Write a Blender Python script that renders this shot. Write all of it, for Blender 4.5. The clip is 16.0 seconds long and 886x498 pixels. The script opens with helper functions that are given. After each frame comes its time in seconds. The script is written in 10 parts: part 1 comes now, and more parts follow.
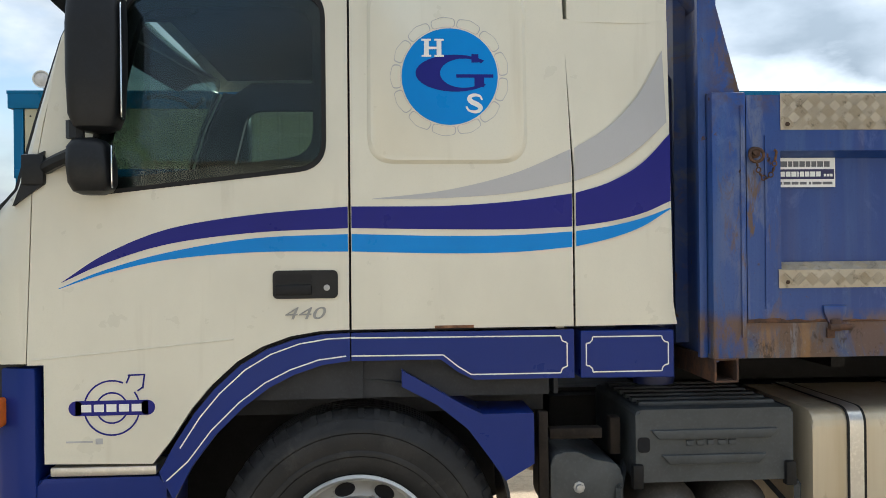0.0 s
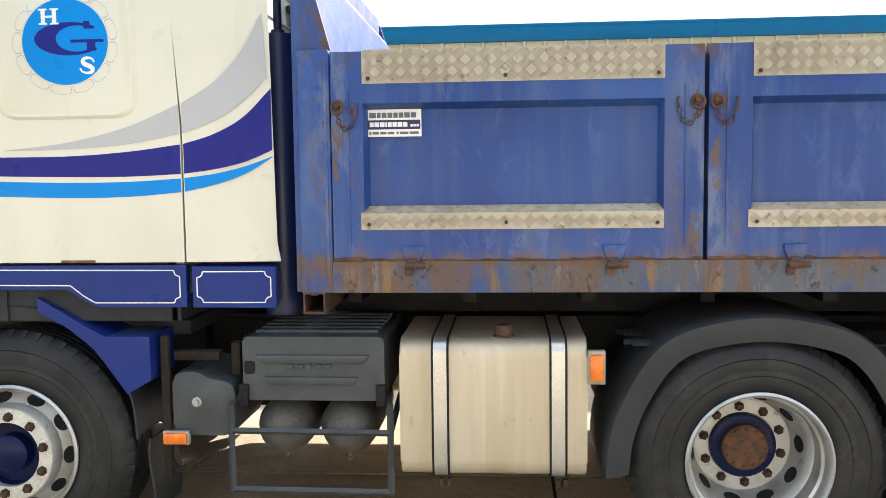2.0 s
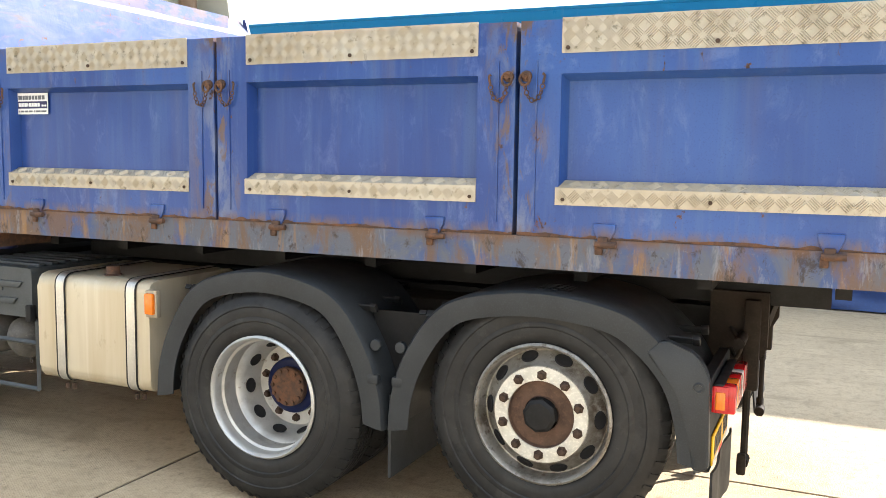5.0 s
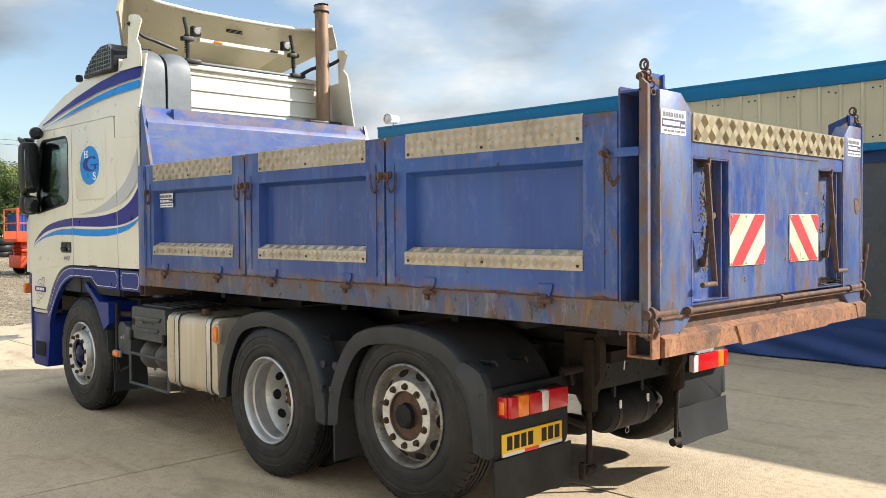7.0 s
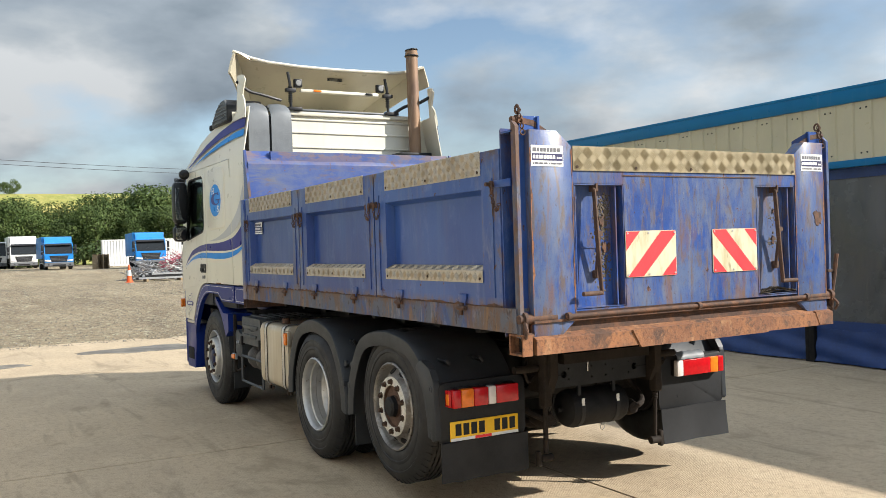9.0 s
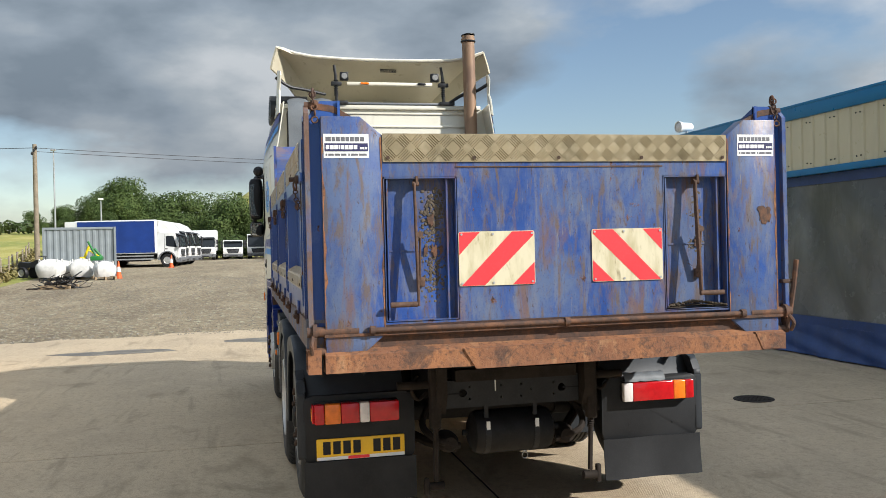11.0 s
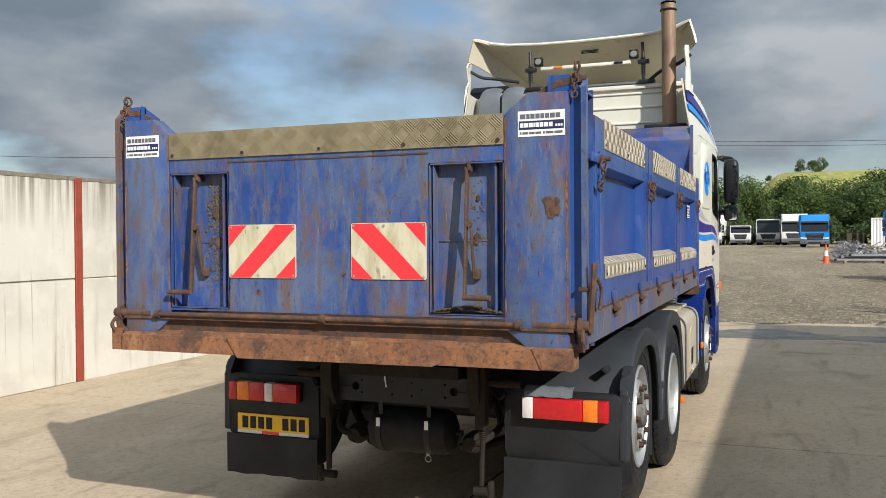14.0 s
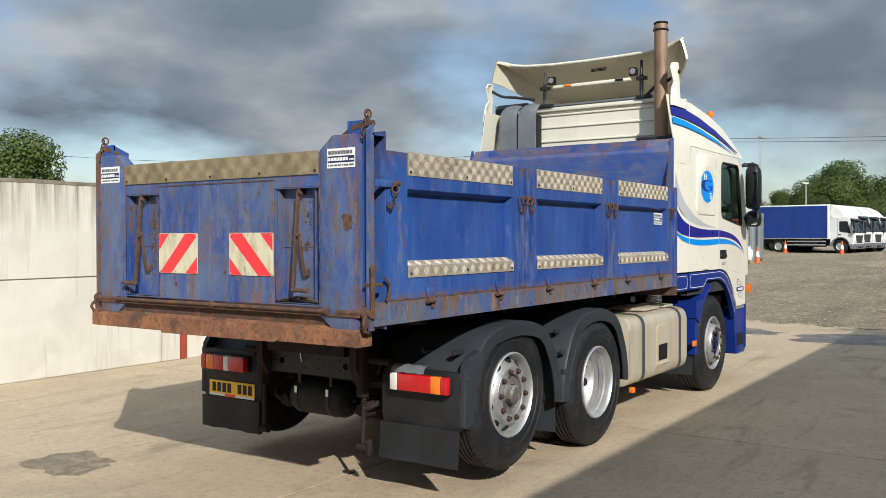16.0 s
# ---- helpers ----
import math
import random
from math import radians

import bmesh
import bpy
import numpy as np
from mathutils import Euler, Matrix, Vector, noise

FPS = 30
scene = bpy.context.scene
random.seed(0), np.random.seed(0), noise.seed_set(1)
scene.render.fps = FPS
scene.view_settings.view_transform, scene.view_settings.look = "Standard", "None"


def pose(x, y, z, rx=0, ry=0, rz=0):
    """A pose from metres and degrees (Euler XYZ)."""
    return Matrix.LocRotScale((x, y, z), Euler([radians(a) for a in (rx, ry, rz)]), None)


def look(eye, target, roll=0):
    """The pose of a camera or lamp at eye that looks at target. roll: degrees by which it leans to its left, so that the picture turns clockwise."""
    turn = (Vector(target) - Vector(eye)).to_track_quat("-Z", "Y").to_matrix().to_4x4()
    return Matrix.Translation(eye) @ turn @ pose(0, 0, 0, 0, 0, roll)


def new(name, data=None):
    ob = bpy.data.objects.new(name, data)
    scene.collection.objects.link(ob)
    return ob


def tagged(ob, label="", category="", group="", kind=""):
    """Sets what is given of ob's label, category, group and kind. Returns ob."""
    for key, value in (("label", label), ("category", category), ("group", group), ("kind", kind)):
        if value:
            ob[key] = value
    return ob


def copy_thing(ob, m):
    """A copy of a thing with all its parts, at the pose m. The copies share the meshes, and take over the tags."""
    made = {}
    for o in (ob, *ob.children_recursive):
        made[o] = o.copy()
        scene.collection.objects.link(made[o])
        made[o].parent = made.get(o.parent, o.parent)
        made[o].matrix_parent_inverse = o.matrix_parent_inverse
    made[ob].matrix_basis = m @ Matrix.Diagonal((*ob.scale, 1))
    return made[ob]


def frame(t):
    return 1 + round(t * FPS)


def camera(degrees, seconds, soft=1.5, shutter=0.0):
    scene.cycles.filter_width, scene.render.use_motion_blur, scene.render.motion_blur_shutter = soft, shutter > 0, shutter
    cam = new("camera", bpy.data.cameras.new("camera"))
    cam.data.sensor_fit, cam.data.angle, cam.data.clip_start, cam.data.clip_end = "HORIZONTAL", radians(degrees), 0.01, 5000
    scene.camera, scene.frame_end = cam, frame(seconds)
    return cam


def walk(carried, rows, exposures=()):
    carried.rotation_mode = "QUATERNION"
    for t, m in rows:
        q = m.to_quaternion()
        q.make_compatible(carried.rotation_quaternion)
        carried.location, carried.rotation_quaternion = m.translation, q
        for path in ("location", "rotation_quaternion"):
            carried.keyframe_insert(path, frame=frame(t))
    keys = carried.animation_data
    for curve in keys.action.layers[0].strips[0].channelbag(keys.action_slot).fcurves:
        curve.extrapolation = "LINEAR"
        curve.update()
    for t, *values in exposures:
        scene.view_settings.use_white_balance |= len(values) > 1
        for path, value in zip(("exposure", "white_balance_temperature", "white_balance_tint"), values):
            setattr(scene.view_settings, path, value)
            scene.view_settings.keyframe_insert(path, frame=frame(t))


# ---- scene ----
cam = camera(53.8, 16.0, soft=0.4)
PATH = [
    (0, (-6.0, -4.369, 1.637), (-5.877, -2.372, 1.636), -0.6),
    (0.5, (-5.536, -4.368, 1.654), (-5.481, -2.373, 1.521), -1.2),
    (1, (-5.041, -4.49, 1.611), (-5.032, -2.494, 1.494), -1.2),
    (1.5, (-4.53, -4.569, 1.666), (-4.6, -2.576, 1.512), -1.0),
    (2, (-3.973, -4.727, 1.687), (-4.125, -2.739, 1.523), -0.7),
    (2.5, (-3.476, -4.716, 1.667), (-3.684, -2.735, 1.484), -0.4),
    (3, (-2.97, -4.781, 1.675), (-3.212, -2.806, 1.471), -0.2),
    (3.5, (-2.426, -4.748, 1.683), (-2.747, -2.787, 1.461), -0.0),
    (4, (-1.858, -4.573, 1.644), (-2.31, -2.635, 1.44), 0.4),
    (4.5, (-1.212, -4.472, 1.65), (-1.84, -2.585, 1.441), 0.7),
    (5, (-0.562, -4.536, 1.656), (-1.374, -2.721, 1.448), 0.8),
    (5.2, (-0.287, -4.49, 1.64), (-1.175, -2.709, 1.437), 0.8),
    (7.3, (2.39, -4.479, 1.692), (0.91, -3.135, 1.661), -0.6),
    (7.5, (2.609, -4.447, 1.688), (1.098, -3.136, 1.668), -0.7),
    (8, (3.097, -4.442, 1.683), (1.524, -3.206, 1.68), -1.2),
    (8.2, (3.292, -4.453, 1.678), (1.69, -3.256, 1.671), -1.5),
    (9.2, (3.73, -3.50, 1.69), (1.96, -2.57, 1.683), -1.7),
    (10.3, (3.919, -2.285, 1.7), (2.035, -1.614, 1.685), -1.8),
    (10.5, (3.936, -2.073, 1.668), (2.033, -1.458, 1.657), -1.7),
    (11, (3.97, -1.507, 1.678), (2.02, -1.061, 1.669), -1.4),
    (11.5, (4.067, -0.926, 1.692), (2.084, -0.667, 1.679), -1.2),
    (12, (4.007, -0.38, 1.68), (2.008, -0.319, 1.664), -1.0),
    (12.5, (4.024, 0.22, 1.673), (2.03, 0.073, 1.656), -0.9),
    (13, (3.869, 0.803, 1.667), (1.902, 0.444, 1.648), -1.0),
    (13.5, (3.753, 1.423, 1.664), (1.832, 0.866, 1.643), -0.7),
    (14, (3.565, 1.997, 1.667), (1.704, 1.264, 1.642), -0.4),
    (14.5, (3.366, 2.577, 1.652), (1.571, 1.694, 1.63), -0.2),
    (15, (3.374, 3.167, 1.689), (1.635, 2.18, 1.67), -0.1),
    (15.5, (3.549, 3.694, 1.713), (1.857, 2.627, 1.686), -0.1),
    (16, (3.651, 4.215, 1.704), (2.001, 3.086, 1.679), -0.1),
]
EXPOSURE = [(0.0, 0.93, 6300, 10), (0.5, 1.3, 6300, 10), (1.5, 1.62, 6300, 10), (2.5, 1.78, 6300, 10), (3.5, 2.0, 6300, 10), (5.0, 1.98, 6450, 10), (7.5, 0.93, 6550, 10), (8.2, 0.86, 6550, 10),
            (10.3, 0.60, 6350, 10), (12.5, 0.38, 6250, 10), (16.0, 0.24, 6250, 10)]
walk(cam, [(t, look(eye, target, roll)) for t, eye, target, roll in PATH], EXPOSURE)

# ---- world, sun, exposure ----
SUN_WAY = Vector((1.06, 1.315, 1.0)).normalized()
sun_data = bpy.data.lights.new("sun", "SUN")
sun_data.energy, sun_data.angle, sun_data.color = 4.5, radians(0.6), (1.0, 0.95, 0.87)
sun = new("sun", sun_data)
sun.matrix_world = look(SUN_WAY * 60, (0, 0, 0))

world = bpy.data.worlds.new("sky")
scene.world = world
world.use_nodes = True
wn, wl = world.node_tree.nodes, world.node_tree.links
wn.clear()
w_out = wn.new("ShaderNodeOutputWorld")
w_bg = wn.new("ShaderNodeBackground")
w_sky = wn.new("ShaderNodeTexSky")
w_sky.sky_type, w_sky.sun_disc = "NISHITA", False
w_sky.sun_elevation, w_sky.sun_rotation = math.asin(SUN_WAY.z), math.atan2(SUN_WAY.x, SUN_WAY.y)
w_sky.air_density, w_sky.dust_density = 1.0, 0.6
w_co = wn.new("ShaderNodeTexCoord")
w_map = wn.new("ShaderNodeMapping")
w_map.inputs["Scale"].default_value = (1.0, 1.0, 2.2)
w_map.inputs["Location"].default_value = (3.1, 1.7, 0.4)
w_map.inputs["Rotation"].default_value = (0.12, 0.05, 0.6)
wl.new(w_co.outputs["Generated"], w_map.inputs["Vector"])


def world_noise(scale, detail, rough, distort):
    n = wn.new("ShaderNodeTexNoise")
    n.inputs["Scale"].default_value, n.inputs["Detail"].default_value = scale, detail
    n.inputs["Roughness"].default_value, n.inputs["Distortion"].default_value = rough, distort
    wl.new(w_map.outputs["Vector"], n.inputs["Vector"])
    return n


def world_ramp(src, stops):
    r = wn.new("ShaderNodeValToRGB")
    while len(r.color_ramp.elements) < len(stops):
        r.color_ramp.elements.new(0.5)
    for e, (p, c) in zip(r.color_ramp.elements, stops):
        e.position, e.color = p, (*c, 1)
    wl.new(src, r.inputs["Fac"])
    return r


cover = world_ramp(world_noise(2.3, 9, 0.50, 0.0).outputs["Fac"], [(0.41, (0, 0, 0)), (0.52, (1, 1, 1))])
shade = world_ramp(world_noise(4.2, 9, 0.50, 0.0).outputs["Fac"],
                   [(0.36, (2.5, 3.05, 3.6)), (0.46, (3.5, 4.1, 4.7)), (0.54, (4.7, 5.2, 5.6)), (0.63, (6.6, 6.9, 7.1))])
# clouds are brighter on the sun's side of the sky
w_dot = wn.new("ShaderNodeVectorMath")
w_dot.operation = "DOT_PRODUCT"
w_dot.inputs[1].default_value = SUN_WAY
wl.new(w_co.outputs["Generated"], w_dot.inputs[0])
w_glow = wn.new("ShaderNodeMapRange")
w_glow.inputs["From Min"].default_value, w_glow.inputs["From Max"].default_value = 0.0, 1.0
w_glow.inputs["To Min"].default_value, w_glow.inputs["To Max"].default_value = 0.72, 1.25
wl.new(w_dot.outputs["Value"], w_glow.inputs["Value"])
w_lit = wn.new("ShaderNodeVectorMath")
w_lit.operation = "SCALE"
wl.new(shade.outputs["Color"], w_lit.inputs[0])
# and overcast sky is brighter overhead than at the horizon
w_sep = wn.new("ShaderNodeSeparateXYZ")
wl.new(w_co.outputs["Generated"], w_sep.inputs[0])
w_high = wn.new("ShaderNodeMapRange")
w_high.inputs["From Min"].default_value, w_high.inputs["From Max"].default_value = 0.05, 0.95
w_high.inputs["To Min"].default_value, w_high.inputs["To Max"].default_value = 0.76, 2.1
wl.new(w_sep.outputs["Z"], w_high.inputs["Value"])
w_both = wn.new("ShaderNodeMath")
w_both.operation = "MULTIPLY"
wl.new(w_glow.outputs["Result"], w_both.inputs[0])
wl.new(w_high.outputs["Result"], w_both.inputs[1])
wl.new(w_both.outputs[0], w_lit.inputs["Scale"])
w_mix = wn.new("ShaderNodeMix")
w_mix.data_type = "RGBA"
wl.new(cover.outputs["Color"], w_mix.inputs["Factor"])
wl.new(w_sky.outputs["Color"], w_mix.inputs["A"])
wl.new(w_lit.outputs["Vector"], w_mix.inputs["B"])
wl.new(w_mix.outputs["Result"], w_bg.inputs["Color"])
w_bg.inputs["Strength"].default_value = 0.085
wl.new(w_bg.outputs["Background"], w_out.inputs["Surface"])


# ---- materials ----
class Paint:
    """A node material, built step by step on the object's own metres."""

    def __init__(self, name, rough=0.5, metal=0.0, spec=0.5):
        self.mat = bpy.data.materials.new(name)
        self.mat.use_nodes = True
        self.nodes, self.links = self.mat.node_tree.nodes, self.mat.node_tree.links
        self.bsdf = self.nodes["Principled BSDF"]
        self.bsdf.inputs["Roughness"].default_value = rough
        self.bsdf.inputs["Metallic"].default_value = metal
        self.bsdf.inputs["Specular IOR Level"].default_value = spec
        self.co = self.nodes.new("ShaderNodeTexCoord").outputs["Object"]
        self.col = None
        self.bump = None

    def map(self, scale):
        m = self.nodes.new("ShaderNodeMapping")
        m.inputs["Scale"].default_value = scale if hasattr(scale, "__len__") else (scale,) * 3
        self.links.new(self.co, m.inputs["Vector"])
        return m.outputs["Vector"]

    def noise(self, scale, detail=4, rough=0.55, distort=0.0):
        n = self.nodes.new("ShaderNodeTexNoise")
        n.inputs["Scale"].default_value = 1.0
        n.inputs["Detail"].default_value, n.inputs["Roughness"].default_value = detail, rough
        n.inputs["Distortion"].default_value = distort
        self.links.new(self.map(scale), n.inputs["Vector"])
        return n.outputs["Fac"]

    def ramp(self, src, lo, hi):
        r = self.nodes.new("ShaderNodeMapRange")
        r.inputs["From Min"].default_value, r.inputs["From Max"].default_value = lo, hi
        self.links.new(src, r.inputs["Value"])
        return r.outputs["Result"]

    def times(self, a, b):
        m = self.nodes.new("ShaderNodeMath")
        m.operation = "MULTIPLY"
        for s, v in zip(m.inputs, (a, b)):
            if hasattr(v, "links"):
                self.links.new(v, s)
            else:
                s.default_value = v
        return m.outputs[0]

    def base(self, rgb):
        self.bsdf.inputs["Base Color"].default_value = (*rgb, 1)
        self.col = rgb
        return self

    def over(self, rgb, fac):
        """Lays a colour over what is there, by a mask."""
        m = self.nodes.new("ShaderNodeMix")
        m.data_type = "RGBA"
        if hasattr(fac, "links"):
            self.links.new(fac, m.inputs["Factor"])
        else:
            m.inputs["Factor"].default_value = fac
        for s, v in (("A", self.col), ("B", rgb)):
            if hasattr(v, "links"):
                self.links.new(v, m.inputs[s])
            else:
                m.inputs[s].default_value = (*v, 1)
        self.col = m.outputs["Result"]
        self.links.new(self.col, self.bsdf.inputs["Base Color"])
        return self

    def gloss(self, a, b, fac):
        m = self.nodes.new("ShaderNodeMapRange")
        m.inputs["To Min"].default_value, m.inputs["To Max"].default_value = a, b
        self.links.new(fac, m.inputs["Value"])
        self.links.new(m.outputs["Result"], self.bsdf.inputs["Roughness"])
        return self

    def relief(self, height, strength=0.3, distance=0.01):
        b = self.nodes.new("ShaderNodeBump")
        b.inputs["Strength"].default_value, b.inputs["Distance"].default_value = strength, distance
        self.links.new(height, b.inputs["Height"])
        if self.bump:
            self.links.new(self.bump, b.inputs["Normal"])
        self.bump = b.outputs["Normal"]
        self.links.new(self.bump, self.bsdf.inputs["Normal"])
        return self

    def random(self):
        return self.nodes.new("ShaderNodeObjectInfo").outputs["Random"]

    def island(self):
        return self.nodes.new("ShaderNodeNewGeometry").outputs["Random Per Island"]


RUST, RUST_DARK, RUST_ORANGE = (0.115, 0.056, 0.032), (0.045, 0.026, 0.020), (0.30, 0.13, 0.035)


def simple(name, rgb, rough=0.5, metal=0.0, vary=0.25, scale=6.0, grain=90.0, relief=0.08):
    """A plain surface with slow and fine variation."""
    p = Paint(name, rough, metal, 0.3 if max(rgb) < 0.06 else 0.5).base(rgb)
    p.over(tuple(c * (1 - vary) for c in rgb), p.ramp(p.noise(scale, 5), 0.35, 0.7))
    p.over(tuple(min(1, c * (1 + vary)) for c in rgb), p.times(p.ramp(p.noise(grain, 3), 0.5, 0.75), 0.6))
    p.gloss(max(0.05, rough - 0.1), min(1, rough + 0.15), p.noise(scale * 2, 4))
    if relief:
        p.relief(p.noise(grain, 3), relief, 0.004)
    return p.mat


def tipper_blue(name, rust_lo, fade, run=0.5, seams=False):
    """Sun-faded blue enamel with vertical runs, scuffs and rust breaking through."""
    p = Paint(name, 0.45, spec=0.32).base((0.017, 0.051, 0.212))
    p.over((0.034, 0.089, 0.29), p.ramp(p.noise((1.3, 1.3, 0.8), 5), 0.4, 0.65))
    p.over((0.080, 0.140, 0.275), p.times(p.ramp(p.noise((16, 16, 0.9), 5), 0.5, 0.78), fade))
    p.over((0.15, 0.20, 0.40), p.times(p.ramp(p.noise((9, 9, 4.5), 8, 0.68, 0.5), 0.56, 0.70), fade * 0.7))
    p.over((0.15, 0.10, 0.07), p.times(p.ramp(p.noise((11, 11, 0.7), 6), 0.54, 0.74), run))
    if seams:
        # rust and chalky scuffs gather along the joints between the panels and at their foot
        sep = p.nodes.new("ShaderNodeSeparateXYZ")
        p.links.new(p.co, sep.inputs[0])
        shift = p.nodes.new("ShaderNodeMath")
        shift.inputs[1].default_value = 3.205 + 1.478 * 4
        p.links.new(sep.outputs["X"], shift.inputs[0])
        near = p.nodes.new("ShaderNodeMath")
        near.operation = "PINGPONG"
        near.inputs[1].default_value = 0.739
        p.links.new(shift.outputs[0], near.inputs[0])
        joint = p.ramp(near.outputs[0], 0.17, 0.02)
        p.over((0.115, 0.145, 0.255), p.times(joint, p.ramp(p.noise((11, 11, 3), 7, 0.65, 0.5), 0.50, 0.62)))
        p.over((0.12, 0.075, 0.05), p.times(joint, p.ramp(p.noise((15, 15, 4), 8, 0.68, 0.6), 0.56, 0.62)))
        foot = p.times(p.ramp(sep.outputs["Z"], 1.405, 1.355), p.ramp(p.noise((13, 13, 5), 7, 0.65), 0.42, 0.56))
        p.over((0.14, 0.085, 0.05), p.times(foot, 0.9))
        p.over((0.10, 0.06, 0.04), p.times(p.ramp(sep.outputs["Z"], 2.10, 2.19), p.times(joint, p.ramp(p.noise(14, 7, 0.65), 0.42, 0.55))))
    spots = p.ramp(p.noise((16, 16, 9), 9, 0.66, 0.4), rust_lo, rust_lo + 0.035)
    p.over(RUST, spots)
    p.over(RUST_DARK, p.times(spots, p.ramp(p.noise(40, 3), 0.5, 0.6)))
    scratch = p.ramp(p.noise((90, 90, 7), 3, 0.5, 0.6), 0.66, 0.72)
    p.over((0.12, 0.17, 0.34), p.times(scratch, 0.2 * fade))
    p.over((0.015, 0.035, 0.15), p.times(p.ramp(p.noise(140, 4, 0.6), 0.55, 0.75), 0.45))
    p.gloss(0.30, 0.85, spots)
    p.relief(p.noise(5, 3), 0.12, 0.02).relief(p.noise(60, 4), 0.08, 0.004).relief(spots, 0.25, 0.003)
    return p.mat


M_BLUE = tipper_blue("blue_enamel", 0.72, 0.4, 0.15)
M_BLUE_FRAME = tipper_blue("blue_enamel_worn", 0.645, 0.6, 0.35, True)


def tail_blue():
    """Blue enamel of the tail: mottled with chalk and grime, scratched, rust breaking through in spots."""
    p = Paint("blue_enamel_tailgate", 0.5, spec=0.3).base((0.020, 0.056, 0.215))
    p.over((0.030, 0.082, 0.29), p.ramp(p.noise((2.2, 2.2, 1.4), 6, 0.6), 0.42, 0.62))
    p.over((0.100, 0.135, 0.225), p.times(p.ramp(p.noise((3.2, 3.2, 1.5), 9, 0.68, 0.5), 0.40, 0.58), 0.85))
    p.over((0.155, 0.165, 0.20), p.times(p.ramp(p.noise((13, 13, 3.2), 9, 0.72, 0.4), 0.50, 0.62), 0.6))
    p.over((0.125, 0.090, 0.062), p.times(p.ramp(p.noise((17, 17, 3.6), 9, 0.72, 0.4), 0.51, 0.61), 0.8))
    p.over((0.16, 0.085, 0.045), p.times(p.ramp(p.noise((6, 6, 1.3), 8, 0.68, 0.6), 0.53, 0.63), 0.65))
    p.over((0.24, 0.22, 0.19), p.times(p.ramp(p.noise((75, 75, 9), 4, 0.6, 0.8), 0.65, 0.71), 0.5))
    p.over((0.06, 0.040, 0.032), p.times(p.ramp(p.noise((60, 60, 16), 7, 0.72, 0.5), 0.60, 0.66), 0.85))
    spots = p.ramp(p.noise((10, 10, 6), 10, 0.72, 0.6), 0.625, 0.655)
    p.over((0.135, 0.062, 0.034), spots)
    p.over(RUST_DARK, p.times(spots, p.ramp(p.noise(55, 4), 0.48, 0.6)))
    p.over((0.010, 0.026, 0.11), p.times(p.ramp(p.noise(120, 5, 0.65), 0.55, 0.72), 0.5))
    p.gloss(0.36, 0.85, spots)
    p.relief(p.noise(5, 3), 0.12, 0.02).relief(p.noise(60, 5, 0.65), 0.14, 0.004).relief(spots, 0.4, 0.004)
    return p.mat


M_BLUE_TAIL = tail_blue()


def scraped_blue():
    """Headboard steel scraped pale by loads, with rust where it is bare."""
    p = Paint("scraped_pale_blue", 0.5).base((0.026, 0.066, 0.25))
    p.over((0.066, 0.10, 0.235), p.ramp(p.noise((3, 3, 3), 8, 0.66, 0.4), 0.44, 0.62))
    p.over((0.12, 0.132, 0.17), p.times(p.ramp(p.noise((7, 2.0, 7), 8, 0.68, 0.6), 0.52, 0.66), 0.75))
    p.over((0.14, 0.09, 0.055), p.times(p.ramp(p.noise((5, 2.2, 9), 9, 0.7, 0.6), 0.57, 0.65), 0.5))
    p.over((0.030, 0.06, 0.21), p.times(p.ramp(p.noise((6, 3, 8), 6, 0.62), 0.56, 0.7), 0.6))
    sep = p.nodes.new("ShaderNodeSeparateXYZ")
    p.links.new(p.co, sep.inputs[0])
    lip = p.times(p.ramp(sep.outputs["Z"], 2.50, 2.66), p.ramp(p.noise((6, 5, 14), 7, 0.65), 0.46, 0.56))
    p.over((0.19, 0.115, 0.07), p.times(lip, 0.6))
    p.over(RUST, p.ramp(p.noise(12, 8, 0.65, 0.4), 0.63, 0.67))
    p.relief(p.noise(6, 4), 0.2, 0.02).relief(p.noise(70, 4), 0.1, 0.004)
    return p.mat


M_BLUE_HEAD = scraped_blue()


def rusty(name, blue, seed_scale):
    p = Paint(name, 0.85).base((0.185, 0.080, 0.040))
    p.over((0.27, 0.115, 0.048), p.ramp(p.noise((seed_scale, seed_scale, seed_scale * 0.5), 6, 0.6), 0.42, 0.62))
    p.over((0.36, 0.20, 0.10), p.times(p.ramp(p.noise((14, 9, 3.2), 8, 0.68), 0.54, 0.68), 0.75))
    p.over(RUST_DARK, p.times(p.ramp(p.noise(42, 7, 0.7), 0.50, 0.64), 0.7))
    if blue:
        p.over((0.125, 0.13, 0.155), p.times(p.ramp(p.noise((4.2, 4.2, 2.4), 7, 0.64), 0.40, 0.56), blue * 0.85))
        p.over((0.065, 0.092, 0.205), p.times(p.ramp(p.noise((4.5, 4.5, 3.4), 7, 0.66, 0.5), 0.50, 0.57), blue))
        p.over((0.26, 0.16, 0.065), p.times(p.ramp(p.noise((12, 12, 3.5), 7, 0.66, 0.4), 0.57, 0.66), 0.75))
        p.over(RUST_DARK, p.times(p.ramp(p.noise((26, 26, 6), 7, 0.7), 0.58, 0.66), 0.7))
    p.over((0.055, 0.034, 0.026), p.times(p.ramp(p.noise((9, 5, 7), 8, 0.7, 0.5), 0.53, 0.62), 0.8))
    p.over((0.24, 0.15, 0.09), p.times(p.ramp(p.noise(60, 6, 0.7), 0.6, 0.7), 0.55))
    p.relief(p.noise(45, 6, 0.65), 0.55, 0.008).relief(p.noise(12, 5), 0.3, 0.01)
    return p.mat


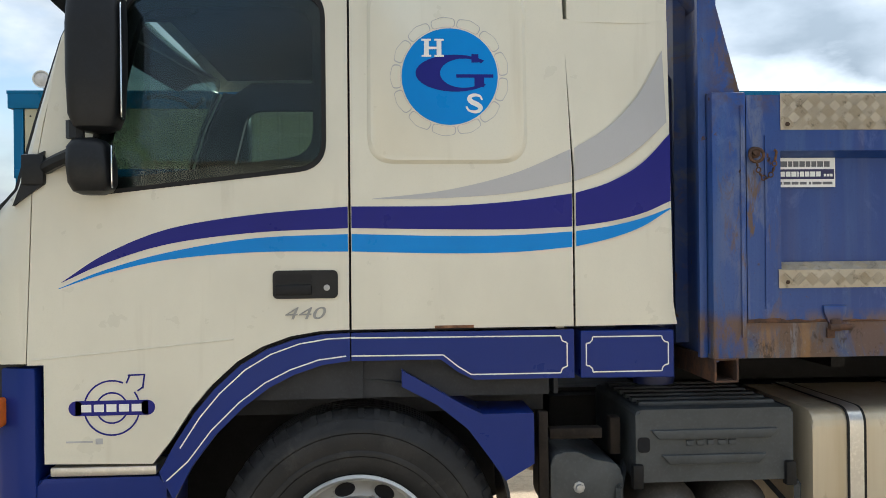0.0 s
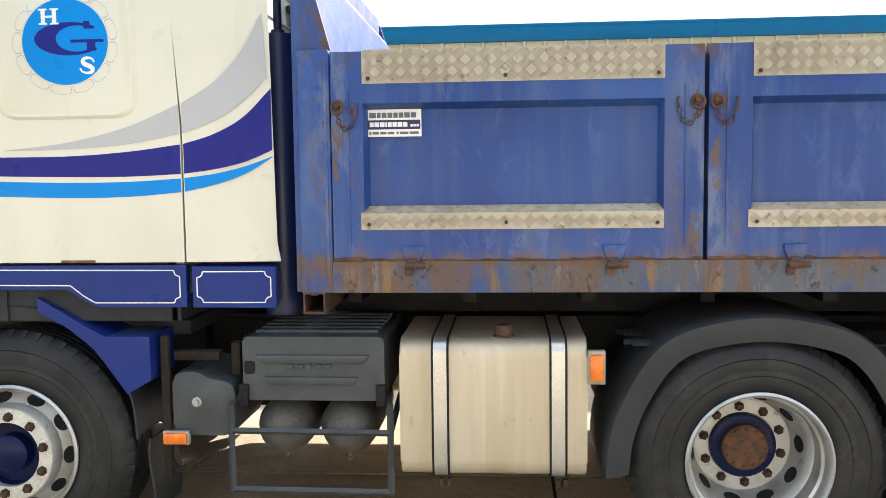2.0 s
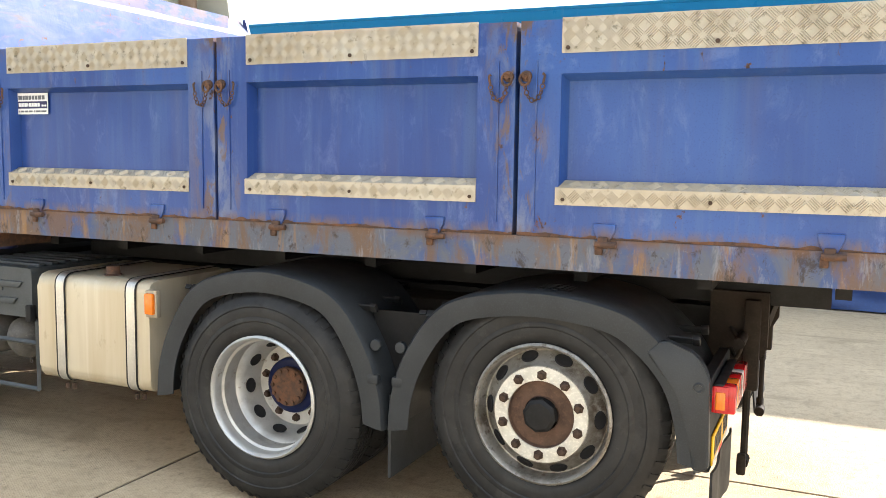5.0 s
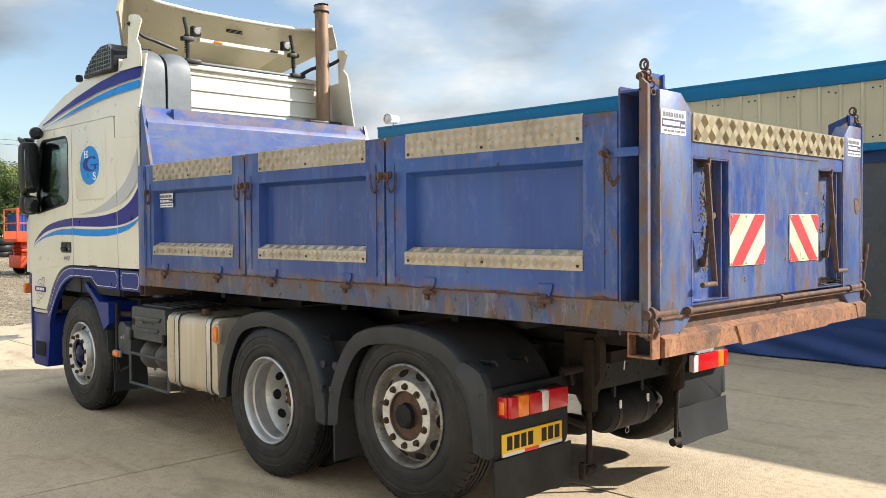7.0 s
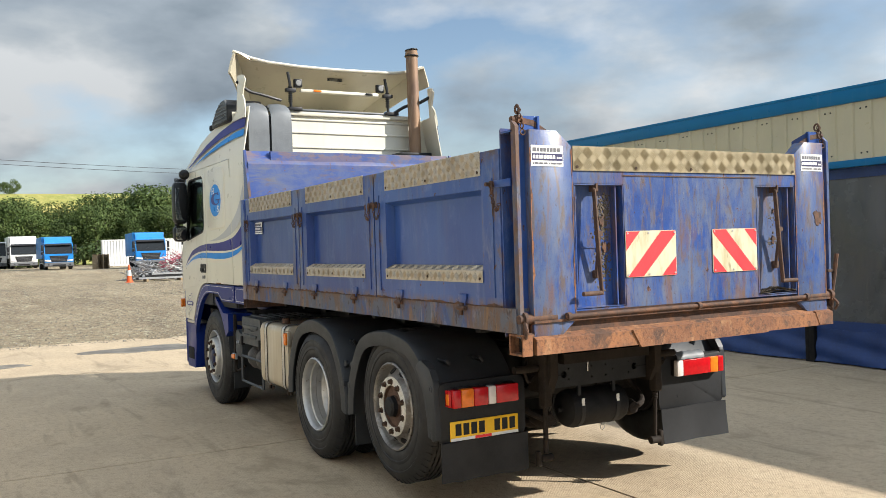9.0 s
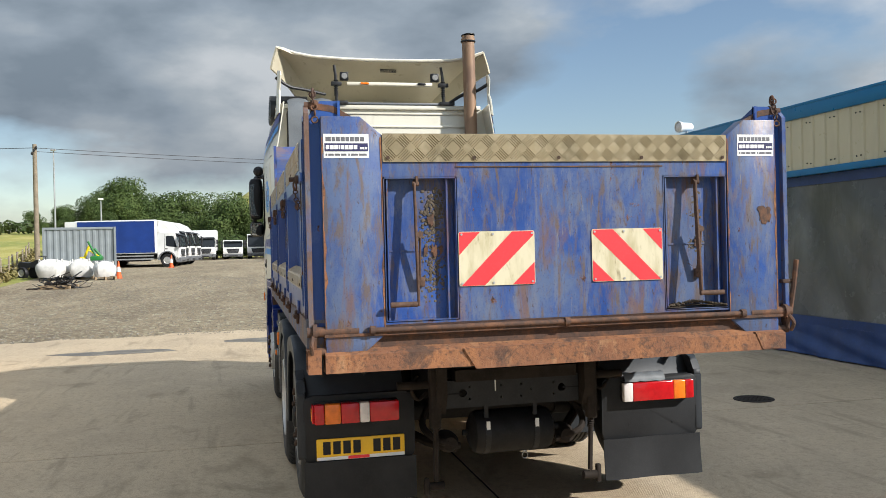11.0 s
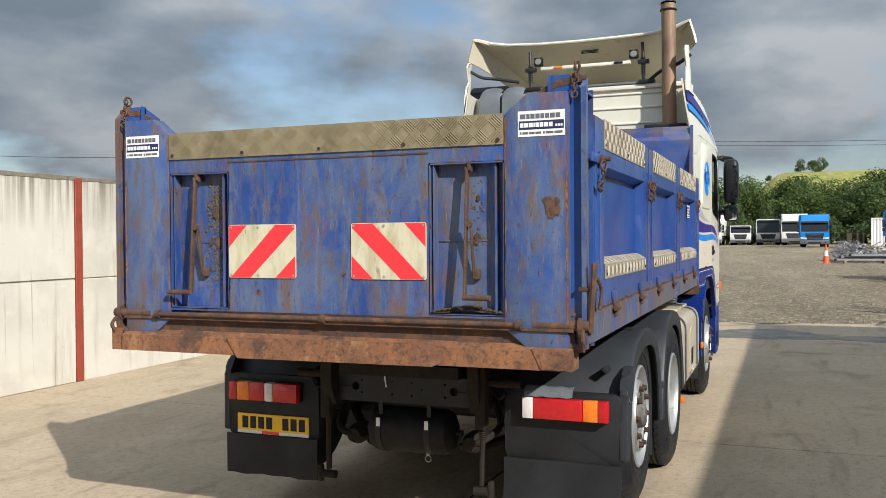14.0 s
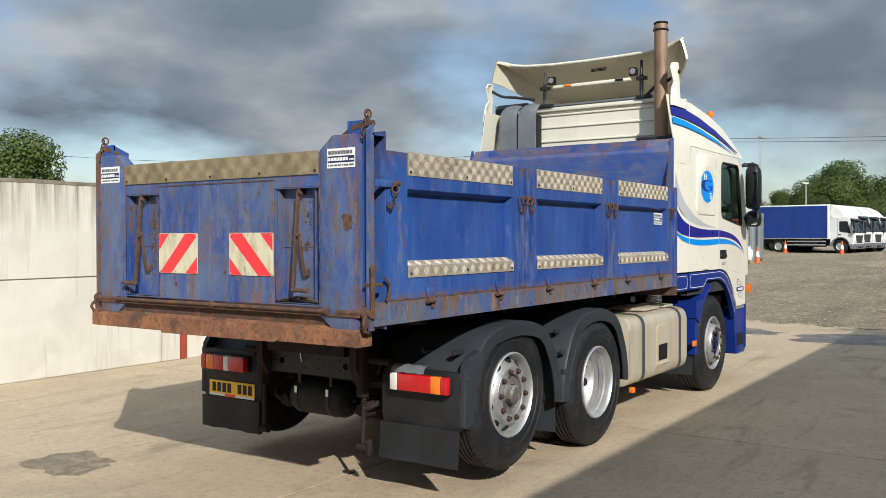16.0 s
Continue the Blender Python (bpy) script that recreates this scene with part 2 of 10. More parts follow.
M_RUST = rusty("rusted_steel", 0.0, 5.0)


def rusted_rail():
    """Weathered blue-grey rail, streaked brown by rust running down from its top edge."""
    p = Paint("rusted_blue_rail", 0.75).base((0.095, 0.105, 0.135))
    p.over((0.050, 0.082, 0.20), p.ramp(p.noise((2.4, 2.4, 1.8), 7, 0.64, 0.6), 0.47, 0.56))
    p.over((0.135, 0.078, 0.043), p.times(p.ramp(p.noise((5.0, 5.0, 1.6), 8, 0.68, 0.5), 0.48, 0.58), 0.85))
    p.over((0.25, 0.135, 0.052), p.times(p.ramp(p.noise((10, 10, 1.6), 8, 0.68, 0.4), 0.55, 0.64), 0.75))
    p.over((0.22, 0.23, 0.27), p.times(p.ramp(p.noise((14, 14, 3.0), 8, 0.7, 0.4), 0.57, 0.65), 0.6))
    p.over((0.038, 0.024, 0.019), p.times(p.ramp(p.noise((14, 14, 8), 9, 0.74, 0.4), 0.56, 0.63), 0.8))
    sep = p.nodes.new("ShaderNodeSeparateXYZ")
    p.links.new(p.co, sep.inputs[0])
    lip = p.times(p.ramp(sep.outputs["Z"], 1.315, 1.345), p.ramp(p.noise((9, 9, 5), 6, 0.65), 0.40, 0.58))
    p.over((0.13, 0.068, 0.036), p.times(lip, 0.85))
    p.over((0.24, 0.22, 0.20), p.times(p.ramp(p.noise(60, 6, 0.7), 0.60, 0.70), 0.4))
    p.relief(p.noise(45, 6, 0.65), 0.4, 0.006).relief(p.noise(12, 5), 0.25, 0.01)
    return p.mat


M_RUST_RAIL = rusted_rail()


def old_iron():
    p = Paint("rust_brown_iron", 0.85).base((0.072, 0.040, 0.028))
    p.over((0.15, 0.068, 0.034), p.ramp(p.noise(16, 6, 0.6), 0.45, 0.65))
    p.over((0.028, 0.02, 0.017), p.times(p.ramp(p.noise(45, 6, 0.65), 0.52, 0.7), 0.8))
    p.relief(p.noise(70, 6, 0.65), 0.3, 0.004)
    return p.mat


M_RUST_PART = old_iron()


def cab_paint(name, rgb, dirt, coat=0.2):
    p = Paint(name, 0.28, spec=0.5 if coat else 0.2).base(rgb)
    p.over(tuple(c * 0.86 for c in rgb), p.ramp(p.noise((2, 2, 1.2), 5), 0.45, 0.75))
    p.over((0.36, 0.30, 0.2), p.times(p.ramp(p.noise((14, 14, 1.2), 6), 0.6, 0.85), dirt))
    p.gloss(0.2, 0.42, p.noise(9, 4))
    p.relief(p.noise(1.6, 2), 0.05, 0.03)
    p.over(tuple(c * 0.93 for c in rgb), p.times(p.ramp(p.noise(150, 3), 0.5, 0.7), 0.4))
    p.bsdf.inputs["Coat Weight"].default_value = coat
    p.bsdf.inputs["Coat Roughness"].default_value = 0.12
    return p.mat


M_CREAM = cab_paint("cream_cab_paint", (0.70, 0.67, 0.56), 0.3)
# darker, yellower cream with stronger streaks, used on the roof deflector
M_CREAM_BACK = cab_paint("darker_cream_paint", (0.53, 0.48, 0.36), 0.8)
M_TRIM_BLUE = cab_paint("deep_blue_trim", (0.009, 0.028, 0.19), 0.02, 0.0)
M_NAVY = cab_paint("navy_stripe", (0.012, 0.014, 0.20), 0.0, 0.0)
M_SKY = cab_paint("sky_blue_stripe", (0.0, 0.23, 0.68), 0.0, 0.0)
M_GREY_STRIPE = cab_paint("pale_grey_stripe", (0.44, 0.44, 0.45), 0.1)
M_WHITE = simple("white_vinyl", (0.78, 0.78, 0.76), 0.35, vary=0.06)
M_BLACK_SEAL = simple("black_rubber_seal", (0.012, 0.012, 0.013), 0.6)
M_PLASTIC = simple("grey_black_plastic", (0.030, 0.034, 0.039), 0.45, vary=0.35, scale=4, grain=160, relief=0.12)
M_FLAP = simple("black_rubber_sheet", (0.017, 0.018, 0.020), 0.55, vary=0.4, scale=5, grain=140, relief=0.1)
M_MIRROR_CASE = simple("mirror_black_plastic", (0.011, 0.012, 0.014), 0.42, vary=0.3)
M_BATTERY = simple("slate_grey_plastic", (0.055, 0.063, 0.069), 0.55, vary=0.3)
M_AIR_TANK = simple("grimy_air_tank", (0.085, 0.08, 0.075), 0.6, vary=0.5, scale=7)
M_CHASSIS = simple("chassis_black", (0.009, 0.009, 0.010), 0.6, vary=0.5, scale=8)
M_CHASSIS_DIRT = simple("dirty_chassis_steel", (0.022, 0.016, 0.012), 0.8, vary=0.5, scale=9)
M_DUCT = simple("grey_intake_plastic", (0.14, 0.155, 0.17), 0.5, vary=0.25)
M_CRANK = simple("dark_rusty_iron", (0.105, 0.058, 0.038), 0.8, vary=0.5, scale=18, grain=70, relief=0.3)
M_LENS_DIM = simple("clouded_lamp_lens", (0.26, 0.26, 0.25), 0.25, vary=0.4, scale=40)
M_RAM_NAVY = simple("navy_ram_paint", (0.010, 0.017, 0.075), 0.35, vary=0.3)
# near-black that paints the shade inside openings which are not cut
M_HOLE_SHADE = simple("hole_shade", (0.012, 0.012, 0.014), 0.8)
M_INTERIOR = simple("dark_cab_trim", (0.035, 0.037, 0.042), 0.7)
M_SEAT = simple("grey_seat_cloth", (0.06, 0.063, 0.07), 0.9, grain=300, relief=0.3)


def rubber():
    p = Paint("tyre_rubber", 0.6, spec=0.4).base((0.0085, 0.009, 0.0105))
    p.over((0.022, 0.0225, 0.024), p.times(p.ramp(p.noise(5, 8, 0.65, 0.8), 0.46, 0.62), 0.8))
    p.over((0.046, 0.044, 0.041), p.times(p.ramp(p.noise(8, 8, 0.7, 0.6), 0.57, 0.68), 0.5))
    p.over((0.085, 0.08, 0.072), p.times(p.ramp(p.noise(38, 6, 0.7), 0.66, 0.72), 0.5))
    p.over((0.003, 0.003, 0.0035), p.ramp(p.noise(13, 6, 0.6), 0.57, 0.68))
    p.gloss(0.32, 0.8, p.noise(7, 6)).relief(p.noise(70, 4), 0.15, 0.004)
    return p.mat


M_RUBBER = rubber()


def steel_rim():
    p = Paint("silver_rim", 0.38, 0.75).base((0.52, 0.52, 0.51))
    p.over((0.24, 0.22, 0.19), p.times(p.ramp(p.noise(7, 6, 0.6), 0.5, 0.75), 0.6))
    p.over((0.16, 0.09, 0.045), p.times(p.ramp(p.noise(16, 6, 0.65), 0.62, 0.7), 0.6))
    p.gloss(0.3, 0.65, p.noise(12, 4)).relief(p.noise(80, 3), 0.1, 0.003)
    return p.mat


M_RIM = steel_rim()


def grimy_rim():
    p = Paint("grimy_rim", 0.5, 0.6).base((0.30, 0.29, 0.27))
    p.over((0.12, 0.10, 0.08), p.ramp(p.noise(6, 7, 0.65), 0.42, 0.62))
    p.over((0.40, 0.395, 0.38), p.times(p.ramp(p.noise(11, 6, 0.65), 0.52, 0.66), 0.7))
    p.over((0.07, 0.045, 0.03), p.times(p.ramp(p.noise(30, 6, 0.7), 0.56, 0.66), 0.7))
    p.relief(p.noise(80, 3), 0.12, 0.003)
    return p.mat


M_RIM_GRIMY = grimy_rim()
M_RIM_FACE = simple("painted_rim_face", (0.66, 0.64, 0.58), 0.5, 0.25, vary=0.3, scale=14)
M_NUT = simple("brown_wheel_nut", (0.075, 0.045, 0.03), 0.7, 0.4, vary=0.4, scale=30)
M_HUB_BLUE = cab_paint("blue_hub", (0.004, 0.009, 0.05), 0.15, 0.0)


def alu_tank():
    p = Paint("dull_aluminium_tank", 0.42, 0.35).base((0.56, 0.50, 0.385))
    p.over((0.42, 0.34, 0.22), p.times(p.ramp(p.noise((8, 8, 0.6), 5), 0.42, 0.75), 0.75))
    p.over((0.70, 0.66, 0.58), p.times(p.ramp(p.noise((22, 22, 1.0), 4), 0.55, 0.75), 0.5))
    p.over((0.2, 0.13, 0.07), p.times(p.ramp(p.noise((10, 10, 5), 7, 0.62), 0.62, 0.74), 0.5))
    p.gloss(0.32, 0.6, p.noise((10, 10, 1), 4)).relief(p.noise((60, 60, 2), 4), 0.06, 0.003)
    return p.mat


M_TANK = alu_tank()
M_STRAP = simple("bright_strap_steel", (0.62, 0.6, 0.56), 0.32, 0.8, vary=0.15)


def tread_plate():
    p = Paint("dirty_tread_plate", 0.5, 0.35).base((0.44, 0.385, 0.30))
    p.over((0.29, 0.245, 0.175), p.times(p.ramp(p.noise((6, 6, 4), 6, 0.6), 0.46, 0.72), 0.7))
    p.over((0.50, 0.47, 0.40), p.times(p.ramp(p.noise(3, 4), 0.5, 0.7), 0.6))
    p.over((0.10, 0.085, 0.05), p.times(p.ramp(p.noise(30, 7, 0.68), 0.56, 0.7), 0.8))
    p.relief(p.noise(120, 3), 0.2, 0.003)
    return p.mat


M_TREAD = tread_plate()


def tread_plate_tail():
    p = Paint("grimy_tread_plate", 0.6, 0.3).base((0.27, 0.22, 0.13))
    p.over((0.17, 0.14, 0.08), p.times(p.ramp(p.noise((6, 6, 4), 6, 0.6), 0.42, 0.7), 0.9))
    p.over((0.36, 0.31, 0.21), p.times(p.ramp(p.noise(14, 5), 0.5, 0.7), 0.6))
    p.relief(p.noise(120, 3), 0.2, 0.003)
    return p.mat


M_TREAD_TAIL = tread_plate_tail()


def exhaust_steel():
    p = Paint("heat_browned_steel", 0.6, 0.3).base((0.30, 0.19, 0.115))
    p.over((0.16, 0.10, 0.07), p.ramp(p.noise((5, 5, 1.5), 5), 0.45, 0.7))
    p.over((0.36, 0.27, 0.2), p.times(p.ramp(p.noise((20, 20, 4), 5), 0.55, 0.7), 0.6))
    return p.mat


M_EXHAUST = exhaust_steel()


def lens(name, rgb):
    p = Paint(name, 0.18).base(rgb)
    p.over(tuple(c * 0.8 for c in rgb), p.ramp(p.noise(30, 3), 0.4, 0.7))
    p.bsdf.inputs["Coat Weight"].default_value = 0.2
    wave = p.nodes.new("ShaderNodeTexWave")
    wave.inputs["Scale"].default_value = 30
    p.links.new(p.co, wave.inputs["Vector"])
    p.relief(wave.outputs["Fac"], 0.2, 0.003)
    return p.mat


M_LENS_RED = lens("red_lens", (0.50, 0.008, 0.012))
M_LENS_AMBER = lens("amber_lens", (0.85, 0.2, 0.015))
M_LENS_CLEAR = lens("clear_lens", (0.72, 0.68, 0.66))
M_SIGN_RED = simple("fluorescent_red", (0.85, 0.035, 0.045), 0.45, vary=0.15)


def sign_cream():
    p = Paint("grimy_reflective_cream", 0.45).base((0.60, 0.55, 0.39))
    p.over((0.36, 0.31, 0.16), p.times(p.ramp(p.noise((14, 14, 4), 6), 0.45, 0.7), 0.8))
    p.over((0.14, 0.11, 0.04), p.times(p.ramp(p.noise((20, 20, 6), 7, 0.62), 0.58, 0.7), 0.8))
    return p.mat


M_SIGN_CREAM = sign_cream()
M_PLATE_YELLOW = simple("yellow_plate", (0.85, 0.50, 0.012), 0.4, vary=0.08)
M_INK = simple("black_ink", (0.012, 0.012, 0.014), 0.5)
M_BADGE_GREY = simple("worn_badge_grey", (0.30, 0.30, 0.29), 0.4, vary=0.2, scale=30)
M_LETTER = simple("faded_dark_lettering", (0.13, 0.13, 0.145), 0.5)
M_INK_NAVY = simple("navy_ink", (0.02, 0.02, 0.09), 0.5)


def glass(name, tint, alpha):
    m = bpy.data.materials.new(name)
    m.use_nodes = True
    nt = m.node_tree
    nt.nodes.clear()
    out = nt.nodes.new("ShaderNodeOutputMaterial")
    mix = nt.nodes.new("ShaderNodeMixShader")
    tr = nt.nodes.new("ShaderNodeBsdfTransparent")
    tr.inputs["Color"].default_value = (*tint, 1)
    gl = nt.nodes.new("ShaderNodeBsdfGlossy")
    gl.inputs["Roughness"].default_value = 0.02
    lw = nt.nodes.new("ShaderNodeLayerWeight")
    lw.inputs["Blend"].default_value = 0.5
    po = nt.nodes.new("ShaderNodeMath")
    po.operation = "POWER"
    po.inputs[1].default_value = 3.5
    nt.links.new(lw.outputs["Facing"], po.inputs[0])
    sc = nt.nodes.new("ShaderNodeMath")
    sc.operation = "MULTIPLY_ADD"
    sc.inputs[1].default_value, sc.inputs[2].default_value = 0.7, alpha
    nt.links.new(po.outputs[0], sc.inputs[0])
    nt.links.new(sc.outputs[0], mix.inputs[0])
    nt.links.new(tr.outputs[0], mix.inputs[1])
    nt.links.new(gl.outputs[0], mix.inputs[2])
    nt.links.new(mix.outputs[0], out.inputs[0])
    return m


M_GLASS = glass("green_tinted_glass", (0.60, 0.69, 0.66), 0.045)
M_MIRROR = simple("mirror_glass", (0.75, 0.77, 0.8), 0.05, 1.0, vary=0.02, relief=0)


def concrete():
    p = Paint("brushed_concrete", 0.88).base((0.489, 0.384, 0.256))
    p.over((0.400, 0.315, 0.214), p.ramp(p.noise(0.45, 6, 0.6), 0.42, 0.68))
    p.over((0.555, 0.445, 0.302), p.times(p.ramp(p.noise(2.2, 6, 0.6), 0.5, 0.72), 0.7))
    p.over((0.241, 0.186, 0.118), p.times(p.ramp(p.noise((1.1, 1.6, 1), 7, 0.62, 0.6), 0.58, 0.7), 0.7))
    p.over((0.286, 0.223, 0.148), p.times(p.ramp(p.noise(75, 4, 0.7), 0.5, 0.66), 0.7))
    p.over((0.093, 0.073, 0.049), p.times(p.ramp(p.noise(9, 7, 0.7), 0.66, 0.72), 0.6))
    p.over((0.263, 0.207, 0.139), p.times(p.ramp(p.noise(16, 7, 0.7), 0.5, 0.66), 0.6))
    p.over((0.568, 0.461, 0.324), p.times(p.ramp(p.noise(28, 6, 0.7), 0.56, 0.7), 0.6))
    p.over((0.210, 0.164, 0.107), p.times(p.ramp(p.noise((0.5, 3.5, 1), 7, 0.65, 0.3), 0.56, 0.68), 0.5))
    p.over((0.137, 0.108, 0.075), p.times(p.ramp(p.noise(120, 5, 0.7), 0.60, 0.70), 0.65))
    p.over((0.545, 0.451, 0.324), p.times(p.ramp(p.noise(95, 4, 0.7), 0.62, 0.72), 0.45))
    wave = p.nodes.new("ShaderNodeTexWave")
    wave.wave_type, wave.bands_direction = "BANDS", "DIAGONAL"
    wave.inputs["Scale"].default_value, wave.inputs["Distortion"].default_value = 30.0, 4.0
    wave.inputs["Detail"].default_value, wave.inputs["Detail Scale"].default_value = 2.0, 2.5
    p.links.new(p.map((1.0, 1.6, 1.0)), wave.inputs["Vector"])
    p.relief(p.times(wave.outputs["Fac"], p.ramp(p.noise(0.8, 4), 0.3, 0.6)), 0.32, 0.006)
    p.relief(p.noise(90, 4), 0.45, 0.006).relief(p.noise(22, 5, 0.65), 0.2, 0.01)
    return p.mat


M_CONCRETE = concrete()
M_JOINT = simple("dark_joint_filler", (0.045, 0.04, 0.034), 0.95, vary=0.4, scale=14)


def damp():
    p = Paint("damp_concrete", 0.75, spec=0.2).base((0.19, 0.15, 0.105))
    p.over((0.31, 0.255, 0.19), p.ramp(p.noise(9, 8, 0.72), 0.44, 0.60))
    p.over((0.17, 0.15, 0.12), p.times(p.ramp(p.noise(1.6, 5), 0.5, 0.7), 0.8))
    p.gloss(0.6, 0.9, p.noise(4, 5)).relief(p.noise(90, 4), 0.25, 0.005)
    return p.mat


M_DAMP = damp()


def wet():
    p = Paint("wet_concrete", 0.35).base((0.11, 0.095, 0.075))
    p.over((0.20, 0.175, 0.135), p.ramp(p.noise(3, 7, 0.66), 0.46, 0.62))
    p.gloss(0.12, 0.75, p.noise(2.2, 5)).relief(p.noise(70, 4), 0.2, 0.005)
    return p.mat


M_WET = wet()


def gravel():
    p = Paint("crushed_stone", 0.92).base((0.303, 0.236, 0.147))
    p.over((0.188, 0.139, 0.084), p.ramp(p.noise((0.088, 0.300, 0.252), 6, 0.6), 0.42, 0.64))
    p.over((0.403, 0.319, 0.204), p.times(p.ramp(p.noise((0.220, 0.700, 0.588), 6, 0.62), 0.5, 0.68), 0.8))
    p.over((0.115, 0.085, 0.054), p.times(p.ramp(p.noise((0.132, 0.500, 0.420), 5, 0.6, 0.5), 0.58, 0.7), 0.7))
    p.over((0.122, 0.092, 0.059), p.times(p.ramp(p.noise(5, 8, 0.75), 0.50, 0.60), 0.75))
    p.over((0.620, 0.602, 0.418), p.times(p.ramp(p.noise(6.5, 8, 0.78), 0.53, 0.62), 0.75))
    p.over((0.620, 0.519, 0.363), p.times(p.ramp(p.noise(17, 6, 0.75), 0.56, 0.64), 0.7))
    p.relief(p.noise(6, 8, 0.78), 1.0, 0.10).relief(p.noise(17, 6, 0.72), 0.8, 0.04)
    return p.mat


M_GRAVEL = gravel()
p_ = Paint("loose_stone", 0.9).base((0.25, 0.22, 0.17))
p_.over((0.13, 0.112, 0.09), p_.ramp(p_.island(), 0.0, 1.0))
p_.over((0.36, 0.33, 0.28), p_.times(p_.ramp(p_.island(), 0.75, 1.0), 0.7))
M_STONE = p_.mat


def crop():
    p = Paint("ripening_barley", 0.9).base((0.36, 0.32, 0.075))
    p.over((0.21, 0.25, 0.045), p.ramp(p.noise((0.05, 0.10, 0.1), 5, 0.6), 0.40, 0.62))
    p.over((0.52, 0.45, 0.16), p.times(p.ramp(p.noise((0.12, 0.5, 0.5), 6, 0.6), 0.5, 0.7), 0.8))
    p.over((0.10, 0.13, 0.03), p.times(p.ramp(p.noise(3, 6, 0.7), 0.5, 0.7), 0.5))
    p.relief(p.noise(6, 6, 0.7), 0.8, 0.15)
    return p.mat


M_CROP = crop()


def leaves(name, a, b, c):
    p = Paint(name, 0.65, spec=0.25).base(a)
    p.over(b, p.ramp(p.island(), 0.25, 1.0))
    p.over(c, p.times(p.ramp(p.noise(0.5, 4), 0.45, 0.7), 0.7))
    p.over(tuple(x * 0.6 for x in a), p.times(p.random(), 0.5))
    p.bsdf.inputs["Transmission Weight"].default_value = 0.0
    return p.mat


M_LEAF = leaves("tree_leaves", (0.042, 0.074, 0.017), (0.096, 0.140, 0.032), (0.130, 0.165, 0.042))
M_HEDGE = leaves("hedge_leaves", (0.035, 0.062, 0.016), (0.06, 0.09, 0.024), (0.08, 0.10, 0.03))
M_BARK = simple("grey_bark", (0.12, 0.10, 0.08), 0.9, vary=0.4, scale=5, grain=30, relief=0.5)
M_DRY_GRASS = leaves("dry_grass", (0.20, 0.16, 0.06), (0.30, 0.24, 0.10), (0.14, 0.15, 0.045))


def wall_concrete():
    p = Paint("whitewashed_concrete", 0.85).base((0.58, 0.55, 0.475))
    p.over((0.46, 0.425, 0.35), p.ramp(p.noise(0.7, 6, 0.6), 0.45, 0.7))
    p.over((0.64, 0.61, 0.52), p.times(p.ramp(p.noise(3, 5), 0.5, 0.7), 0.6))
    p.over((0.34, 0.29, 0.21), p.times(p.ramp(p.noise((7, 7, 0.55), 7, 0.62), 0.55, 0.75), 0.7))
    p.over((0.20, 0.18, 0.14), p.times(p.ramp(p.noise((16, 16, 0.5), 6, 0.6), 0.66, 0.74), 0.6))
    sep = p.nodes.new("ShaderNodeSeparateXYZ")
    p.links.new(p.co, sep.inputs[0])
    drips = p.times(p.ramp(sep.outputs["Z"], 1.75, 2.45), p.ramp(p.noise((11, 11, 0.35), 8, 0.66), 0.42, 0.60))
    p.over((0.15, 0.12, 0.08), p.times(drips, 0.95))
    p.over((0.3, 0.27, 0.2), p.times(p.ramp(p.noise(24, 6, 0.7), 0.62, 0.74), 0.5))
    p.relief(p.noise(4, 5), 0.15, 0.02).relief(p.noise(70, 4), 0.15, 0.004)
    return p.mat


M_WALL = wall_concrete()
M_COPING = simple("weathered_coping", (0.22, 0.19, 0.14), 0.9, vary=0.5, scale=5, grain=40)
M_RED_OXIDE = simple("red_oxide_steel", (0.30, 0.055, 0.03), 0.6, vary=0.3)
M_TEAL = cab_paint("teal_cladding", (0.004, 0.15, 0.33), 0.1, 0.0)
M_CLAD = cab_paint("cream_cladding", (0.56, 0.50, 0.33), 0.3)
M_TARP = simple("blue_tarpaulin", (0.008, 0.042, 0.17), 0.45, vary=0.3, scale=3, grain=40)


def pvc():
    p = Paint("smoky_pvc_sheet", 0.22).base((0.075, 0.08, 0.082))
    p.over((0.24, 0.25, 0.245), p.times(p.ramp(p.noise((0.7, 0.7, 0.5), 5, 0.6, 0.8), 0.45, 0.7), 0.8))
    p.over((0.035, 0.04, 0.036), p.times(p.ramp(p.noise((1.4, 1.4, 0.4), 4), 0.5, 0.7), 0.7))
    p.gloss(0.12, 0.4, p.noise(3, 4)).relief(p.noise((2.2, 2.2, 0.6), 4, 0.5, 1.0), 0.35, 0.06)
    return p.mat


M_PVC = pvc()
M_STEEL = simple("galvanised_steel", (0.42, 0.43, 0.44), 0.45, 0.6, vary=0.2)
M_CONTAINER = simple("grey_container_paint", (0.20, 0.225, 0.235), 0.55, vary=0.2, scale=2)
M_CURTAIN = simple("blue_lorry_curtain", (0.006, 0.035, 0.20), 0.45, vary=0.25, scale=1.2, grain=20)
M_LORRY_WHITE = simple("white_lorry_paint", (0.72, 0.72, 0.70), 0.35, vary=0.1, scale=2)
M_LORRY_BLUE = simple("bright_blue_lorry_paint", (0.012, 0.22, 0.62), 0.35, vary=0.15, scale=2)
M_LORRY_GLASS = simple("lorry_windscreen", (0.02, 0.024, 0.028), 0.08, vary=0.2)
M_LORRY_BLACK = simple("lorry_black_plastic", (0.02, 0.02, 0.022), 0.5)
M_ORANGE = simple("orange_lift_paint", (0.72, 0.075, 0.02), 0.45, vary=0.2)
M_YELLOW = simple("yellow_machine_paint", (0.62, 0.30, 0.012), 0.5, vary=0.25)
